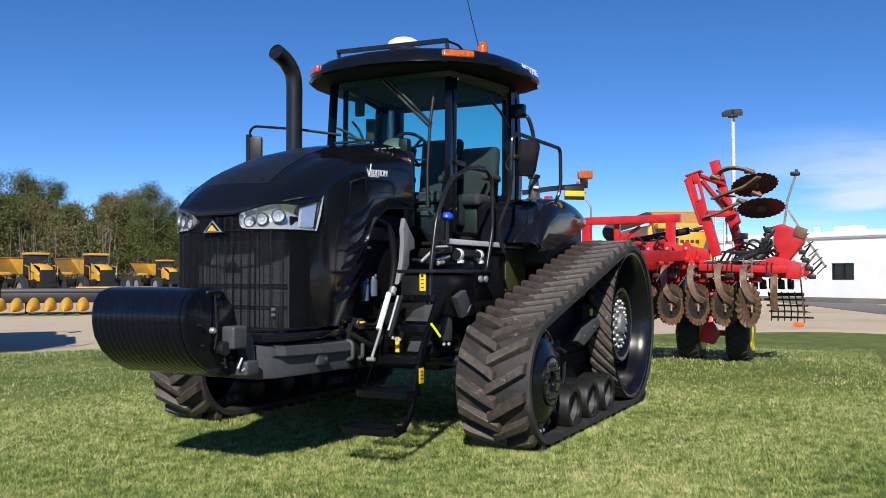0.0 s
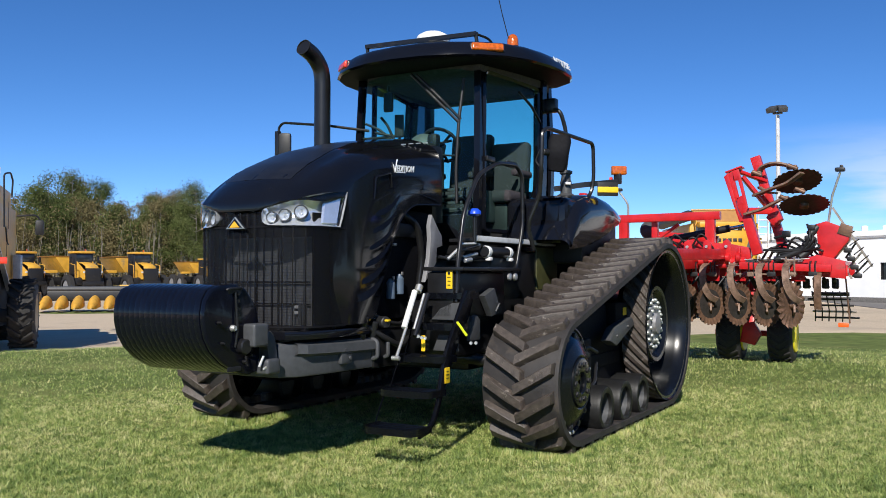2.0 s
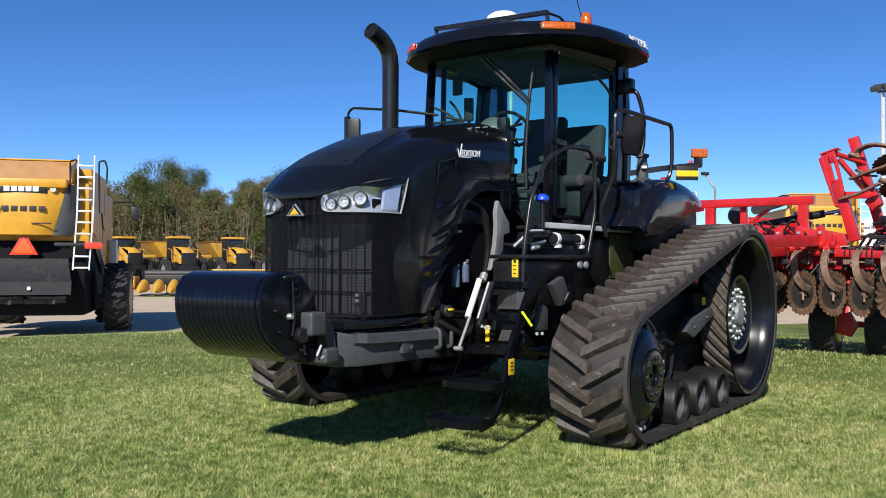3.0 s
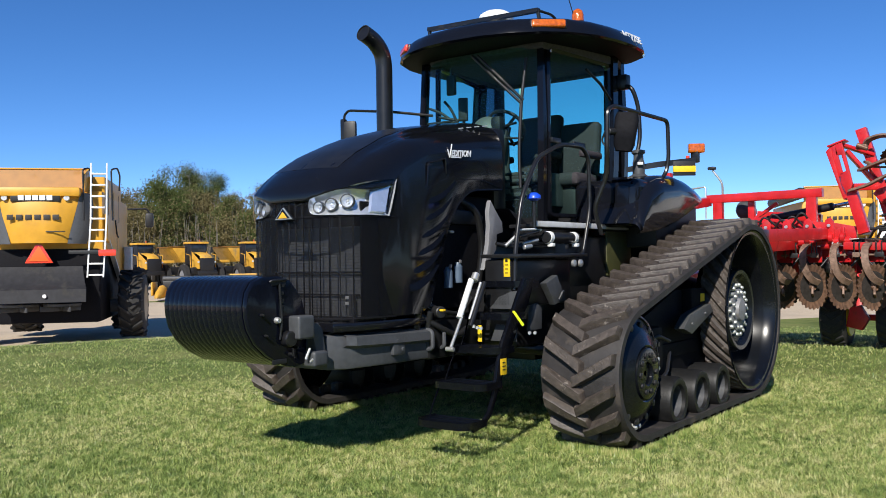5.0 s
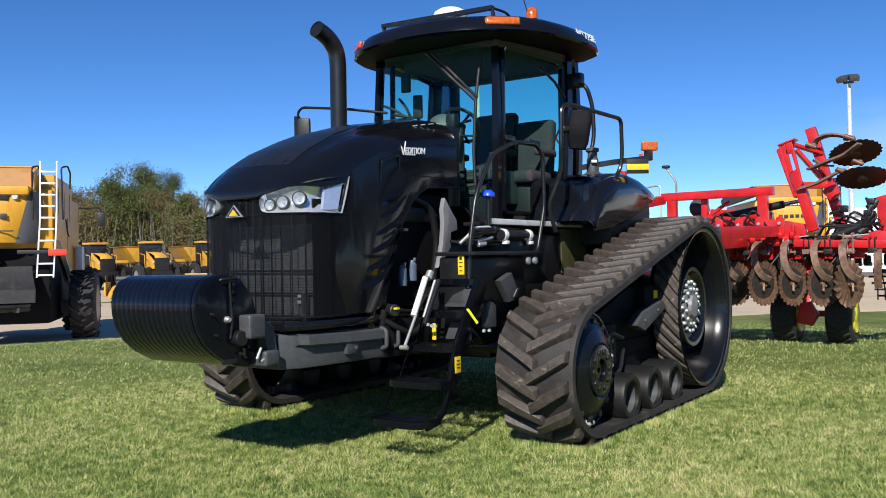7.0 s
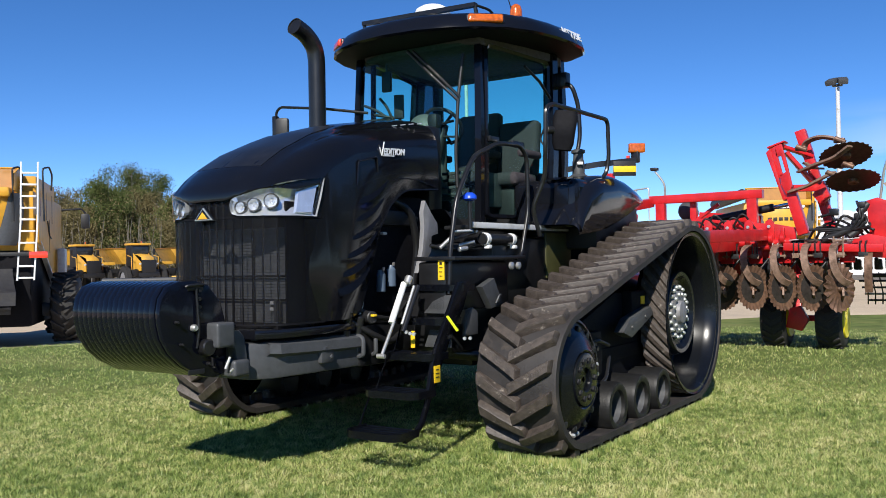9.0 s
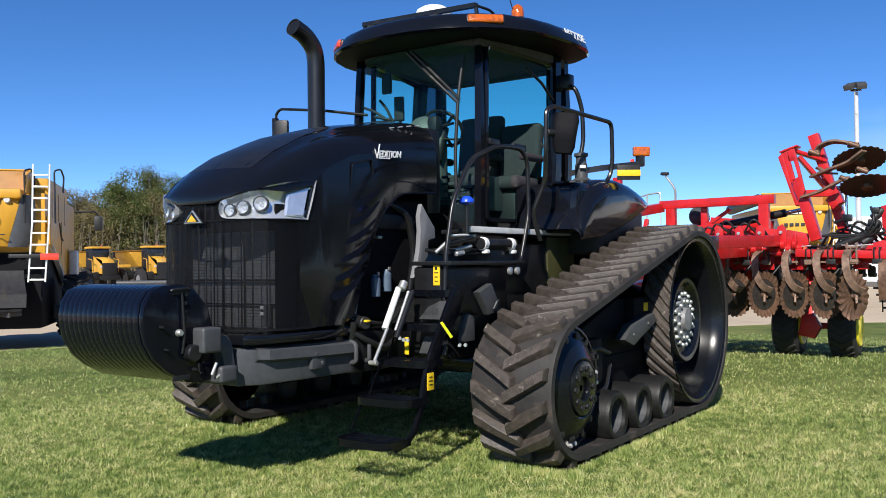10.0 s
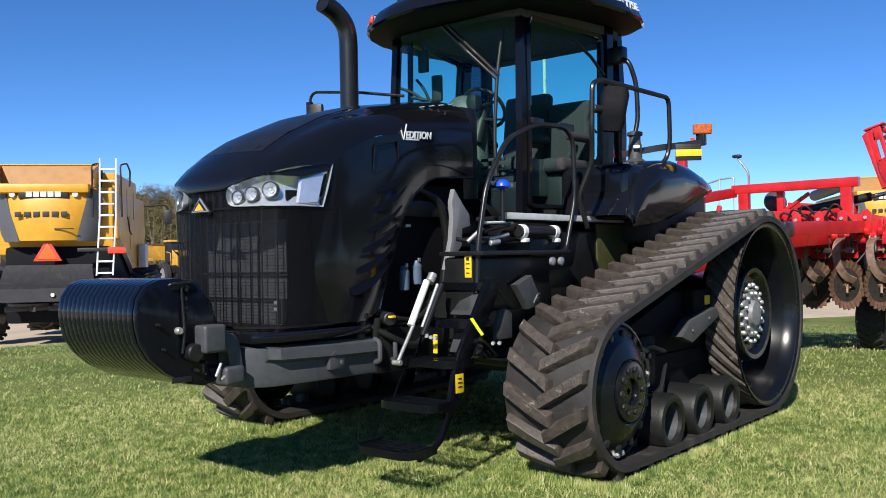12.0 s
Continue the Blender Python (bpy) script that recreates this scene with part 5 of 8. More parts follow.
bm_cyl(bm, (0.02, 7.36, 3.47), (0.02, 7.36, 3.63), 0.05)
part("receiver_dome", bm, WHITE, tractor, "white satellite receiver dome", smooth=60)
bm = B()
bm_lathe(bm, [(0, 0.055), (0.02, 0.06)], (0.82, 7.46, 3.455), (0, 0, 1), 20)
beacon = part("beacon_base", bm, SATIN, tractor)
bm = B()
bm_lathe(bm, [(0.0, 0.055), (0.06, 0.053), (0.095, 0.042), (0.115, 0.015)], (0.82, 7.46, 3.475), (0, 0, 1), 20)
part("beacon_lens", bm, AMBER, beacon, "amber beacon dome", smooth=60)
tube_part("antenna", PLASTIC, tractor, [(0.80, 7.44, 3.5), (0.78, 7.32, 3.75), (0.72, 7.12, 4.35)], 0.0045, rounding=0.02, n=6)

# exhaust
bm = B()
bm_tube(bm, [(-0.88, 6.80, 1.7), (-0.88, 6.80, 3.22), (-0.885, 6.78, 3.34), (-0.895, 6.68, 3.44), (-0.90, 6.54, 3.485)], 0.078, 22, 0.08)
ex = part("exhaust_pipe", bm, SATIN, tractor, "matt black curved exhaust pipe", smooth=60)
bm = B()
bm_lathe(bm, [(0.004, 0.078), (0.004, 0.070), (-0.10, 0.066), (-0.101, 0.001)], (-0.9003, 6.536, 3.4855), (-0.03, -0.93, 0.3), 22, cap=False)
part("exhaust_mouth", bm, PLASTIC, ex)
bm = B()
bm_cyl(bm, (-0.88, 6.80, 1.4), (-0.88, 6.80, 2.3), 0.12, 24)
part("muffler", bm, SATIN, ex)

# right mirror on its long arm
bm = B()
bm_tube(bm, [(-0.58, 7.15, 2.76), (-1.0, 7.02, 2.83), (-1.53, 7.0, 2.90), (-1.59, 7.0, 2.86), (-1.59, 7.0, 2.52)], 0.013, 8, 0.05)
mr = part("mirror_arm", bm, SATIN, tractor, "long thin mirror arm")
bm = B()
bm_box(bm, -1.50, 6.99, 2.66, 0.13, 0.07, 0.26, 0.03, pose(0, 0, 0, 0, 0, 25))
part("mirror", bm, PLASTIC, mr)
box_part("bracket", SATIN, mr, (-1.60, 7.0, 2.68), (0.05, 0.05, 0.28), 0.01)

# left mirror and its frame of bent tube
bm = B()
bm_tube(bm, [(1.12, 7.25, 1.58), (1.10, 7.16, 1.80), (1.20, 7.20, 2.06), (1.26, 7.10, 2.25), (1.27, 7.10, 2.60), (1.28, 7.2, 2.64), (1.30, 8.27, 2.64), (1.30, 8.28, 2.30), (1.28, 8.27, 2.16), (1.20, 7.98, 1.92), (1.18, 7.95, 1.70)], 0.019, 8, 0.07)
gr = part("mirror_frame", bm, SATIN, tractor, "bent black tube guard rail")
bm = B()
rows = []
for t in range(7):
    zz = -0.18 + 0.06 * t
    w = 0.098 + 0.022 * t / 6 - (0.02 if t in (0, 6) else 0)
    rows.append([(w * math.copysign(abs(math.cos(a)) ** 0.5, math.cos(a)), 0.06 * math.copysign(abs(math.sin(a)) ** 0.6, math.sin(a)) - 0.02 * math.cos(t - 3), zz) for a in [2 * math.pi * i / 20 for i in range(20)]])
vs = bm_grid(bm, rows, close=True)
bm.faces.new(vs[0][::-1])
bm.faces.new(vs[-1])
bm.transform(Matrix.Translation((1.36, 7.24, 2.42)) @ pose(0, 0, 0, 0, 7, 22) @ Matrix.Diagonal((0.86, 0.9, 0.88, 1)))
mh = part("mirror", bm, DARKIN, gr, "large black mirror housing", smooth=60)
bm = B()
bm_cyl(bm, (1.27, 7.10, 2.42), (1.31, 7.20, 2.42), 0.03, 12)
bm_tube(bm, [(1.22, 7.18, 2.46), (1.16, 7.2, 2.36), (1.24, 7.2, 2.26)], 0.008, 6, 0.03)
part("mirror_joint", bm, PLASTIC, mh)
# rear light arm rail, high hoop behind the mirror
tube_part("rear_hoop", SATIN, tractor, [(0.80, 8.25, 3.02), (0.98, 8.20, 3.00), (1.02, 8.26, 2.80), (1.03, 8.26, 2.50), (1.0, 8.2, 2.25)], 0.020, rounding=0.08)
box_part("hoop_mount", SATIN, tractor, (0.84, 8.25, 3.05), (0.18, 0.10, 0.14), 0.02)

# grab hoop at the steps
tube_part("grab_rail", SATIN, tractor, [(1.0, 6.06, 1.15), (1.0, 6.08, 1.45), (1.0, 6.18, 1.85), (1.0, 6.42, 2.17), (1.0, 6.78, 2.305), (1.0, 7.15, 2.325), (1.0, 7.27, 2.24), (1.0, 7.28, 1.80), (1.0, 7.14, 1.42), (1.0, 7.05, 1.40)], 0.018, rounding=0.1)

# fender with filler neck and warning light
def fender(sx):
    prof = [(7.50, 1.70), (7.56, 1.88), (7.70, 2.03), (7.95, 2.12), (8.3, 2.15), (8.6, 2.125), (8.88, 2.08), (9.08, 2.025), (9.22, 1.975), (9.28, 1.945)]
    rows = []
    for y, z in prof:
        xo = lerp_table([(7.4, 1.38), (8.2, 1.40), (8.6, 1.385), (8.9, 1.355), (9.12, 1.30), (9.29, 1.20)], y)
        zb = lerp_table([(7.4, 1.59), (8.1, 1.66), (8.5, 1.765), (8.9, 1.87), (9.28, 1.928)], y)
        r = min(0.16, (z - zb) * 0.8)
        row = [(0.80, z), (0.92, z), (xo - r - 0.04, z - 0.005)]
        row += [(xo - r * (1 - math.sin(a)), z - 0.01 - r * (1 - math.cos(a))) for a in (0.26, 0.52, 0.79, 1.05, 1.31, 1.57)]
        row += [(xo - 0.010, zb + (z - r - zb) * 0.4), (xo - 0.035, zb)]
        rows.append([(x * sx, y, zz) for x, zz in row])
    bm = B()
    bm_grid(bm, rows)
    under = [[(p[0] - 0.02 * sx, p[1] - 0.01, p[2] - 0.02) for p in r] for r in rows]
    bm_grid(bm, under)
    bm_grid(bm, [rows[-1], under[-1]])
    bm_grid(bm, [[r[-1] for r in rows], [r[-1] for r in under]])
    f = part("fender", bm, BLACK, tractor, "rounded glossy black rear fender", smooth=60)
    box_part("inner_shield", PLASTIC, f, (1.02 * sx, 8.55, 1.70), (0.5, 1.0, 0.46), 0.05)
    bm = B()
    bm_box(bm, 1.0 * sx, 7.95, 1.86, 0.62, 0.8, 0.42, 0.08, None, 3)
    part("tank", bm, BLACK, f, "black fuel tank behind the cab", smooth=60)
    return f


fl = fender(1)
fender(-1)
box_part("hitch_plate", MUSTARD, tractor, (0.86, 8.92, 1.60), (0.17, 0.02, 0.24), 0.006, "ochre steel plate under the fender")
bm = B()
bm_lathe(bm, [(0, 0.11), (0.03, 0.105), (0.05, 0.07), (0.06, 0.056), (0.17, 0.054), (0.19, 0.046), (0.24, 0.044), (0.25, 0.062), (0.275, 0.062), (0.285, 0.03)], (1.10, 8.06, 2.085), (0, 0, 1), 24)
neck = part("filler_neck", bm, DGREY, fl, "grey filler neck with ribbed cap")
box_part("neck_label", WHITE, neck, (1.135, 8.01, 2.235), (0.05, 0.06, 0.025), 0.004, m=pose(0, 0, 0, 0, 0, 35))
bm = B()
bm_tube(bm, [(0.95, 8.12, 2.20), (1.20, 8.25, 2.24), (1.50, 8.50, 2.28)], 0.022, 8, 0.05, flat=(0.03, 0.05))
arm = part("light_arm", bm, SATIN, tractor, "black arm carrying a warning light")
bm = B()
bm_box(bm, 0, 0, 0, 0.15, 0.06, 0.085, 0.015, None, 3)
lt = part("warning_light", bm, AMBER, arm, "amber warning light")
lt.matrix_basis = Matrix.Translation((1.48, 8.50, 2.39)) @ pose(0, 0, 0, 0, 0, 38)
bm = B()
bm_box(bm, 0, 0, 0, 0.21, 0.012, 0.135, 0.004)
pl = part("warning_board", bm, PLASTIC, arm, "black and yellow warning board")
pl.matrix_basis = Matrix.Translation((1.40, 8.40, 2.20)) @ pose(0, 0, 0, 0, 0, 38)
box_part("stripe", STICKER, pl, (0, -0.009, -0.005), (0.21, 0.006, 0.055), 0.001)
box_part("mount", SATIN, arm, (1.47, 8.50, 2.31), (0.07, 0.06, 0.10), 0.01)
box_part("tail_light", REDLENS, arm, (1.42, 8.44, 2.305), (0.03, 0.02, 0.03), 0.004)

# walkway along the cab: silver edge rail, reservoirs, deck
bm = B()
bm_box(bm, 0.98, 7.33, 1.655, 0.03, 1.86, 0.045, 0.006)
rail = part("deck_edge", bm, SILVER, tractor, "silver metal deck edge")
box_part("deck", SATIN, tractor, (0.86, 7.3, 1.64), (0.24, 1.8, 0.03), 0.008)
bm = B()
bm_cyl(bm, (0.98, 6.56, 1.55), (0.98, 7.06, 1.55), 0.045, 18)
res = part("air_tank", bm, SATIN, tractor, "black cylinder with white end bands")
for y in (6.60, 7.0):
    bm = B()
    bm_cyl(bm, (0.98, y - 0.03, 1.55), (0.98, y + 0.03, 1.55), 0.05, 18)
    bm_box(bm, 1.0, y + 0.015, 1.49, 0.05, 0.05, 0.03, 0.01)
    part("band", bm, WHITE, res)
bm = B()
bm_cyl(bm, (1.0, 6.36, 1.62), (1.0, 6.36, 1.84), 0.016)
st = part("valve_stem", bm, SATIN, tractor)
bm = B()
bm_lathe(bm, [(0, 0.03), (0.015, 0.055), (0.04, 0.052), (0.062, 0.025)], (1.0, 6.36, 1.83), (0, 0, 1), 18)
part("blue_cap", bm, BLUE, st, "blue plastic cap", smooth=60)
for a, b, r, mt in (((0.95, 6.2, 1.55), (0.95, 6.5, 1.6), 0.016, SATIN), ((0.93, 6.3, 1.5), (0.97, 6.46, 1.53), 0.014, ZINC), ((0.9, 6.1, 1.48), (0.95, 6.20, 1.57), 0.014, ZINC), ((0.97, 6.25, 1.47), (0.98, 6.34, 1.48), 0.018, ZINC), ((0.95, 6.45, 1.60), (0.95, 6.54, 1.61), 0.012, SILVER), ((0.99, 6.15, 1.60), (1.0, 6.38, 1.61), 0.010, SILVER)):
    cyl_part("valve", mt, tractor, a, b, r, "small plated hydraulic valve", n=10)
for k in range(5):
    tube_part("hose", PLASTIC, tractor, [(0.85, 6.05 + 0.1 * k, 1.5), (0.93, 6.2 + 0.12 * k, 1.47 + 0.02 * (k % 3)), (0.92, 6.5 + 0.12 * k, 1.50), (0.8, 6.9, 1.55)], 0.014, rounding=0.12)
# deck box behind the steps
bm = B()
bm_box(bm, 0.90, 6.55, 1.405, 0.36, 1.05, 0.03, 0.008)
bm_box(bm, 0.86, 6.5, 1.20, 0.24, 0.9, 0.36, 0.02)
box = part("deck_box", bm, SATIN, tractor, "black battery box under the deck")
box_part("warning_sticker", STICKER, box, (0.945, 6.046, 1.325), (0.055, 0.006, 0.15), 0.002)
for k in range(2):
    bm = B()
    bm_lathe(bm, [(0, 0.03), (0.02, 0.03), (0.025, 0.02)], (1.09, 6.8 + 0.11 * k, 1.34), (1, 0, 0), 12)
    part("rotary_switch", bm, ZINC, box)
box_part("bolt_bar", ZINC, box, (0.985, 6.2, 1.03), (0.02, 0.04, 0.03), 0.006)
bm = B()
bm_prism(bm, [(6.42, 1.19), (6.60, 1.25), (6.73, 1.05), (6.56, 1.02)], "x", 1.0, 1.06, 0.01)
bm_tube(bm, [(1.07, 6.60, 1.06), (1.09, 6.62, 1.12), (1.07, 6.68, 1.12)], 0.008, 6, 0.02)
part("flap", bm, DGREY, tractor, "grey folded metal flap")
bm = B()
bm_prism(bm, [(6.22, 0.84), (6.40, 0.84), (6.40, 1.0), (6.34, 1.04), (6.27, 1.03), (6.24, 0.96)], "x", 1.0, 1.03, 0.006)
part("latch_plate", bm, DGREY, tractor)
box_part("side_plate", OLIVE, tractor, (0.96, 7.9, 1.42), (0.02, 0.5, 0.4), 0.01, "olive bare metal bracket plate")
box_part("lower_tank", SATIN, tractor, (0.80, 7.35, 1.30), (0.32, 1.2, 0.55), 0.05)
bm = B()
bm_prism(bm, [(6.30, 1.85), (6.38, 1.76), (6.46, 1.68), (6.47, 1.60), (6.38, 1.58), (6.37, 1.46), (6.27, 1.36), (6.19, 1.30), (6.22, 1.38), (6.26, 1.50), (6.28, 1.65), (6.27, 1.76)], "x", 0.60, 0.64, 0.006)
part("cab_support", bm, PRIMER, tractor, "pale grey curved cab support plate")
bm = B()
bm_prism(bm, [(6.62, 1.80), (6.80, 1.66), (6.95, 1.62), (6.95, 1.66), (6.80, 1.74)], "x", 0.42, 0.60, 0.008)
part("cab_support", bm, SATIN, tractor)
for ob, cx, cy, cz in ((box, 0.945, 6.040, 1.325),):
    for k, w in enumerate((0.020, 0.03, 0.026, 0.024)):
        box_part("print_bar", PLASTIC, ob, (cx, cy, cz + 0.045 - 0.03 * k), (w, 0.003, 0.005 if k else 0.018), 0)
# engine bay
bm = B()
bm_box(bm, 0.10, 6.10, 1.45, 0.62, 1.1, 0.9, 0.05)
eng = part("engine", bm, DARKIN, tractor, "black engine with hoses")
box_part("valve_cover", PLASTIC, eng, (0.30, 6.2, 1.72), (0.3, 0.5, 0.12), 0.03)
cyl_part("fuel_rail", SATIN, eng, (0.40, 5.95, 1.7), (0.40, 6.5, 1.72), 0.03)
for k in range(5):
    tube_part("hose", DARKIN, eng, [(0.36, 5.9 + 0.1 * k, 1.1), (0.40, 5.95 + 0.08 * k, 1.4), (0.36, 6.0 + 0.1 * k, 1.8)], 0.016, rounding=0.1)
tube_part("pipe", SATIN, eng, [(0.44, 6.40, 1.2), (0.46, 6.44, 1.5), (0.46, 6.36, 1.78), (0.4, 6.2, 1.86)], 0.03, rounding=0.1)
FILT = material("filter_blue_grey", (0.085, 0.12, 0.17), 0.4, vary=0.1, grain=20)
for y, z in ((5.99, 1.17), (6.12, 1.205)):
    bm = B()
    bm_lathe(bm, [(-0.005, 0.03), (0.0, 0.036), (0.125, 0.036), (0.13, 0.03), (0.16, 0.02)], (0.44, y, z), (0, 0, 1), 18)
    part("filter", bm, FILT, eng, "pale blue filter canister")
    box_part("filter_tag", PRIMER, eng, (0.468, y - 0.005, z + 0.165), (0.012, 0.022, 0.026), 0.003)
box_part("connector", REDLENS, eng, (0.46, 5.93, 1.66), (0.03, 0.03, 0.03), 0.006)
box_part("connector", ZINC, eng, (0.46, 6.0, 1.60), (0.04, 0.05, 0.02), 0.006)

# steps
ENAMEL = material("black_step_enamel", (0.003, 0.0035, 0.0055), 0.20, vary=0.2, grain=30, spec=0.30, bump=0.03, bump_scale=80)
TREADS = [(5.285, 0.262), (5.485, 0.50), (5.69, 0.735), (5.86, 0.965), (6.05, 1.195)]
bm = B()
for sx_, x in ((0, 0.70), (1, 1.08)):
    w = 0.014
    if sx_:
        bm_prism(bm, [(5.38, 0.215), (5.50, 0.235), (5.60, 0.31), (5.68, 0.46), (5.80, 0.66), (5.95, 0.88), (6.10, 1.05), (6.20, 1.24), (6.05, 1.24), (5.90, 1.02), (5.75, 0.80), (5.69, 0.66), (5.655, 0.54), (5.625, 0.43), (5.565, 0.325), (5.49, 0.268), (5.38, 0.243)], "x", x - w, x + w, 0.003)
    else:
        for (y0, z0), (y1, z1) in zip(TREADS, TREADS[1:]):
            bm_tube(bm, [(x, y0 + 0.10, z0 + 0.01), (x, y0 + 0.16, z0 + 0.12), (x, y1 + 0.02, z1 - 0.03)], 0.006, 6, 0.04, flat=(0.006, 0.012))
steps = part("step_frame", bm, ENAMEL, tractor, "black hanging boarding steps")
for k, (y, z) in enumerate(TREADS):
    bm = B()
    x0, x1 = 0.655, 1.09
    d = 0.24 if k < 2 else 0.2
    bm_tube(bm, [(x1, y + d, z), (x1, y + 0.03, z), (x1 - 0.05, y - 0.01, z), (x0 + 0.06, y - 0.01, z), (x0, y + 0.04, z), (x0, y + d, z)], 0.012, 6, 0.05, flat=(0.016, 0.048))
    tr = part("tread", bm, ENAMEL, steps)
    for j in range(4):
        box_part("tread_bar", ENAMEL, tr, ((x0 + x1) / 2, y + 0.035 + j * d / 4, z + 0.014), (x1 - x0 - 0.03, 0.012, 0.016), 0.004)
    for j in range(3):
        box_part("tread_bar", ENAMEL, tr, (x0 + 0.09 + 0.12 * j, y + d / 2, z + 0.006), (0.014, d - 0.02, 0.018), 0.003)
box_part("warning_sticker", STICKER, steps, (1.098, 5.745, 0.622), (0.004, 0.075, 0.115), 0.002)
bm = B()
bm_prism(bm, [(-0.16, -0.06), (0.14, -0.06), (0.14, 0.08), (0.02, 0.07), (-0.08, 0.03)], "y", -0.01, 0.01, 0.004)
rb = part("riser", bm, DGREY, steps, "grey riser plate")
rb.matrix_basis = Matrix.Translation((0.94, 6.06, 1.07))
bm = B()
bm_prism(bm, [(-0.10, -0.05), (0.12, -0.05), (0.12, 0.07), (-0.05, 0.07)], "y", -0.01, 0.01, 0.004)
rb = part("riser", bm, DGREY, steps)
rb.matrix_basis = Matrix.Translation((0.96, 5.95, 0.83))
box_part("tie_tag", STICKER, steps, (0.84, 5.83, 0.84), (0.035, 0.01, 0.12), 0.004)
for k, w in enumerate((0.03, 0.04, 0.035)):
    box_part("print_bar", PLASTIC, steps, (1.102, 5.745, 0.652 - 0.025 * k), (0.003, w, 0.006), 0)
bm = B()
bm_tube(bm, [(1.14, 5.82, 1.01), (1.18, 5.81, 0.97), (1.215, 5.83, 0.91)], 0.012, 6, 0.05, flat=(0.018, 0.010))
part("pull_strap", bm, material("lime_strap", (0.65, 0.72, 0.02), 0.5, vary=0.1, grain=20), steps, "bright yellow-green strap")
for y, z in ((5.74, 0.90), (5.76, 0.89), (5.78, 0.885), (6.05, 0.84), (6.08, 0.84)):
    bm = B()
    bm_lathe(bm, [(0, 0.014), (0.015, 0.012)], (0.86 + (y - 5.74) * 0.9, y - 0.01, z), (0.3, -1, 0), 8)
    part("bolt", bm, ZINC, steps)
# lift cylinder of the steps
bm = B()
bm_cyl(bm, (0.75, 5.70, 0.96), (0.73, 5.89, 1.235), 0.023, 18)
cy = part("step_cylinder", bm, WHITE, tractor, "white step-lift cylinder with chrome rod")
cyl_part("rod", ZINC, cy, (0.79, 5.535, 0.755), (0.76, 5.72, 0.97), 0.012)
cyl_part("clamp", ZINC, cy, (0.752, 5.89, 1.225), (0.748, 5.93, 1.275), 0.03)
tube_part("tube", ZINC, cy, [(0.82, 5.73, 0.95), (0.80, 5.91, 1.21)], 0.012)
tube_part("tube", SATIN, cy, [(0.84, 5.71, 0.90), (0.82, 5.93, 1.21)], 0.02)
bm = B()
bm_cyl(bm, (0.755, 5.53, 0.75), (0.82, 5.53, 0.75), 0.017)
part("pin", bm, ZINC, cy)


# ---- red folding tillage implement behind the tractor ----
imp = thing("tillage_implement", "red folding tillage implement with soil-worn coulter discs on grass", "implement")


def beam(name, a, b, w, h, mat=RED, parent=None, label=""):
    bm = B()
    bm_tube(bm, [a, b], 0.1, 8, 0, flat=(w, h))
    es = [e for e in bm.edges if e.calc_length() > 0.3]
    bmesh.ops.bevel(bm, geom=es, offset=0.012, segments=2, profile=0.6, affect="EDGES")
    return part(name, bm, mat, parent or imp, label)


beam("toolbar", (-2.2, 14.4, 1.42), (3.0, 14.4, 1.42), 0.16, 0.16)
beam("toolbar", (-2.2, 15.5, 1.42), (3.0, 15.5, 1.42), 0.15, 0.15)
beam("toolbar", (-2.2, 16.6, 1.42), (2.9, 16.6, 1.42), 0.15, 0.15)
for x in (-2.1, -0.6, 0.95, 1.9, 2.85):
    beam("frame_rail", (x, 14.3, 1.50), (x, 16.8, 1.50), 0.12, 0.14)
# upper bridge
beam("bridge_beam", (-0.62, 14.5, 2.30), (1.14, 14.5, 2.31), 0.13, 0.13)
beam("bridge_beam", (-0.62, 14.5, 2.26), (-0.9, 11.6, 1.9), 0.12, 0.14)
for x in (-0.45, 0.98):
    beam("bridge_post", (x, 14.5, 2.26), (x, 14.5, 1.45), 0.12, 0.15)
beam("bridge_brace", (-0.3, 14.6, 1.7), (0.42, 14.7, 2.2), 0.10, 0.05)
beam("drawbar", (-0.4, 10.2, 0.95), (-0.4, 14.4, 1.42), 0.18, 0.2)
beam("drawbar", (0.3, 10.4, 1.0), (0.55, 14.4, 1.42), 0.14, 0.16)
for k in range(5):
    x = 0.35 + 0.22 * k
    bm = B()
    bm_box(bm, x, 14.28, 1.66, 0.16, 0.1, 0.22, 0.015)
    part("hydraulic_block", bm, RED, imp)
    bm = B()
    bm_cyl(bm, (x - 0.06, 14.2, 1.50), (x + 0.06, 14.2, 1.50), 0.05, 14)
    part("pivot", bm, RED, imp)
for k in range(6):
    tube_part("hose", PLASTIC, imp, [(0.1 + 0.12 * k, 14.3, 1.75), (0.2 + 0.14 * k, 14.2, 1.95 + 0.05 * (k % 3)), (0.5 + 0.12 * k, 14.4, 1.7), (0.7 + 0.1 * k, 14.5, 1.6)], 0.016, rounding=0.12)
for k in range(4):
    tube_part("hose", PLASTIC, imp, [(1.75 + 0.1 * k, 14.6, 1.6), (1.9 + 0.12 * k, 14.4, 1.8 + 0.06 * k), (2.2 + 0.1 * k, 14.6, 1.75), (2.4 + 0.08 * k, 14.7, 1.55)], 0.018, rounding=0.15)
bm = B()
bm_cyl(bm, (0.2, 14.9, 1.95), (1.2, 14.9, 2.12), 0.06, 16)
c = part("fold_cylinder", bm, PLASTIC, imp, "black hydraulic fold cylinder")
cyl_part("rod", CHROME, c, (1.15, 14.9, 2.11), (1.45, 14.9, 2.16), 0.03)
bm = B()
bm_cyl(bm, (1.95, 14.5, 1.55), (2.45, 14.6, 1.82), 0.055, 16)
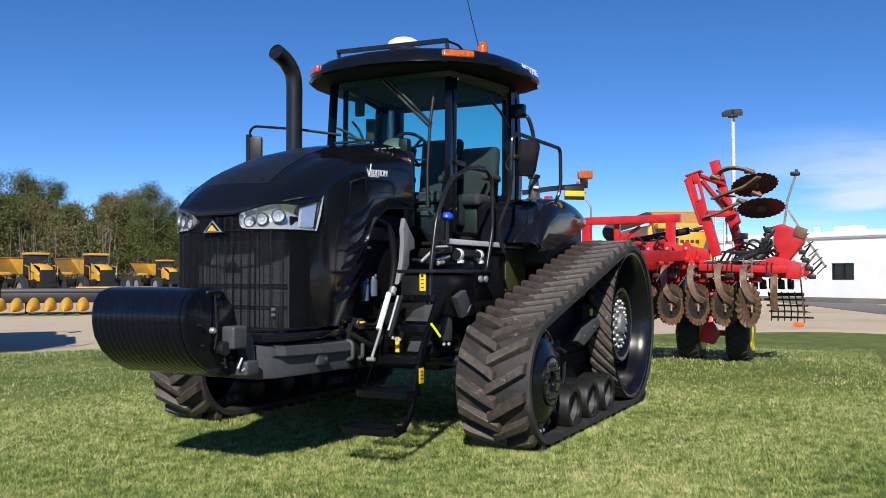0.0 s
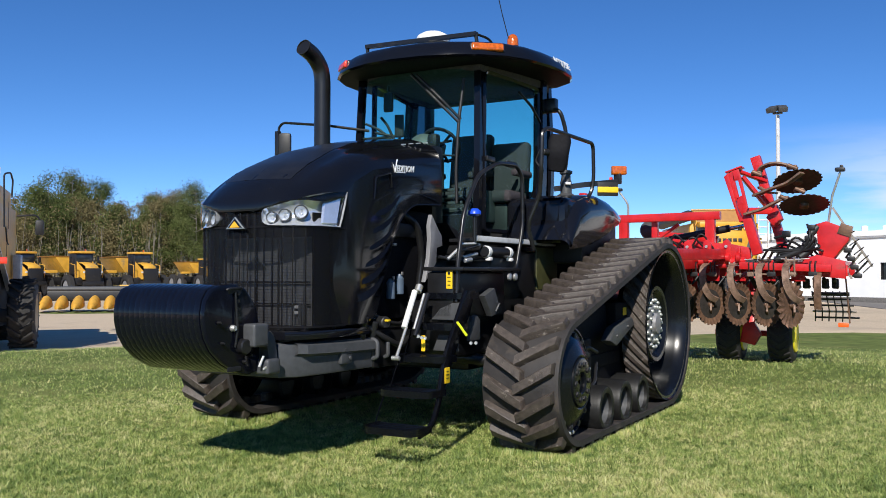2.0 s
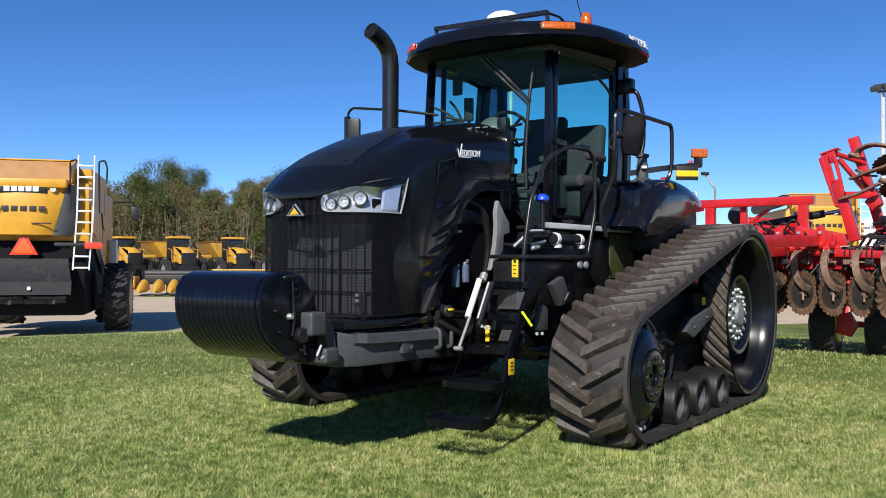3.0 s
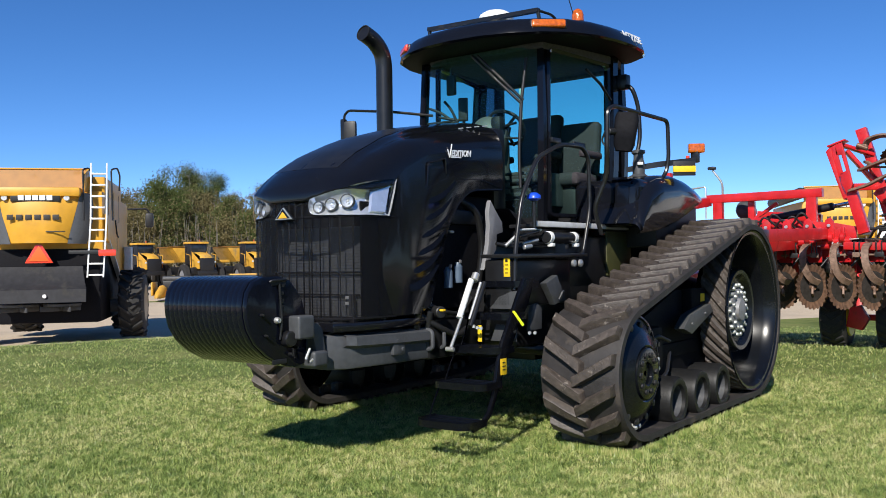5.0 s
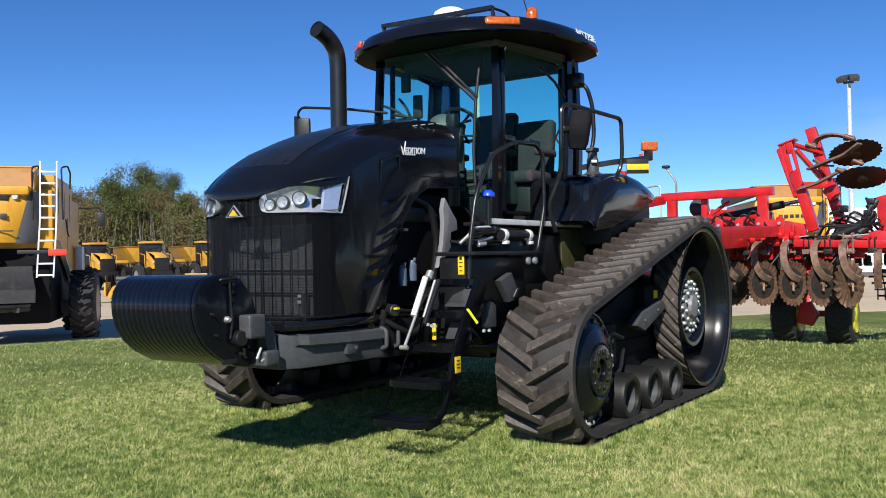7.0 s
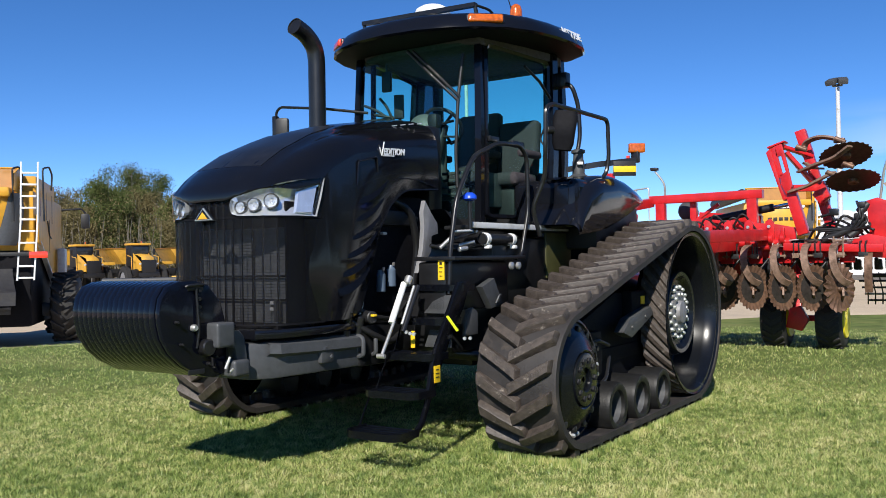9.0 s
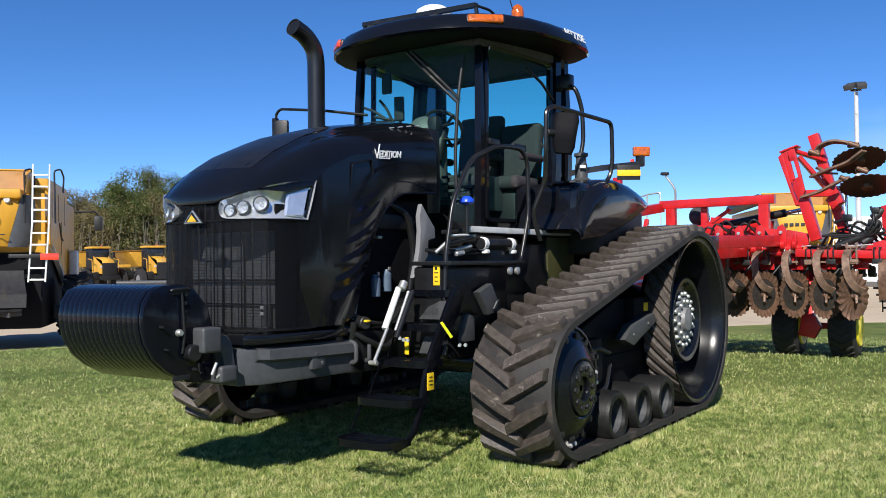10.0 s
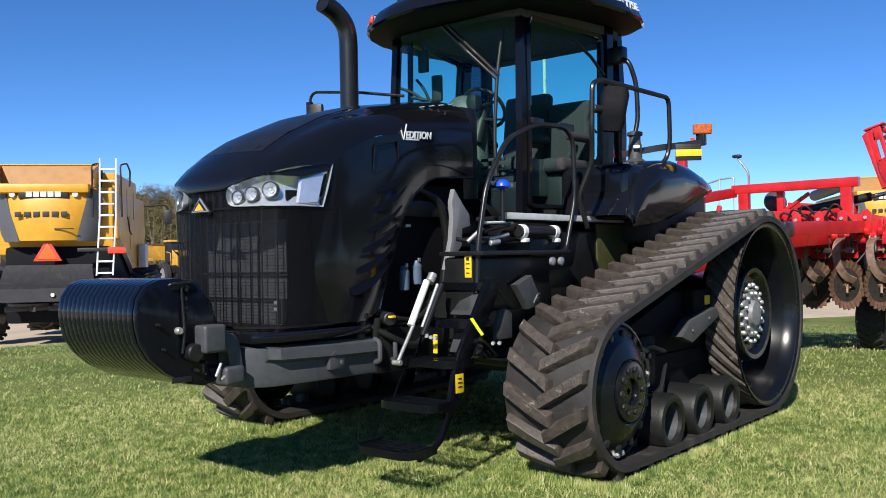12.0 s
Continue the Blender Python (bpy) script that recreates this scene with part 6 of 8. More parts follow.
part("fold_cylinder", bm, PLASTIC, imp)


def disc_mesh(r, waves, depth, n=72, teeth=0.012, dish=0.0, mat=None):
    """A thin coulter blade with a waved or notched rim, turned about x; the hollow side faces -x."""
    bm = B()
    rows = []
    for side in (1, -1):
        prof = []
        for rr, k in ((0.03, 0), (r * 0.35, 0.0), (r * 0.62, 0.3), (r * 0.85, 1.0), (r * 0.97, 1.0)):
            row = []
            for i in range(n):
                a = 2 * math.pi * i / n
                rad = rr + (teeth * (1 if (i // 2) % 2 else -1) if rr > r * 0.9 else 0)
                row.append((side * 0.004 - dish * (rr / r) ** 2 + depth * k * math.sin(waves * a + rr * 5), rad * math.cos(a), rad * math.sin(a)))
            prof.append(row)
        rows += prof if side > 0 else prof[::-1]
    bm_grid(bm, rows, close=True)
    return mesh_of("blade", bm, mat or RUST, 25)


BLADES = {"fluted": disc_mesh(0.35, 20, 0.016), "notched": disc_mesh(0.36, 0, 0.0, 96, 0.009, 0.02, DARK_SHADED_STEEL), "hollow": disc_mesh(0.335, 26, 0.004, 104, 0.010, -0.055)}


def coulter(name, x, y, z, yaw, kind, parent, shank=True):
    c = thing_part(name, parent, "soil-worn coulter with spring shank")
    m = pose(0, 0, 0, 0, 0, yaw)
    ob = new("blade", BLADES[kind])
    ob.parent = c
    ob.matrix_basis = m
    bm = B()
    bm_cyl(bm, (-0.05, 0, 0), (0.07, 0, 0), 0.06, 14)
    for yy, zz in ring_pts(5, 0.04):
        bm_cyl(bm, (0.06, yy, zz), (0.085, yy, zz), 0.010, 6)
    hub = part("hub", bm, RUST, c)
    if kind == "hollow":
        bm = B()
        bm_lathe(bm, [(0.012, 0.235), (0.030, 0.225), (0.034, 0.06)], (0, 0, 0), (1, 0, 0), 28)
        hd_ = part("hub_cup", bm, DARK_SHADED_STEEL, c)
        hd_.matrix_basis = m
    hub.matrix_basis = m
    if shank:
        bm = B()
        bm_prism(bm, [(-0.10, -0.10), (0.02, -0.16), (0.10, -0.02), (0.06, 0.14), (-0.05, 0.10)], "x", 0.02, 0.05, 0.006)
        arm = part("hub_arm", bm, SOIL, c)
        arm.matrix_basis = pose(0, 0, 0, 0, 0, yaw + 38)
        # C-shaped flat spring hanging from the bar
        bm = B()
        bm_tube(bm, [(-0.03, 0.20, 0.62), (-0.05, 0.02, 0.62), (-0.06, -0.14, 0.54), (-0.05, -0.20, 0.40), (-0.02, -0.20, 0.24), (0.06, -0.14, 0.10), (0.14, -0.06, 0.06)], 0.02, 6, 0.09, flat=(0.095, 0.026))
        part("spring_shank", bm, SOIL, c)
        bm = B()
        bm_box(bm, -0.03, 0.24, 0.66, 0.16, 0.22, 0.03, 0.006)
        bm_box(bm, -0.03, 0.24, 0.46, 0.16, 0.22, 0.03, 0.006)
        for sx in (-0.06, 0.06):
            bm_cyl(bm, (-0.03 + sx, 0.14, 0.42), (-0.03 + sx, 0.14, 0.72), 0.012, 8)
        part("clamp", bm, SOIL, c)
    c.matrix_basis = Matrix.Translation((x, y, z))
    return c


def thing_part(name, parent, label):
    """An empty that gathers one row unit under its machine."""
    bm = B()
    bm_box(bm, 0.02, 0, 0.03, 0.08, 0.14, 0.10, 0.02)
    return part(name, bm, SOIL, parent, label)


SOIL = material("soil_stained_steel", (0.22, 0.14, 0.10), 0.55, metal=0.2, vary=0.3, grain=18, bump=0.2, stain=(0.10, 0.06, 0.04), stain_scale=6, stain_at=0.52)
for k in range(9):
    coulter("coulter", -1.44 + 0.415 * k, 14.05, 0.91, -30 + 3 * math.sin(k * 2.1), "hollow", imp)
coulter("coulter", 2.27, 13.95, 0.91, -24, "fluted", imp)
for k in range(8):
    coulter("coulter", -1.3 + 0.46 * k, 15.6, 0.86, 30, "hollow", imp)
bm = B()
pts = [(2.62, 14.2, 1.45), (2.62, 14.05, 1.3), (2.62, 14.02, 1.05), (2.62, 14.08, 0.85)]
bm_tube(bm, pts, 0.03, 6, 0.1, flat=(0.10, 0.025))
part("shank", bm, RUST, imp)

# gauge wheels
def gauge_wheel(x, y):
    bm = B()
    R = 0.42
    bm_lathe(bm, [(-0.17, 0.24), (-0.185, 0.30), (-0.18, 0.37), (-0.15, 0.405), (-0.05, R), (0.05, R), (0.15, 0.405), (0.18, 0.37), (0.185, 0.30), (0.17, 0.24)], (0, 0, 0), (1, 0, 0), 40, cap=False)
    w = part("gauge_wheel", bm, TYRE, imp, "black tyre on a yellow rim")
    for k in range(22):
        a = 2 * math.pi * k / 22
        for s in (-1, 1):
            bm = B()
            m = pose(0, 0, 0, math.degrees(a), 0, 0) @ pose(0, 0, 0, 0, 0, 35 * s)
            bm_box(bm, 0.085 * s, -math.sin(a) * (R + 0.004), math.cos(a) * (R + 0.004), 0.17, 0.035, 0.03, 0.006, m, 1)
            part("tread_bar", bm, TYRE, w)
    bm = B()
    bm_lathe(bm, [(0.165, 0.262), (0.196, 0.262), (0.204, 0.25), (0.200, 0.23), (0.185, 0.10), (0.20, 0.07), (0.20, 0.02)], (0, 0, 0), (1, 0, 0), 32)
    part("rim", bm, WHEELY, w, "bright yellow rim")
    w.location = (x, y, 0.40)
    return w


for x in (-1.3, 1.22, 2.0):
    gauge_wheel(x, 14.9)
beam("wheel_arm", (1.48, 14.9, 0.42), (1.48, 15.3, 1.38), 0.14, 0.16)
beam("axle", (0.95, 14.95, 0.42), (2.0, 14.95, 0.42), 0.09, 0.09)
bm = B()
bm_prism(bm, [(1.40, 0.30), (1.62, 0.25), (1.72, 0.42), (1.60, 0.62), (1.46, 0.58)], "y", 14.6, 14.75, 0.01)
part("wheel_bracket", bm, RED, imp)

# folded wing section: a slotted head plate on two legs, a post and braces behind
bm = B()
bm_prism(bm, [(1.24, 2.90), (1.30, 2.96), (1.45, 2.36), (1.52, 2.20), (1.47, 2.18)], "y", 14.30, 14.52, 0.006)
wing = part("wing_arm", bm, RED, imp, "upright folded red wing arm")
for name, o in (("head_plate", [(1.36, 2.99), (1.46, 3.02), (1.52, 2.78), (1.60, 2.40), (1.52, 2.24), (1.44, 2.42), (1.43, 2.56), (1.51, 2.60), (1.45, 2.84), (1.38, 2.83)]),
                ("leg", [(1.50, 2.26), (1.62, 2.36), (1.80, 1.70), (1.66, 1.66)]),
                ("head_edge", [(1.29, 2.95), (1.37, 2.99), (1.47, 2.56), (1.40, 2.50)])):
    bm = B()
    bm_prism(bm, o, "y", 14.32, 14.36 if name != "leg" else 14.50, 0.005)
    part(name, bm, RED, wing)
beam("wing_post", (1.64, 14.75, 3.24), (1.75, 14.75, 2.86), 0.15, 0.15, parent=wing)
beam("wing_post", (1.75, 14.75, 2.86), (2.10, 14.75, 1.58), 0.14, 0.14, parent=wing)
beam("wing_brace", (1.42, 14.45, 3.00), (1.80, 14.72, 2.84), 0.13, 0.05, parent=wing)
beam("wing_brace", (1.50, 14.42, 2.90), (1.90, 14.62, 2.34), 0.12, 0.06, parent=wing)
beam("wing_brace", (1.58, 14.42, 2.36), (1.98, 14.66, 2.36), 0.10, 0.10, parent=wing)
bm = B()
bm_prism(bm, [(1.84, 2.25), (2.00, 2.45), (2.08, 2.22), (1.96, 2.10)], "y", 14.45, 14.62, 0.01)
part("wing_bracket", bm, RED, wing)
box_part("wing_cap", RED, wing, (1.38, 14.44, 3.015), (0.26, 0.26, 0.025), 0.006, m=pose(0, 0, 0, 0, -18, 0))


def lying_disc(x, y, z, axis):
    ob = new("blade", BLADES["notched"])
    ob.parent = wing
    ob.matrix_basis = Matrix.Translation((x, y, z)) @ Vector((1, 0, 0)).rotation_difference(Vector(axis).normalized()).to_matrix().to_4x4()
    tagged(ob, "notched coulter disc coloured dark as if in shade")
    bm = B()
    bm_cyl(bm, (-0.06, 0, 0), (0.06, 0, 0), 0.07, 12)
    part("hub", bm, RUST, ob)


lying_disc(2.31, 14.4, 2.80, (-0.18, 0.40, 0.90))
lying_disc(2.43, 14.2, 2.42, (-0.10, 0.36, 0.92))
for pts, w in (([(1.70, 14.6, 2.90), (1.76, 14.5, 3.04), (1.96, 14.45, 3.09), (2.14, 14.42, 3.05), (2.24, 14.4, 3.0)], 0.085), ([(1.66, 14.5, 2.60), (1.95, 14.3, 2.68), (2.2, 14.2, 2.74), (2.42, 14.1, 2.88)], 0.11), ([(1.55, 14.3, 2.30), (1.80, 14.25, 2.36), (2.10, 14.2, 2.50)], 0.10), ([(1.72, 14.6, 2.74), (1.86, 14.5, 2.64), (2.0, 14.4, 2.62)], 0.08)):
    bm = B()
    bm_tube(bm, pts, 0.02, 6, 0.08, flat=(w, 0.03))
    part("spring_shank", bm, SOIL, wing)
for x, z in ((2.24, 3.0), (2.34, 2.64), (2.12, 2.53), (1.72, 2.93)):
    bm = B()
    bm_box(bm, x, 14.36, z, 0.15, 0.10, 0.07, 0.02)
    bm_cyl(bm, (x - 0.05, 14.30, z + 0.03), (x + 0.09, 14.30, z - 0.04), 0.035, 10)
    part("clamp", bm, RUST, wing)

# right end housing, harrow rack, jack stand
bm = B()
bm_prism(bm, [(2.58, 2.12), (2.72, 2.16), (3.06, 2.02), (3.02, 1.86), (2.78, 1.56), (2.62, 1.50)], "y", 14.3, 14.62, 0.012)
hous = part("end_housing", bm, RED, imp, "red folded sheet-metal end housing")
box_part("wear_patch", RUST, hous, (2.98, 14.29, 2.02), (0.18, 0.01, 0.16), 0.003, m=pose(0, 0, 0, 0, 20, 0))
bm = B()
bm_prism(bm, [(2.30, 1.36), (2.98, 1.30), (2.98, 1.56), (2.60, 1.66), (2.42, 1.60)], "y", 14.25, 14.33, 0.008)
part("end_plate", bm, RED, imp)
for k in range(3):
    bm = B()
    bm_cyl(bm, (2.34 + 0.07 * k, 14.3, 1.62 + 0.17 * k), (2.50 + 0.05 * k, 14.35, 1.74 + 0.17 * k), 0.06, 10)
    bm_box(bm, 2.42 + 0.05 * k, 14.3, 1.75 + 0.16 * k, 0.10, 0.12, 0.08, 0.02)
    part("scraper_hub", bm, PLASTIC, imp)
bm = B()
bm_tube(bm, [(2.72, 14.6, 2.16), (2.78, 14.55, 2.55), (2.90, 14.5, 2.90)], 0.018, 8, 0.05)
jk = part("jack_stand", bm, ZINC, imp, "bare steel stand with black foot")
bm = B()
bm_box(bm, 2.90, 14.5, 2.94, 0.14, 0.12, 0.06, 0.02)
bm_box(bm, 2.92, 14.5, 2.98, 0.05, 0.06, 0.06, 0.015)
part("foot", bm, PLASTIC, jk)
HAR = material("harrow_steel", (0.30, 0.27, 0.23), 0.5, metal=0.4, vary=0.25, grain=15)
for k, (x0, z0, x1, z1) in enumerate(((2.79, 2.37, 3.32, 1.48), (2.90, 1.95, 3.14, 1.36), (2.86, 1.60, 3.04, 1.30))):
    tube_part("harrow_bar", HAR, imp, [(x0, 14.5, z0), (x1, 14.5, z1)], 0.014, rounding=0, flat=(0.05, 0.03) if k == 0 else (0.03, 0.03))
for k in range(5):
    t = 0.30 + 0.15 * k
    tube_part("harrow_bar", HAR if k % 2 else PLASTIC, imp, [(2.79 + 0.53 * t, 14.45, 2.37 - 0.89 * t), (2.78 + 0.30 * t, 14.5, 2.16 - 0.92 * t)], 0.014, rounding=0)
    tube_part("tine", PLASTIC, imp, [(2.84 + 0.40 * t, 14.45, 2.2 - 0.90 * t), (2.98 + 0.40 * t, 14.3, 2.24 - 0.80 * t)], 0.008, rounding=0)
    bm = B()
    bm_box(bm, 2.86 + 0.30 * t, 14.42, 2.10 - 0.84 * t, 0.11, 0.08, 0.07, 0.02)
    part("clamp", bm, PLASTIC, imp)
bm = B()
bm_tube(bm, [(2.42, 15.0, 1.06), (2.96, 15.0, 1.06)], 0.03, 8, 0)
rack = part("harrow_rack", bm, PLASTIC, imp, "dark spike harrow section")
for k in range(4):
    tube_part("harrow_bar", HAR if k == 2 else PLASTIC, rack, [(2.36 + 0.02 * k, 15.0 + 0.12 * k, 0.98 - 0.10 * k), (2.98 + 0.03 * k, 15.0 + 0.12 * k, 0.98 - 0.10 * k)], 0.016, rounding=0)
for k in range(6):
    tube_part("tine", PLASTIC, rack, [(2.42 + 0.1 * k, 15.02, 1.10), (2.45 + 0.1 * k, 15.2, 0.80), (2.42 + 0.1 * k, 15.4, 0.62)], 0.010, rounding=0.05)
tube_part("chain_stake", RUST, rack, [(2.93, 14.8, 1.3), (2.98, 14.8, 0.62)], 0.012)
bm = B()
bm_box(bm, 2.90, 14.7, 0.60, 0.15, 0.06, 0.07, 0.02)
part("orange_weight", bm, ORANGE, rack)
# springs, rollers and hoses crowded over the rear bars
for k in range(6):
    x = 2.05 + 0.14 * k
    bm = B()
    bm_box(bm, x, 15.1 + 0.05 * (k % 2), 1.22, 0.10, 0.14, 0.16, 0.03)
    bm_cyl(bm, (x, 14.9, 1.30), (x, 15.4, 1.16), 0.03, 10)
    part("spring_mount", bm, PLASTIC, imp)
for k in range(7):
    x = -0.2 + 0.42 * k
    bm = B()
    bm_box(bm, x, 14.30, 1.36, 0.20, 0.03, 0.20, 0.006)
    bm_cyl(bm, (x - 0.05, 14.27, 1.40), (x - 0.05, 14.30, 1.40), 0.018, 8)
    bm_cyl(bm, (x + 0.05, 14.27, 1.32), (x + 0.05, 14.30, 1.32), 0.018, 8)
    part("bracket", bm, RED, imp)
cyl_part("pivot_tube", RED, imp, (0.66, 14.2, 1.56), (1.58, 14.2, 1.57), 0.06)
beam("front_bar", (1.5, 14.15, 1.50), (2.80, 14.15, 1.45), 0.08, 0.11)
for k in range(11):
    x = -0.35 + 0.29 * k
    for dx in (-0.035, 0.035):
        tube_part("u_bolt", PLASTIC if k % 3 else ZINC, imp, [(x + dx, 14.10, 1.36), (x + dx, 14.09, 1.55), (x + dx, 14.24, 1.56)], 0.010, rounding=0.02, n=6)
    box_part("clamp_plate", SOIL if k % 2 else PLASTIC, imp, (x, 14.10, 1.37), (0.12, 0.02, 0.07), 0.004)
for k in range(6):
    x = 0.1 + 0.4 * k
    tube_part("hydraulic_line", ZINC if k % 2 else PLASTIC, imp, [(x, 14.17, 1.60), (x + 0.18, 14.15, 1.585), (x + 0.40, 14.16, 1.60)], 0.009, rounding=0.05, n=6)
for x0 in (2.2, 2.5, 2.72):
    beam("rear_rail", (x0 - 0.5, 16.2, 1.62), (x0, 14.4, 1.55), 0.08, 0.12)
for k in range(5):
    tube_part("hose", PLASTIC, imp, [(2.45 + 0.05 * k, 14.35, 2.12 - 0.1 * k), (2.52 + 0.04 * k, 14.2, 1.95 - 0.06 * k), (2.40 + 0.05 * k, 14.25, 1.74), (2.3 - 0.12 * k, 14.3, 1.62 + 0.03 * k)], 0.018, rounding=0.1)
bm = B()
bm_cyl(bm, (2.0, 14.3, 1.58), (2.55, 14.3, 1.80), 0.05, 14)
part("fold_cylinder", bm, PLASTIC, imp)
box_part("valve", SATIN, imp, (2.16, 14.3, 1.98), (0.12, 0.1, 0.10), 0.02)
tube_part("valve_pipe", SATIN, imp, [(1.98, 14.3, 1.92), (2.12, 14.3, 1.96), (2.16, 14.3, 1.86)], 0.02)
bm = B()
bm_tube(bm, [(-0.38, 14.5, 2.32), (-0.36, 14.45, 2.55), (-0.50, 14.4, 2.76)], 0.018, 8, 0.08)
js = part("jack_stand", bm, ZINC, imp)
bm = B()
bm_box(bm, -0.51, 14.4, 2.79, 0.12, 0.1, 0.05, 0.02)
part("foot", bm, PLASTIC, js)
bm = B()
bm_box(bm, 0.08, 11.2, 2.2, 0.1, 0.1, 0.5, 0.02)
part("red_stand", bm, RED, imp)
beam("lift_arm", (1.25, 9.6, 1.62), (0.9, 10.6, 1.45), 0.10, 0.12)
tube_part("hose", RED, imp, [(1.05, 9.2, 1.45), (1.2, 9.4, 1.62), (1.3, 9.7, 1.5)], 0.02, rounding=0.1)

for pts in ([(-2.13, 17.0, 2.1), (-2.10, 17.0, 2.62), (-1.82, 17.0, 2.69), (-1.58, 17.0, 2.71), (-1.58, 17.0, 2.1)], [(-2.1, 17.0, 2.45), (-1.58, 17.0, 2.5)], [(-1.86, 17.0, 2.1), (-1.84, 17.0, 2.68)]):
    tube_part("guard_rail", ZINC, imp, pts, 0.016, "grey steel guard rail", rounding=0.04, n=8)
beam("rail_post", (-1.85, 16.6, 1.42), (-1.85, 17.0, 2.2), 0.08, 0.08)

# linkage between the tractor and the frame
beam("hitch_beam", (1.05, 9.3, 1.55), (0.7, 12.2, 1.66), 0.12, 0.16)
beam("hitch_beam", (0.7, 12.2, 1.66), (0.62, 14.3, 1.60), 0.12, 0.16)
beam("frame_rail", (-0.5, 14.45, 1.92), (0.78, 14.45, 1.86), 0.10, 0.12)
beam("frame_rail", (-0.1, 15.4, 2.06), (0.9, 15.4, 1.96), 0.12, 0.12)
beam("frame_brace", (0.05, 14.6, 1.5), (0.05, 14.6, 2.24), 0.10, 0.10)
for k in range(4):
    bm = B()
    bm_box(bm, 0.75 + 0.16 * k, 9.7 + 0.5 * k, 1.64 - 0.01 * k, 0.12, 0.3, 0.16, 0.03)
    part("hose_block", bm, (RED, STICKER, RED, SATIN)[k], imp)
for k in range(5):
    tube_part("hose", (RED, PLASTIC, PLASTIC, RED, PLASTIC)[k], imp, [(1.0 + 0.03 * k, 9.0, 1.48 + 0.03 * k), (1.10 + 0.05 * k, 9.35 + 0.1 * k, 1.62 + 0.04 * k), (1.0, 9.9, 1.60), (0.8, 10.8, 1.62)], 0.018, rounding=0.15)
bm = B()
bm_lathe(bm, [(0, 0.16), (0.05, 0.17), (0.12, 0.13), (0.15, 0.05)], (-0.15, 14.9, 2.1), (0.6, -0.7, 0.3), 20)
part("hose_reel", bm, DGREY, imp)

beam("toolbar", (-0.45, 14.25, 1.72), (1.45, 14.25, 1.66), 0.14, 0.18)
beam("tongue", (0.55, 10.0, 1.46), (0.72, 14.3, 1.58), 0.22, 0.24)
beam("tongue_brace", (0.95, 11.2, 1.62), (1.25, 14.2, 1.68), 0.10, 0.16)
for k in range(6):
    x = -0.2 + 0.3 * k
    bm = B()
    bm_prism(bm, [(x - 0.07, 1.60), (x + 0.07, 1.60), (x + 0.07, 1.86), (x + 0.02, 1.92), (x - 0.05, 1.88)], "y", 14.14, 14.17, 0.005)
    part("gusset", bm, RED, imp)
    bm = B()
    bm_cyl(bm, (x, 14.11, 1.80), (x, 14.14, 1.80), 0.025, 10)
    part("bolt", bm, ZINC, imp)

# broad frame plate, pivot lugs, and the crowded dark gear under the bars
bm = B()
bm_prism(bm, [(0.15, 1.64), (0.15, 1.98), (0.62, 1.92), (1.35, 1.84), (1.62, 1.78), (1.62, 1.60)], "y", 14.38, 14.46, 0.008)
part("frame_plate", bm, RED, imp)
for k in range(9):
    x = 0.2 + 0.16 * k
    bm = B()
    bm_cyl(bm, (x - 0.035, 14.16, 1.62), (x + 0.035, 14.16, 1.62), 0.075, 14)
    bm_box(bm, x, 14.20, 1.70, 0.05, 0.06, 0.16, 0.012)
    part("pivot_lug", bm, RED, imp)
for k in range(13):
    x = -1.5 + 0.28 * k
    bm = B()
    bm_box(bm, x, 14.9 + 0.2 * (k % 3), 1.20, 0.16, 0.30, 0.22, 0.04)
    bm_cyl(bm, (x, 14.6, 1.32), (x + 0.05, 15.1, 1.02), 0.035, 10)
    part("trip_spring", bm, PLASTIC, imp)
for k in range(8):
    x = -1.2 + 0.42 * k
    tube_part("hose", PLASTIC, imp, [(x, 14.3, 1.40), (x + 0.08, 14.22, 1.24), (x + 0.22, 14.25, 1.16), (x + 0.34, 14.35, 1.34)], 0.016, rounding=0.1)
    beam("standard", (x + 0.1, 15.0, 1.40), (x + 0.1, 15.1, 0.95), 0.07, 0.10)


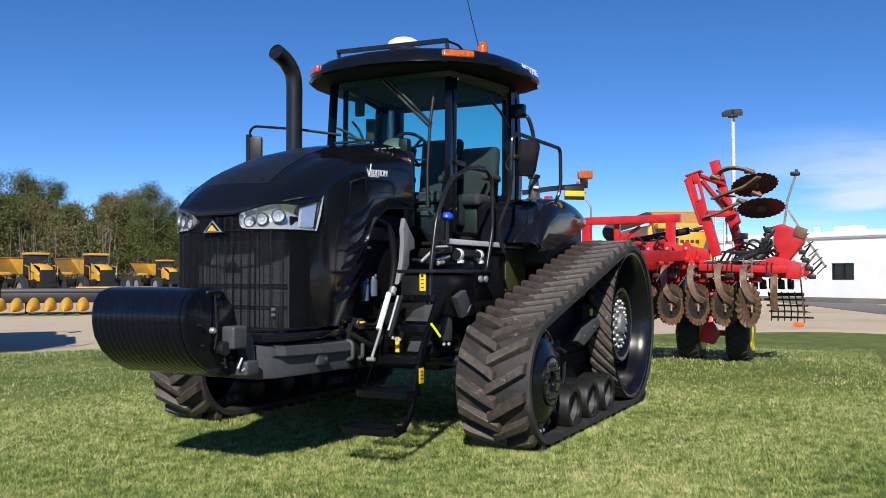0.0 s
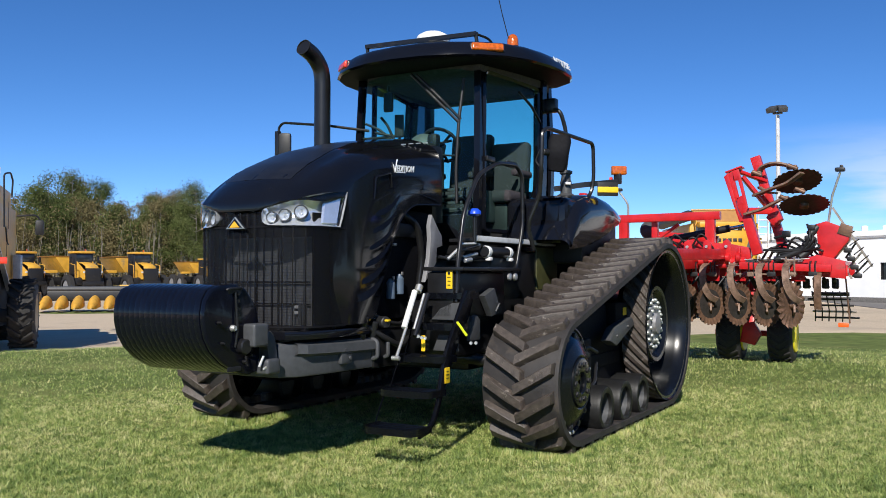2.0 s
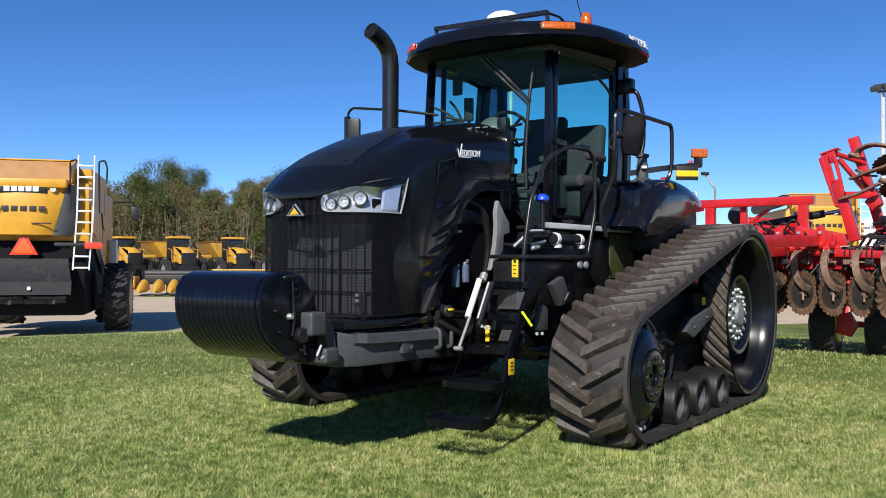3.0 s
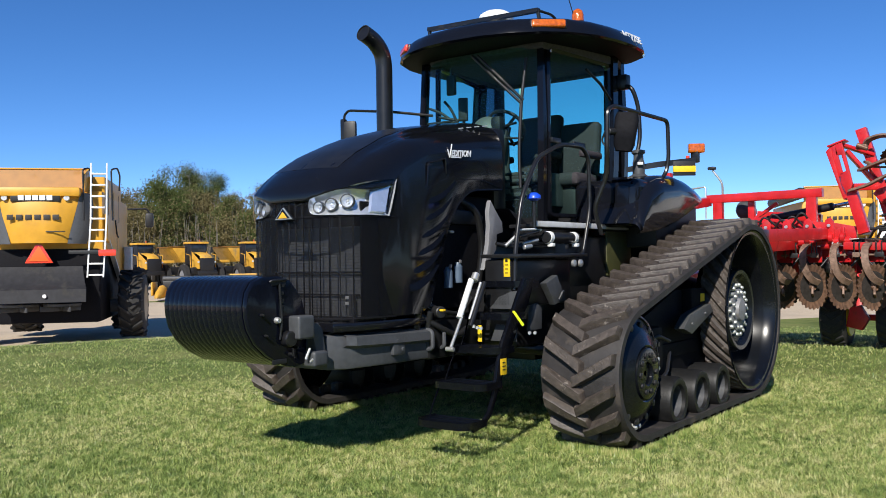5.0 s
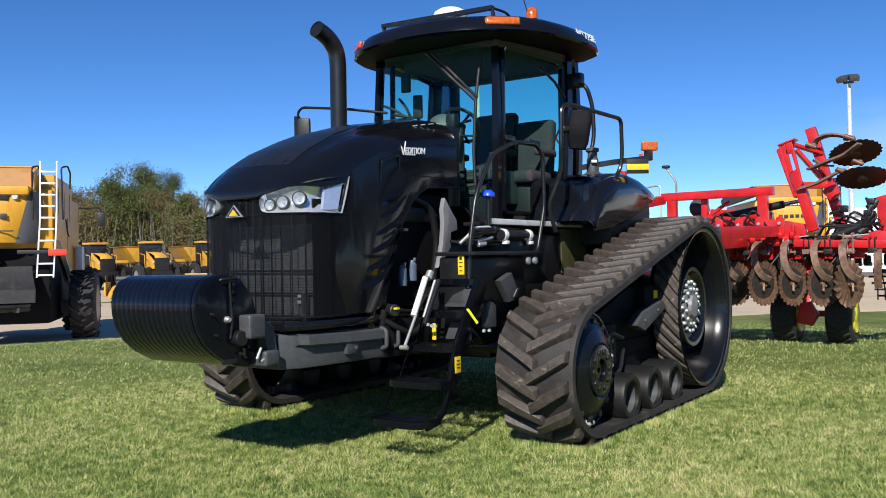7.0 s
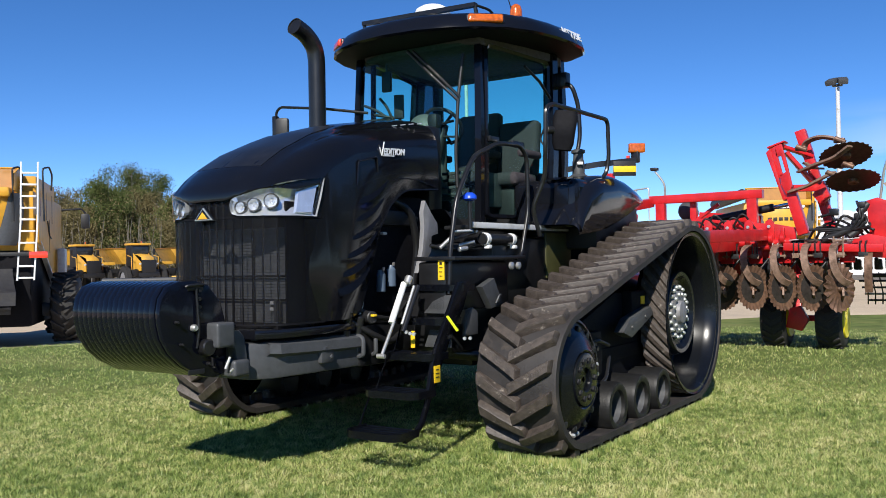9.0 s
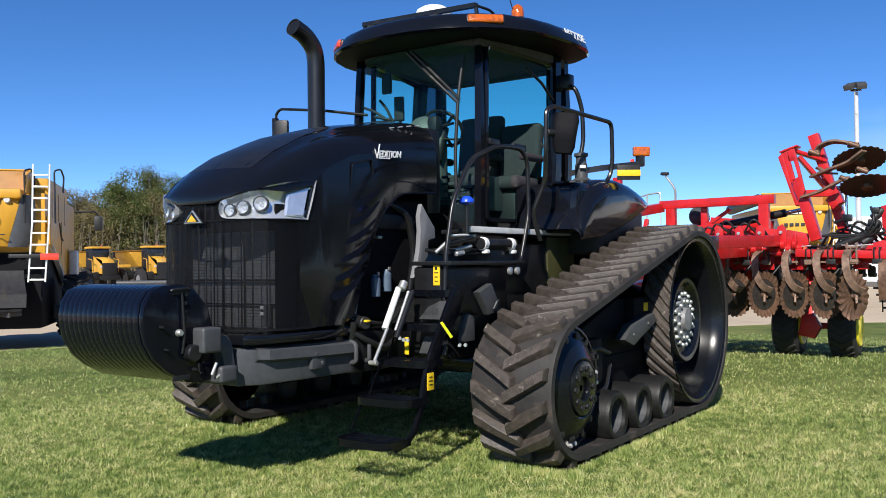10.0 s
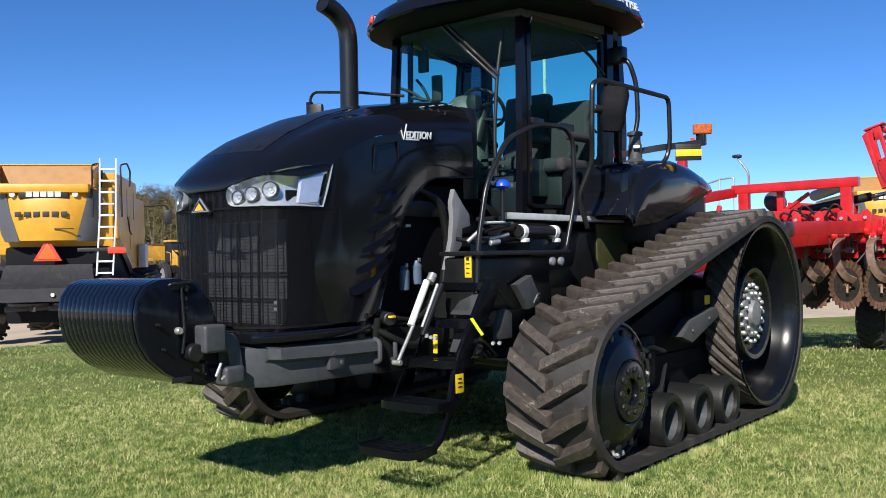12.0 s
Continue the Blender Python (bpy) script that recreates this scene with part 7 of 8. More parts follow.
# ---- yellow combine harvesters, seen from the rear ----
# modelled with x to the right, y ahead, z up from the ground at the rear
def combine(name, label):
    c = thing(name, label, "harvester", "combine harvesters")
    # grain tank and body
    bm = B()
    bm_box(bm, 0.0, 3.2, 2.85, 2.9, 5.4, 1.7, 0.10)
    body = part("body", bm, YELLOW, c, "yellow harvester body")
    bm = B()
    rows = [[(-1.22, 0.62, 3.70), (1.02, 0.62, 3.70)], [(-1.26, 0.72, 4.05), (1.06, 0.72, 4.05)], [(-1.28, 0.80, 4.27), (1.08, 0.80, 4.27)]]
    bm_grid(bm, rows)
    bm_grid(bm, [[(x, y + 0.03, z) for x, y, z in r] for r in rows])
    bm_grid(bm, [rows[-1], [(x, y + 0.03, z) for x, y, z in rows[-1]]])
    tx = part("tank_extension", bm, DUSTY_SHADED, body, "dusty ochre grain tank extension, colour darkened for shade")
    for x in (-1.28, 1.06):
        bm = B()
        bm_prism(bm, [(0.02, 3.66), (0.85, 3.66), (0.85, 4.27), (0.74, 4.27), (0.06, 4.08)], "x", x - 0.02, x + 0.02, 0.006)
        part("extension_side", bm, YELLOW, tx)
    bm = B()
    bm_box(bm, -0.11, 0.80, 4.285, 2.40, 0.06, 0.035, 0.008)
    part("extension_rim", bm, YELLOW, tx)
    bm = B()
    bm_box(bm, 0.85, 2.6, 3.85, 1.2, 3.4, 0.5, 0.05)
    part("tank_cover", bm, YELLOW, body)
    for y in (1.5, 2.6, 3.7):
        box_part("panel_gap", PLASTIC, body, (1.455, y, 3.3), (0.008, 0.025, 1.0), 0)
    bm = B()
    bm_box(bm, -0.1, 0.2, 3.62, 2.2, 0.7, 0.24, 0.08)
    part("rear_deck", bm, YELLOW, body)
    # rear hood, tapering down
    bm = B()
    rows = []
    for z, w, y in ((3.62, 0.97, -0.05), (3.4, 0.93, -0.12), (3.0, 0.83, -0.17), (2.6, 0.72, -0.16), (2.34, 0.66, -0.12)):
        rows.append([(x * w, y + 0.18 * abs(x) ** 3, z) for x in (-1, -0.8, -0.5, -0.2, 0, 0.2, 0.5, 0.8, 1)])
    bm_grid(bm, rows)
    bm_grid(bm, [[(x, y + 0.06, z) for x, y, z in r] for r in rows])
    hood_ = part("rear_hood", bm, YELLOW, c, "smooth yellow rear hood", smooth=60)
    GREYP = SILVERGREY
    for s in (-1, 1):
        bm = B()
        rows = []
        for z, w, w2 in ((3.6, 0.97, 1.20), (3.3, 0.905, 1.24), (2.9, 0.805, 1.22), (2.5, 0.70, 1.14), (2.32, 0.66, 1.06)):
            rows.append([((w + (w2 - w) * t) * s, 0.02 + 0.30 * t * t, z) for t in (0, 0.25, 0.5, 0.75, 1)])
        bm_grid(bm, rows)
        bm_grid(bm, [[(x, y + 0.05, z) for x, y, z in r] for r in rows])
        part("corner_cowl", bm, GREYP, c, "dark grey plastic corner cowl", smooth=60)
    bm = B()
    bm_box(bm, -0.05, -0.05, 3.47, 1.15, 0.16, 0.20, 0.02)
    strip = part("light_strip", bm, PLASTIC, hood_, "dark strip with white plain mark")
    for k in range(5):
        box_part("mark", WHITEMARK, strip, (-0.38 + 0.165 * k, -0.132, 3.47), (0.135, 0.008, 0.13), 0.003)
    for s in (-1, 1):
        bm = B()
        bm_lathe(bm, [(-0.05, 0.08), (0.03, 0.07)], (0.72 * s - 0.05, -0.08, 3.47), (0, -1, 0), 14)
        part("tail_lamp", bm, SILVER, strip)
    MK = material("dark_decal", (0.03, 0.025, 0.02), 0.5, vary=0.05, grain=20)
    for k in range(6):
        box_part("mark", MK, hood_, (-0.62 + 0.21 * k, -0.178, 2.98), (0.15, 0.008, 0.13), 0.002)
    box_part("mark", MK, hood_, (0.42, -0.178, 2.62), (0.45, 0.012, 0.03), 0.004)
    # slow-moving sign
    bm = B()
    bm_prism(bm, [(-0.33, 1.84), (0.33, 1.84), (0.07, 2.30), (-0.07, 2.30)], "y", -0.02, 0.0, 0.004)
    sg = part("slow_sign", bm, REDLENS, c, "orange slow-vehicle triangle")
    bm = B()
    bm_prism(bm, [(-0.235, 1.89), (0.235, 1.89), (0.0, 2.28)], "y", -0.034, -0.022, 0.002)
    part("sign_face", bm, ORANGE, sg)
    # chopper and rear underside, matt black for the recess's shade; third box added for shadow
    bm = B()
    bm_box(bm, 0, 1.35, 1.95, 2.2, 1.3, 1.0, 0.08)
    bm_box(bm, 0.15, 2.6, 1.25, 2.5, 4.4, 1.9, 0.10)
    bm_box(bm, 0.0, 5.0, 1.0, 2.0, 3.0, 1.4, 0.10)
    part("lower_body", bm, DARKIN, c)
    bm = B()
    rows = [[(-1.0, 0.1, 1.75), (1.0, 0.1, 1.75)], [(-1.08, -0.10, 1.35), (1.08, -0.10, 1.35)], [(-1.15, -0.35, 1.18), (1.15, -0.35, 1.18)], [(-1.15, -0.42, 0.86), (1.15, -0.42, 0.86)]]
    bm_grid(bm, rows)
    bm_grid(bm, [[(x, y + 0.08, z) for x, y, z in r] for r in rows])
    ch = part("spreader_deck", bm, DECKM, c, "dark grey straw spreader deck")
    bm = B()
    bm_lathe(bm, [(0, 0.05), (0.02, 0.045)], (0.2, -0.43, 1.02), (0, -1, 0), 14)
    part("badge", bm, WHITE, ch)
    for s in (-0.5, 0.5):
        bm = B()
        bm_lathe(bm, [(0, 0.45), (0.06, 0.46), (0.12, 0.2)], (s, 0.2, 0.75), (0, 0, 1), 20)
        part("spreader_disc", bm, DGREY, c)
        for a in range(4):
            bm = B()
            bm_box(bm, s + 0.3 * math.cos(a * 1.57 + 0.5), 0.2 + 0.3 * math.sin(a * 1.57 + 0.5), 0.68, 0.5, 0.04, 0.12, 0.01, pose(0, 0, 0, 0, 0, math.degrees(a * 1.57 + 0.5)))
            part("spreader_vane", bm, DGREY, c)
    # sides: lower slanted skirt and panels on the right
    for s in (-1, 1):
        bm = B()
        bm_prism(bm, [(0.6, 3.1), (4.6, 2.9), (4.6, 1.35), (3.4, 1.35), (1.0, 2.35), (0.6, 2.4)], "x", min(1.47 * s, 1.55 * s), max(1.47 * s, 1.55 * s), 0.03)
        sp = part("side_panel", bm, YELLOW, c, "glossy yellow side panel")
        box_part("panel_gap", PLASTIC, sp, (1.556 * s, 2.4, 2.6), (0.008, 0.02, 0.9), 0)
        bm = B()
        bm_tube(bm, [(1.56 * s, 2.0, 3.0), (1.57 * s, 2.3, 2.62), (1.57 * s, 2.6, 2.55)], 0.02, 6, 0.05)
        part("panel_grip", bm, PLASTIC, sp)
        bm = B()
        bm_tube(bm, [(1.50 * s, 0.9, 2.42), (1.52 * s, 3.4, 1.30)], 0.05, 6, 0, flat=(0.12, 0.06))
        part("skirt_edge", bm, SILVER, sp)
    # ladder with hand rails
    bm = B()
    for x in (1.22, 1.60):
        bm_tube(bm, [(x + 0.02, 0.02, 4.36), (x, 0.0, 2.9), (x - 0.09, -0.02, 1.46)], 0.03, 6, 0, flat=(0.055, 0.035))
    lad = part("ladder", bm, ALU, c, "white aluminium access ladder")
    for k in range(10):
        z = 1.52 + 0.285 * k
        dx = -0.09 * (1 - k / 9)
        bm = B()
        bm_box(bm, 1.42 + dx, 0.0, z, 0.36, 0.06, 0.045, 0.01)
        part("rung", bm, ALU, lad)
    for x in (1.06, 1.74):
        tube_part("hand_rail", PLASTIC, lad, [(x, 0.05, 2.9), (x - 0.02, 0.02, 4.20), (x + 0.1, 0.25, 4.26), (x + 0.12, 0.6, 4.1), (x + 0.1, 0.6, 3.7)], 0.022, rounding=0.08)
    bm = B()
    bm_box(bm, 1.25, -0.05, 2.10, 1.1, 0.05, 0.09, 0.01)
    lb = part("light_bar", bm, PLASTIC, c)
    box_part("red_reflector", REDLENS, lb, (1.62, -0.09, 2.08), (0.42, 0.03, 0.16), 0.02)
    box_part("red_reflector", REDLENS, lb, (-1.3, -0.09, 2.08), (0.3, 0.03, 0.16), 0.02)
    box_part("silver_box", SILVER, c, (1.70, 3.8, 1.95), (0.2, 0.5, 0.7), 0.04)
    # unloading auger and engine intake
    bm = B()
    bm_cyl(bm, (-1.55, 0.2, 4.0), (-1.6, 5.2, 3.9), 0.22, 20)
    part("unload_auger", bm, PLASTIC, c)
    bm = B()
    bm_box(bm, 0, 6.6, 2.9, 2.2, 1.4, 1.8, 0.15)
    cabp = part("cab", bm, PLASTIC, c, "dark glazed cab")
    bm = B()
    bm_tube(bm, [(1.1, 7.2, 3.6), (1.9, 7.3, 3.65), (2.0, 7.3, 3.5)], 0.03, 8, 0.1)
    bm_box(bm, 2.0, 7.3, 3.25, 0.26, 0.14, 0.48, 0.06)
    part("mirror", bm, PLASTIC, cabp)

    # wheels
    def wheel(x, y, R, W, nm):
        bm = B()
        bm_lathe(bm, [(-W / 2, R * 0.55), (-W / 2, R * 0.8), (-W * 0.42, R * 0.92), (-W * 0.3, R * 0.95), (W * 0.3, R * 0.95), (W * 0.42, R * 0.92), (W / 2, R * 0.8), (W / 2, R * 0.55)], (0, 0, 0), (1, 0, 0), 36, cap=False)
        w = part(nm, bm, TYRE, c, "black lugged tyre")
        for k in range(18):
            for s in (-1, 1):
                a = 2 * math.pi * (k + (0.5 if s > 0 else 0)) / 18
                bm = B()
                m = pose(0, 0, 0, math.degrees(a), 0, 0) @ pose(0, 0, 0, 0, 0, 40 * s)
                bm_box(bm, W * 0.24 * s, -math.sin(a) * R * 0.96, math.cos(a) * R * 0.96, W * 0.62, R * 0.09, R * 0.10, 0.015, m, 1)
                part("tread_bar", bm, TYRE, w)
        bm = B()
        bm_lathe(bm, [(W * 0.5, R * 0.56), (W * 0.42, R * 0.5), (W * 0.15, R * 0.4), (W * 0.15, R * 0.05)], (0, 0, 0), (1, 0, 0), 28)
        part("rim", bm, SATIN, w)
        w.location = (x, y, R - 0.22)
        return w
    wheel(2.0, 2.2, 0.92, 0.66, "rear_wheel")
    wheel(-2.0, 2.2, 0.92, 0.66, "rear_wheel")
    wheel(1.45, 5.6, 0.95, 0.8, "front_wheel")
    wheel(-1.45, 5.6, 0.95, 0.8, "front_wheel")
    box_part("rear_axle", PLASTIC, c, (0, 2.2, 0.64), (3.6, 0.30, 0.35), 0.05)
    return c


DECKM = material("spreader_grey", (0.022, 0.022, 0.025), 0.6, spec=0.2, vary=0.2, grain=8, stain=(0.05, 0.047, 0.04), stain_scale=2)
# dusty ochre, darkened to carry the shade on the tank extension's leaning face
DUSTY_SHADED = material("dusty_shaded_ochre", (0.33, 0.145, 0.018), 0.55, vary=0.1, grain=5, stain=(0.28, 0.14, 0.03), stain_scale=2, stain_at=0.6)
SILVERGREY = material("cowl_grey", (0.085, 0.09, 0.10), 0.45, vary=0.1, grain=20, bump=0.05)
hv = combine("combine_harvester", "yellow combine harvester seen from behind on gravel")
hv.matrix_world = Matrix.Translation((-16.75, 11.95, -0.37)) @ pose(0, 0, 0, 0, 0, 50.5)
far = copy_thing(hv, Matrix.Translation((-3.5, 37.0, -0.20)) @ pose(0, 0, 0, 0, 0, 28))
tagged(far, "yellow combine harvester parked far behind the implement")


# ---- yard machines, building, light pole, woods ----
# corn header: a row of yellow snouts before a dark trough
def corn_header(n):
    c = thing("corn_header", "yellow-snouted corn header standing on gravel", "header")
    W = 0.76 * n
    bm = B()
    bm_box(bm, 0, 0.9, 0.75, W, 0.6, 0.5, 0.06)
    part("trough", bm, PLASTIC, c, "dark header trough")
    bm = B()
    bm_cyl(bm, (-W / 2, 0.75, 1.1), (W / 2, 0.75, 1.1), 0.14, 14)
    part("auger", bm, DGREY, c)
    bm = B()
    bm_box(bm, W * 0.2, 1.1, 1.22, W * 0.5, 0.1, 0.16, 0.03)
    part("top_beam", bm, MUSTARD, c)
    for k in range(n + 1):
        bm = B()
        x = -W / 2 + 0.76 * k
        rows = []
        for y, w, z0, z1 in ((-1.25, 0.03, 0.12, 0.18), (-0.9, 0.16, 0.12, 0.36), (-0.4, 0.27, 0.15, 0.56), (0.1, 0.31, 0.2, 0.72), (0.5, 0.31, 0.25, 0.78)):
            rows.append([(x + w * math.cos(a), y, z0 + (z1 - z0) * math.sin(a)) for a in [math.pi * i / 8 for i in range(9)]])
        bm_grid(bm, rows)
        part("snout", bm, MUSTARD, c, smooth=60)
    for s in (-1, 1):
        box_part("end_shield", MUSTARD, c, (s * (W / 2 + 0.35), 0.2, 0.6), (0.10, 1.6, 0.7), 0.05)
        box_part("stand", PLASTIC, c, (s * W * 0.35, 0.9, 0.25), (0.12, 0.3, 0.55), 0.02)
    return c


hd = corn_header(10)
hd.matrix_world = Matrix.Translation((-32.1, 30.85, -0.46)) @ pose(0, 0, 0, 0, 0, 46)


SCREEN = material("dark_windscreen", (0.02, 0.024, 0.028), 0.08, vary=0.3, grain=2)


def spreader_truck(name, label):
    """A high-wheeled field spreader seen from the front: cab, sloping hood, hopper behind."""
    c = thing(name, label, "spreader", "field spreaders")
    bm = B()
    bm_box(bm, 0.0, 4.4, 1.35, 1.1, 7.5, 0.6, 0.05)
    part("chassis", bm, PLASTIC, c)
    bm = B()
    rows = []
    for y, z, w in ((-0.05, 1.5, 0.46), (-0.1, 2.2, 0.46), (0.05, 2.5, 0.44), (0.7, 2.68, 0.46), (1.45, 2.74, 0.48)):
        rows.append([(w * x, y + 0.1 * x * x, z - 0.06 * abs(x) ** 3) for x in (-1, -0.6, 0, 0.6, 1)])
    bm_grid(bm, rows)
    for s in (-1, 1):
        bm_grid(bm, [[(0.5 * s, 0.0, 1.5), (0.55 * s, 1.4, 1.5)], [(0.5 * s, 0.0, 2.1), (0.55 * s, 1.4, 2.8)]])
    part("hood", bm, MUSTARD, c, "yellow engine hood", smooth=50)
    bm = B()
    bm_box(bm, 0, -0.14, 1.82, 1.02, 0.14, 0.92, 0.05)
    part("grille", bm, PLASTIC, c)
    bm = B()
    bm_box(bm, 0, 2.0, 2.6, 1.30, 1.15, 1.5, 0.10)
    cb = part("cab", bm, PLASTIC, c, "dark glazed cab")
    bm = B()
    bm_box(bm, 0, 1.95, 3.42, 1.46, 1.35, 0.16, 0.07)
    part("cab_roof", bm, MUSTARD, cb)
    bm = B()
    bm_box(bm, 0, 1.41, 2.92, 1.1, 0.03, 0.72, 0.02)
    part("windscreen", bm, SCREEN, cb)
    bm = B()
    bm_lathe(bm, [(0, 0.06), (0.12, 0.05), (0.14, 0.01)], (0.3, 2.0, 3.53), (0, 0, 1), 10)
    part("beacon", bm, AMBER, cb)
    for s in (-1, 1):
        box_part("mirror", PLASTIC, cb, (0.98 * s, 1.4, 2.9), (0.16, 0.08, 0.40), 0.03)
    bm = B()
    bm_prism(bm, [(-1.25, 3.12), (1.25, 3.12), (0.5, 2.0), (-0.5, 2.0)], "y", 3.5, 7.0, 0.05)
    part("hopper", bm, MUSTARD, c, "yellow spreader hopper")
    bm = B()
    bm_box(bm, 0, 5.25, 3.16, 2.6, 3.6, 0.06, 0.02)
    part("hopper_cover", bm, DUSTY_SHADED, c, "dusty tarpaulin over the hopper")
    for s in (-1, 1):
        box_part("side_boom", MUSTARD, c, (1.55 * s, 3.6, 2.05), (0.9, 0.4, 0.22), 0.05)
        box_part("step_box", PLASTIC, c, (0.75 * s, 0.9, 1.35), (0.5, 0.9, 0.5), 0.05)
        tube_part("hand_rail", MUSTARD, c, [(0.95 * s, 0.6, 1.6), (0.98 * s, 0.6, 2.5), (0.95 * s, 1.4, 2.6)], 0.03)
        box_part("headlamp", SILVER, c, (0.62 * s, -0.1, 2.0), (0.14, 0.06, 0.12), 0.02)
    box_part("front_bumper", PLASTIC, c, (0, -0.15, 1.22), (1.5, 0.2, 0.3), 0.05)

    def wheel(x, y, R, W):
        bm = B()
        bm_lathe(bm, [(-W / 2, R * 0.6), (-W / 2, R * 0.85), (-W * 0.35, R), (W * 0.35, R), (W / 2, R * 0.85), (W / 2, R * 0.6)], (0, 0, 0), (1, 0, 0), 28, cap=False)
        w = part("wheel", bm, TYRE, c)
        for s in (-1, 1):
            bm = B()
            bm_lathe(bm, [(0.3 * W * s, R * 0.62), (0.2 * W * s, R * 0.3), (0.25 * W * s, 0.04)], (0, 0, 0), (1, 0, 0), 20)
            part("rim", bm, PRIMER, w)
        w.location = (x, y, R)
    for s in (-1, 1):
        wheel(1.30 * s, 1.0, 0.92, 0.42)
        wheel(1.35 * s, 5.0, 0.95, 0.5)
        wheel(1.35 * s, 6.9, 0.95, 0.5)
    return c


EYE0 = Vector((4.3, 0.0, 0))


def out(dx, dy, d):
    v = Vector((dx, dy, 0)).normalized() * d
    return EYE0 + v


tk = spreader_truck("field_spreader", "yellow high-wheeled field spreader parked on gravel")
p = out(-0.784, 0.620, 66)
tk.matrix_world = Matrix.Translation((p.x, p.y, -0.46)) @ pose(0, 0, 0, 0, 0, 74)
for (dx, dy), d, a in (((-0.747, 0.6645), 67, 71), ((-0.8175, 0.576), 68, 79), ((-0.700, 0.714), 92, 72), ((-0.90, 0.435), 80, 92)):
    p = out(dx, dy, d)
    copy_thing(tk, Matrix.Translation((p.x, p.y, -0.46)) @ pose(0, 0, 0, 0, 0, a))


def planter(name, label):
    """A low folded planter: bars, boxes and dark row units."""
    c = thing(name, label, "planter")
    bm = B()
    bm_box(bm, 0, 0, 0.9, 9.0, 0.25, 0.25, 0.03)
    part("toolbar", bm, PLASTIC, c)
    for k in range(9):
        x = -4 + k
        box_part("seed_box", MUSTARD if k < 4 else SATIN, c, (x, -0.3, 1.35), (0.6, 0.5, 0.5), 0.08)
        box_part("row_unit", PLASTIC, c, (x, -0.4, 0.6), (0.3, 0.6, 0.9), 0.06)
    return c


pl_ = planter("planter", "dark folded planter with yellow boxes in the yard")
p = out(-0.735, 0.678, 100)
pl_.matrix_world = Matrix.Translation((p.x, p.y, -0.46)) @ pose(0, 0, 0, 0, 0, 45)

# building: long white wall with parapet, window, roof units
SIDING = material("white_siding", (0.86, 0.86, 0.84), 0.55, vary=0.04, grain=1.2, stain=(0.66, 0.65, 0.61), stain_scale=0.6, stain_at=0.62)
bd = thing("storage_building", "long white flat-roofed building with dark window", "building", at=Matrix.Translation((4.14, 60.8, -0.5)) @ pose(0, 0, 0, 0, 0, 150))
# local x runs along the wall away from the camera, y into the building is negative
WALL_H = 4.6


def wall_piece(x0, x1, z0, z1):
    bm = B()
    bm_box(bm, (x0 + x1) / 2, -0.15, (z0 + z1) / 2, x1 - x0, 0.3, z1 - z0, 0)
    return part("wall", bm, SIDING, bd)


wall_piece(-30, 2.65, 0, WALL_H)
wall_piece(4.25, 60, 0, WALL_H)
wall_piece(2.65, 4.25, 0, 1.55)
wall_piece(2.65, 4.25, 2.65, WALL_H)
bm = B()
bm_box(bm, 3.45, -0.2, 2.10, 1.6, 0.04, 1.1, 0)
wn_ = part("window", bm, material("dark_window", (0.015, 0.016, 0.018), 0.08, vary=0.2, grain=2), bd, "dark window")
for x in (2.69, 3.45, 4.21):
    box_part("frame", PLASTIC, wn_, (x, -0.12, 2.10), (0.08, 0.08, 1.1), 0.01)
bm = B()
bm_box(bm, 15, 0.02, WALL_H - 0.05, 90.2, 0.10, 0.35, 0.02)
part("parapet", bm, SIDING, bd, "white metal parapet")
box_part("trim", material("grey_trim", (0.35, 0.35, 0.36), 0.5, vary=0.1, grain=5), bd, (15, 0.05, WALL_H - 0.30), (90.2, 0.08, 0.10), 0.01)
box_part("base_course", ASPHALT, bd, (15, 0.01, 0.2), (90, 0.06, 0.4), 0.01)
bm = B()
bm_box(bm, 15, -12, WALL_H - 0.15, 90, 24, 0.2, 0)
bm_box(bm, 15, -24, WALL_H / 2, 90, 0.3, WALL_H, 0)
bm_box(bm, -30, -12, WALL_H / 2, 0.3, 24, WALL_H, 0)
bm_box(bm, 60, -12, WALL_H / 2, 0.3, 24, WALL_H, 0)
part("roof", bm, SIDING, bd)
for k in range(26):
    random.seed(100 + k)
    x = -8 + 2.1 * k + random.uniform(-0.6, 0.6)
    bm = B()
    s = random.uniform(0.5, 1.5)
    bm_box(bm, x, -3 - random.uniform(0, 5), WALL_H + 0.35, s * 1.3, 1.0, random.uniform(0.3, 0.55), 0.12)
    part("roof_unit", bm, SIDING, bd)
bm = B()
bm_cyl(bm, (8, -4, WALL_H - 0.1), (8, -4, WALL_H + 0.7), 0.22, 16)
part("roof_stack", bm, SIDING, bd)

# yard light on its pole
pole = thing("yard_light", "tall pale metal pole with twin floodlights", "light pole")
bm = B()
bm_cyl(bm, (-3.6, 50, -0.6), (-3.6, 50, 10.0), 0.16, 14, 0.10)
part("pole", bm, SILVER, pole)
bm = B()
bm_box(bm, -3.6, 50, 10.1, 0.5, 0.2, 0.12, 0.03)
part("bracket", bm, DGREY, pole)
for dx in (-0.25, 0.28):
    bm = B()
    bm_box(bm, -3.6 + dx, 49.8, 10.28, 0.48, 0.5, 0.28, 0.05, pose(0, 0, 0, 25, 0, 20 * (1 if dx > 0 else -1)))
    part("floodlight", bm, DGREY, pole)

# slim pale pole seen through the cab glass
bm = B()
bm_cyl(bm, (-9.65, 23.37, ground_z(-9.65, 23.37) - 0.05), (-9.65, 23.37, 8.1), 0.062, 14, 0.05)
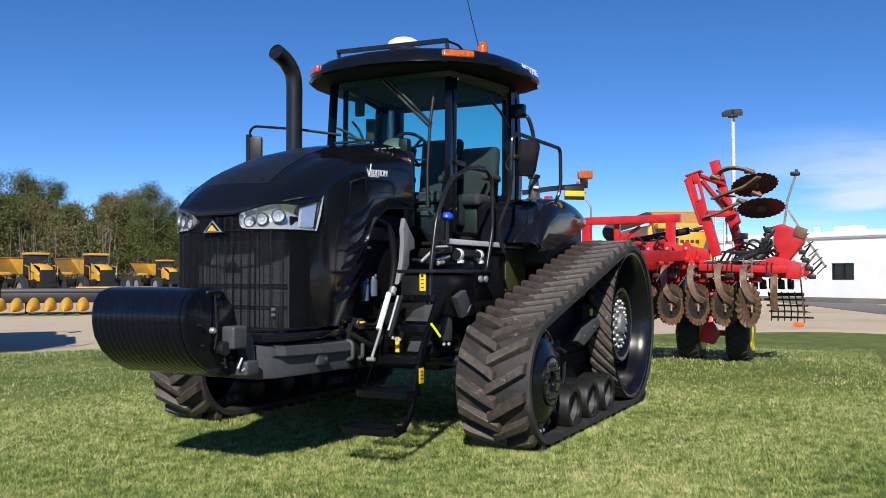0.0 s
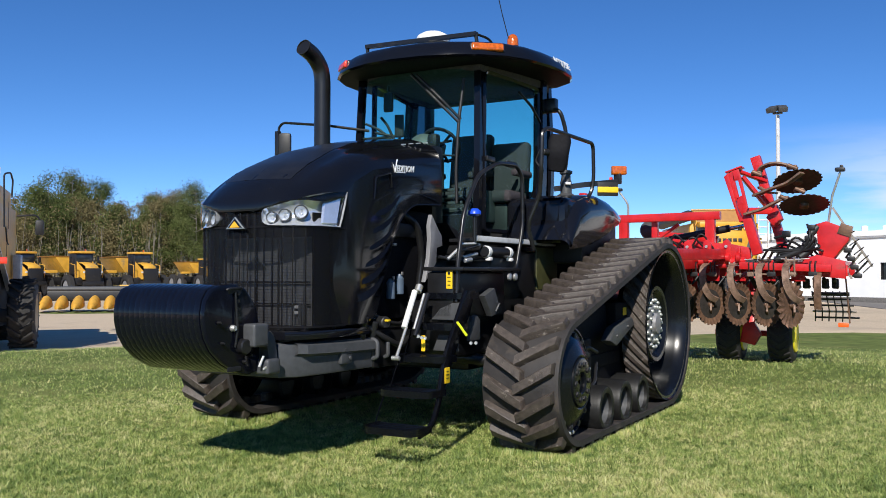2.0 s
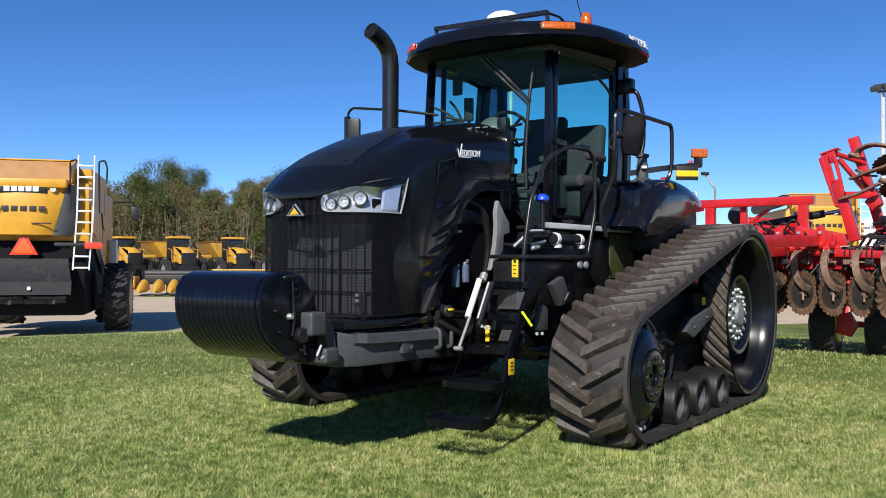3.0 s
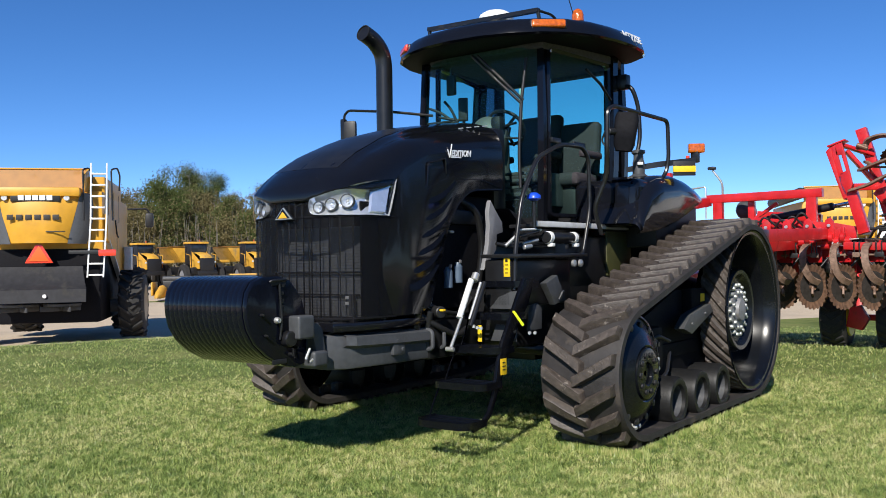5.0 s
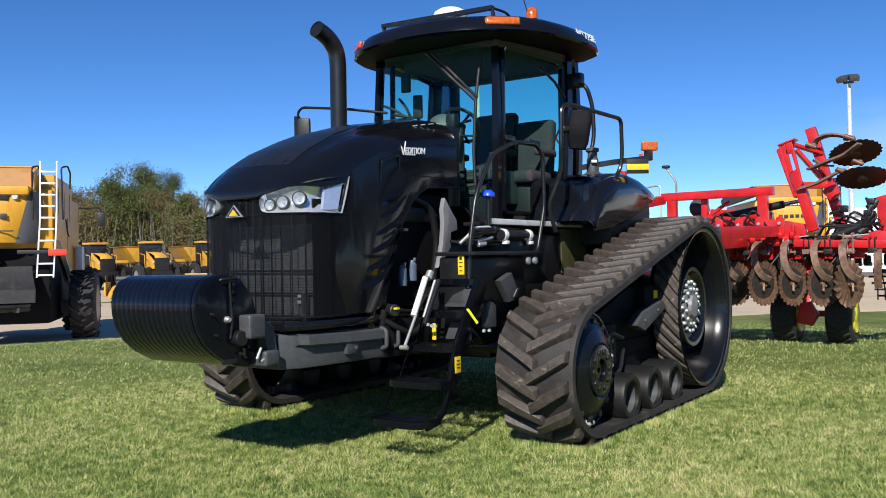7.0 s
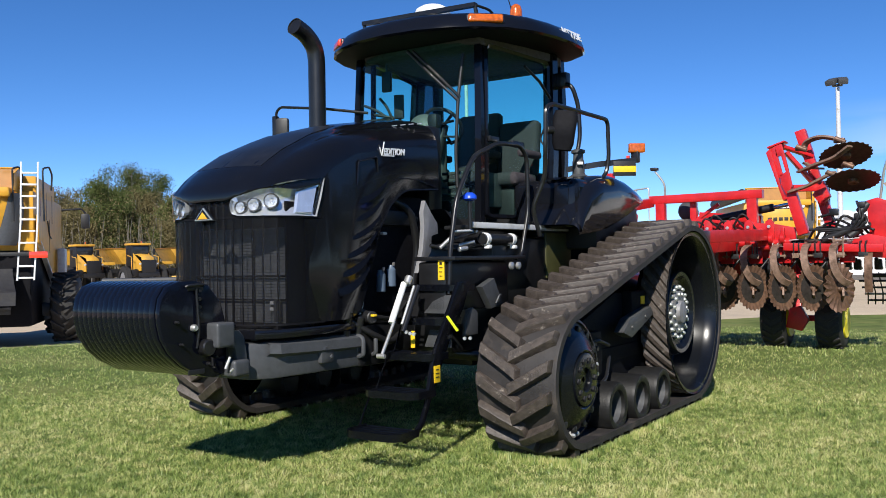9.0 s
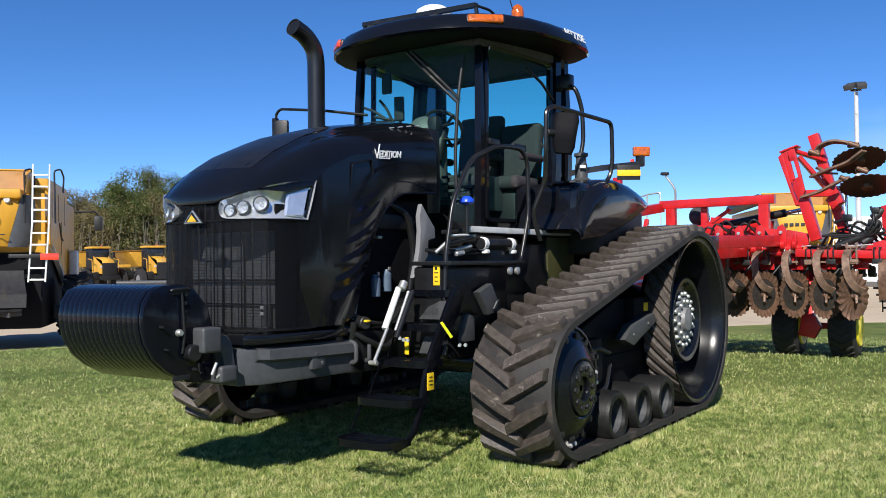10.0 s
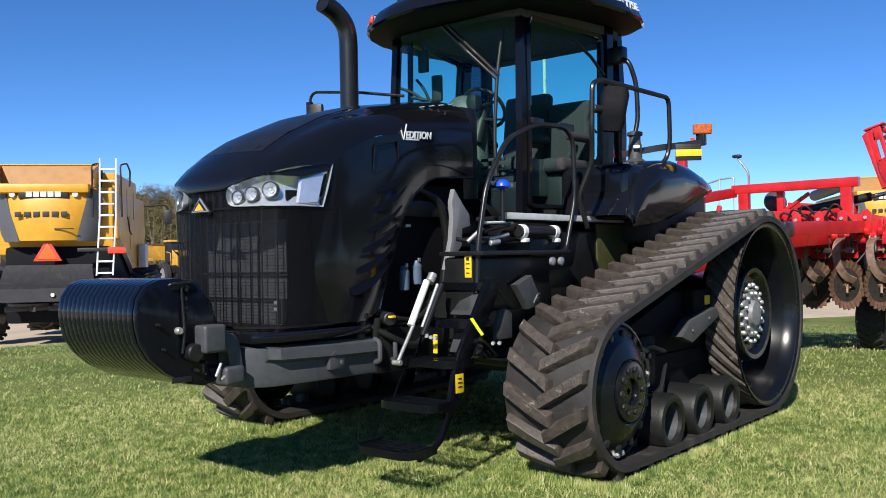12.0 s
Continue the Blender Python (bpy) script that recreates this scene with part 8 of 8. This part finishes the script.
slim = solid("flag_pole", bm, SILVER, "slim pale bare metal pole standing behind the tractor", "pole")


# woods
BARK = material("tree_bark", (0.165, 0.15, 0.125), 0.9, vary=0.3, grain=3, bump=0.3, bump_scale=8)


def leaf_material(name, a, b, c):
    m = bpy.data.materials.new(name)
    m.use_nodes = True
    n, l = m.node_tree.nodes, m.node_tree.links
    n.remove(n["Principled BSDF"])
    geo = n.new("ShaderNodeNewGeometry")
    info = n.new("ShaderNodeObjectInfo")
    add = n.new("ShaderNodeMath")
    add.operation = "MULTIPLY_ADD"
    l.new(geo.outputs["Random Per Island"], add.inputs[0])
    add.inputs[1].default_value = 0.7
    mul = n.new("ShaderNodeMath")
    mul.operation = "MULTIPLY"
    mul.inputs[1].default_value = 0.3
    l.new(info.outputs["Random"], mul.inputs[0])
    l.new(mul.outputs[0], add.inputs[2])
    ramp = n.new("ShaderNodeValToRGB")
    e = ramp.color_ramp.elements
    e[0].color, e[1].color = (*a, 1), (*c, 1)
    ramp.color_ramp.elements.new(0.5).color = (*b, 1)
    l.new(add.outputs[0], ramp.inputs[0])
    d = n.new("ShaderNodeBsdfDiffuse")
    t = n.new("ShaderNodeBsdfTranslucent")
    for s in (d, t):
        l.new(ramp.outputs[0], s.inputs[0])
    x = n.new("ShaderNodeMixShader")
    x.inputs[0].default_value = 0.3
    l.new(d.outputs[0], x.inputs[1])
    l.new(t.outputs[0], x.inputs[2])
    l.new(x.outputs[0], n["Material Output"].inputs[0])
    return m


LEAF_G = leaf_material("leaf_green", (0.065, 0.092, 0.030), (0.115, 0.142, 0.05), (0.19, 0.20, 0.08))
LEAF_B = leaf_material("leaf_autumn", (0.125, 0.108, 0.048), (0.19, 0.163, 0.078), (0.27, 0.225, 0.125))


def quads_mesh(name, centres, size, mat, r):
    n = len(centres)
    c = np.asarray(centres)
    a = r.normal(size=(n, 3))
    a /= np.linalg.norm(a, axis=1)[:, None]
    b = np.cross(a, r.normal(size=(n, 3)))
    b /= np.linalg.norm(b, axis=1)[:, None]
    s = size * r.uniform(0.6, 1.4, (n, 1))
    v = np.stack([c - a * s, c + b * s * 0.6, c + a * s, c - b * s * 0.6], 1)
    me = bpy.data.meshes.new(name)
    me.from_pydata(v.reshape(-1, 3).tolist(), [], np.arange(4 * n).reshape(-1, 4).tolist())
    me.materials.append(mat)
    return me


def tree_meshes(seed, H, spread, leaves, mat, bare):
    """A tapered trunk with limbs, and a crown of small leaves gathered round the limb ends."""
    r = np.random.RandomState(seed)
    bm = B()
    bend = r.uniform(-0.4, 0.4, 2)
    top = Vector((bend[0], bend[1], H * 0.9))
    bm_tube(bm, [(0, 0, -0.6), (bend[0] * 0.3, bend[1] * 0.3, H * 0.35), tuple(top)], 0.2, 7, 0.5, radii=[0.22, 0.2, 0.18, 0.15, 0.12, 0.08, 0.04])
    ends = []
    for k in range(22):
        t = r.uniform(0.25 if not bare else 0.4, 0.97)
        z = H * 0.9 * t
        a = r.uniform(0, 2 * math.pi)
        L = spread * (1.15 - t * 0.75) * r.uniform(0.6, 1.1)
        p0 = Vector((bend[0] * t, bend[1] * t, z))
        p1 = p0 + Vector((math.cos(a) * L, math.sin(a) * L, L * r.uniform(0.35, 1.0)))
        pm = p0.lerp(p1, 0.5) + Vector((0, 0, -0.1 * L))
        bm_tube(bm, [tuple(p0), tuple(pm), tuple(p1)], 0.06, 5, 0.3, radii=[0.07, 0.06, 0.045, 0.03, 0.02])
        ends += [p1, pm.lerp(p1, 0.5)]
    ends.append(top + Vector((0, 0, H * 0.05)))
    trunk = mesh_of("trunk", bm, BARK, 60)
    cs = []
    for e in ends:
        k = max(3, int(3.4 * leaves / len(ends) * r.uniform(0.4, 1.6)))
        cs.append(np.array(e) + r.normal(size=(k, 3)) * np.array([0.52, 0.52, 0.42]) * (spread / 3.2))
    crown = quads_mesh("crown", np.concatenate(cs), 0.095, mat, r)
    return trunk, crown


KINDS = [tree_meshes(11, 13.5, 3.4, 4200, LEAF_G, False), tree_meshes(12, 12.0, 2.8, 3400, LEAF_B, True), tree_meshes(13, 10.5, 2.6, 3600, LEAF_B, False),
         tree_meshes(14, 15.5, 3.6, 4500, LEAF_G, False), tree_meshes(15, 11.5, 2.5, 2400, LEAF_B, True), tree_meshes(16, 9.0, 2.8, 2800, LEAF_G, False)]


def tree(kind, x, y, s, yaw):
    t = thing("tree", ("green-leaved autumn tree at the yard's edge", "thin half-bare tree in autumn colour", "brown-leaved tree in autumn colour", "tall green tree turning in autumn", "thin nearly bare tree in autumn", "low bushy green tree among brush")[kind], "tree", "edge of the woods")
    for nm, me in zip(("trunk", "crown"), KINDS[kind]):
        ob = new(nm, me)
        ob.parent = t
    t.matrix_world = Matrix.Translation((x, y, -0.5)) @ pose(0, 0, 0, 0, 0, yaw) @ Matrix.Diagonal((s, s, s, 1))
    return t


rt = random.Random(5)
# by bearing: skyline shape of the woods, angles left of the y axis
for k in range(130):
    a = 41.5 + 33 * (k % 65) / 65 + rt.uniform(-0.35, 0.35)
    d = rt.uniform(118, 128) if k < 65 else rt.uniform(132, 150)
    sky_h = 1.02 + 0.10 * math.sin(a * 1.1) + 0.06 * math.sin(a * 2.9 + 1)
    kind = rt.choice([1, 2, 4, 4, 1, 2, 5, 0])
    s = sky_h * rt.uniform(0.85, 1.1) * d / 130
    p = out(-math.sin(radians(a)), math.cos(radians(a)), d)
    tree(kind, p.x, p.y, s, rt.uniform(0, 360))
for a, kind, s, d in ((45.6, 3, 0.88, 112), (46.6, 0, 0.92, 116), (44.6, 0, 0.86, 114), (43.4, 3, 0.84, 114), (52.8, 3, 1.1, 135), (53.6, 0, 1.15, 138), (51.6, 3, 1.05, 138), (54.6, 0, 1.12, 135), (50.2, 5, 1.2, 122), (61.5, 3, 0.95, 140), (63.0, 0, 1.0, 140), (64.2, 3, 0.92, 140), (47.8, 5, 1.0, 118), (57, 5, 1.0, 124), (60, 2, 1.05, 128)):
    p = out(-math.sin(radians(a)), math.cos(radians(a)), d)
    tree(kind, p.x, p.y, s, a * 50)
# unseen trees right of the lawn, added to darken reflections in hood and fender
for k in range(44):
    a = radians(28 + 92 * (k % 22) / 22 + rt.uniform(-1, 1))
    d = rt.uniform(56, 60) if k < 22 else rt.uniform(64, 70)
    tree(rt.choice([0, 3, 2, 5, 3]), 2 + d * math.sin(a), 6 + d * math.cos(a), rt.uniform(0.8, 1.0), rt.uniform(0, 360))
r_ = np.random.RandomState(9)
cs = []
for k in range(1500):
    a = radians(r_.uniform(38, 78))
    d = r_.uniform(114, 150)
    p = out(-math.sin(a), math.cos(a), d)
    h = r_.uniform(1.0, 4.0) if k < 300 else r_.uniform(6.5, 11.5)
    cs.append(np.array((p.x, p.y, -0.3)) + r_.normal(size=(130, 3)) * np.array([1.4, 1.4, 0.1]) + np.array([0, 0, 1]) * r_.uniform(0, h, (130, 1)))
tagged(new("undergrowth", quads_mesh("undergrowth", np.concatenate(cs), 0.13, LEAF_B, r_)), "brown-green brush along the edge of the woods", "undergrowth", kind="stuff")
bm = B()
for k in range(1100):
    a = radians(rt.uniform(39, 78))
    d = rt.uniform(113, 140)
    p = out(-math.sin(a), math.cos(a), d)
    h = rt.uniform(4.0, 8.5)
    bm_tube(bm, [(p.x, p.y, -0.6), (p.x + rt.uniform(-0.5, 0.5), p.y, h * 0.5), (p.x + rt.uniform(-0.9, 0.9), p.y, h)], 0.05, 5, 0, radii=[0.055, 0.04, 0.015])
solid("saplings", bm, BARK, "thin bare sapling trunks in the woods", "saplings", kind="stuff")
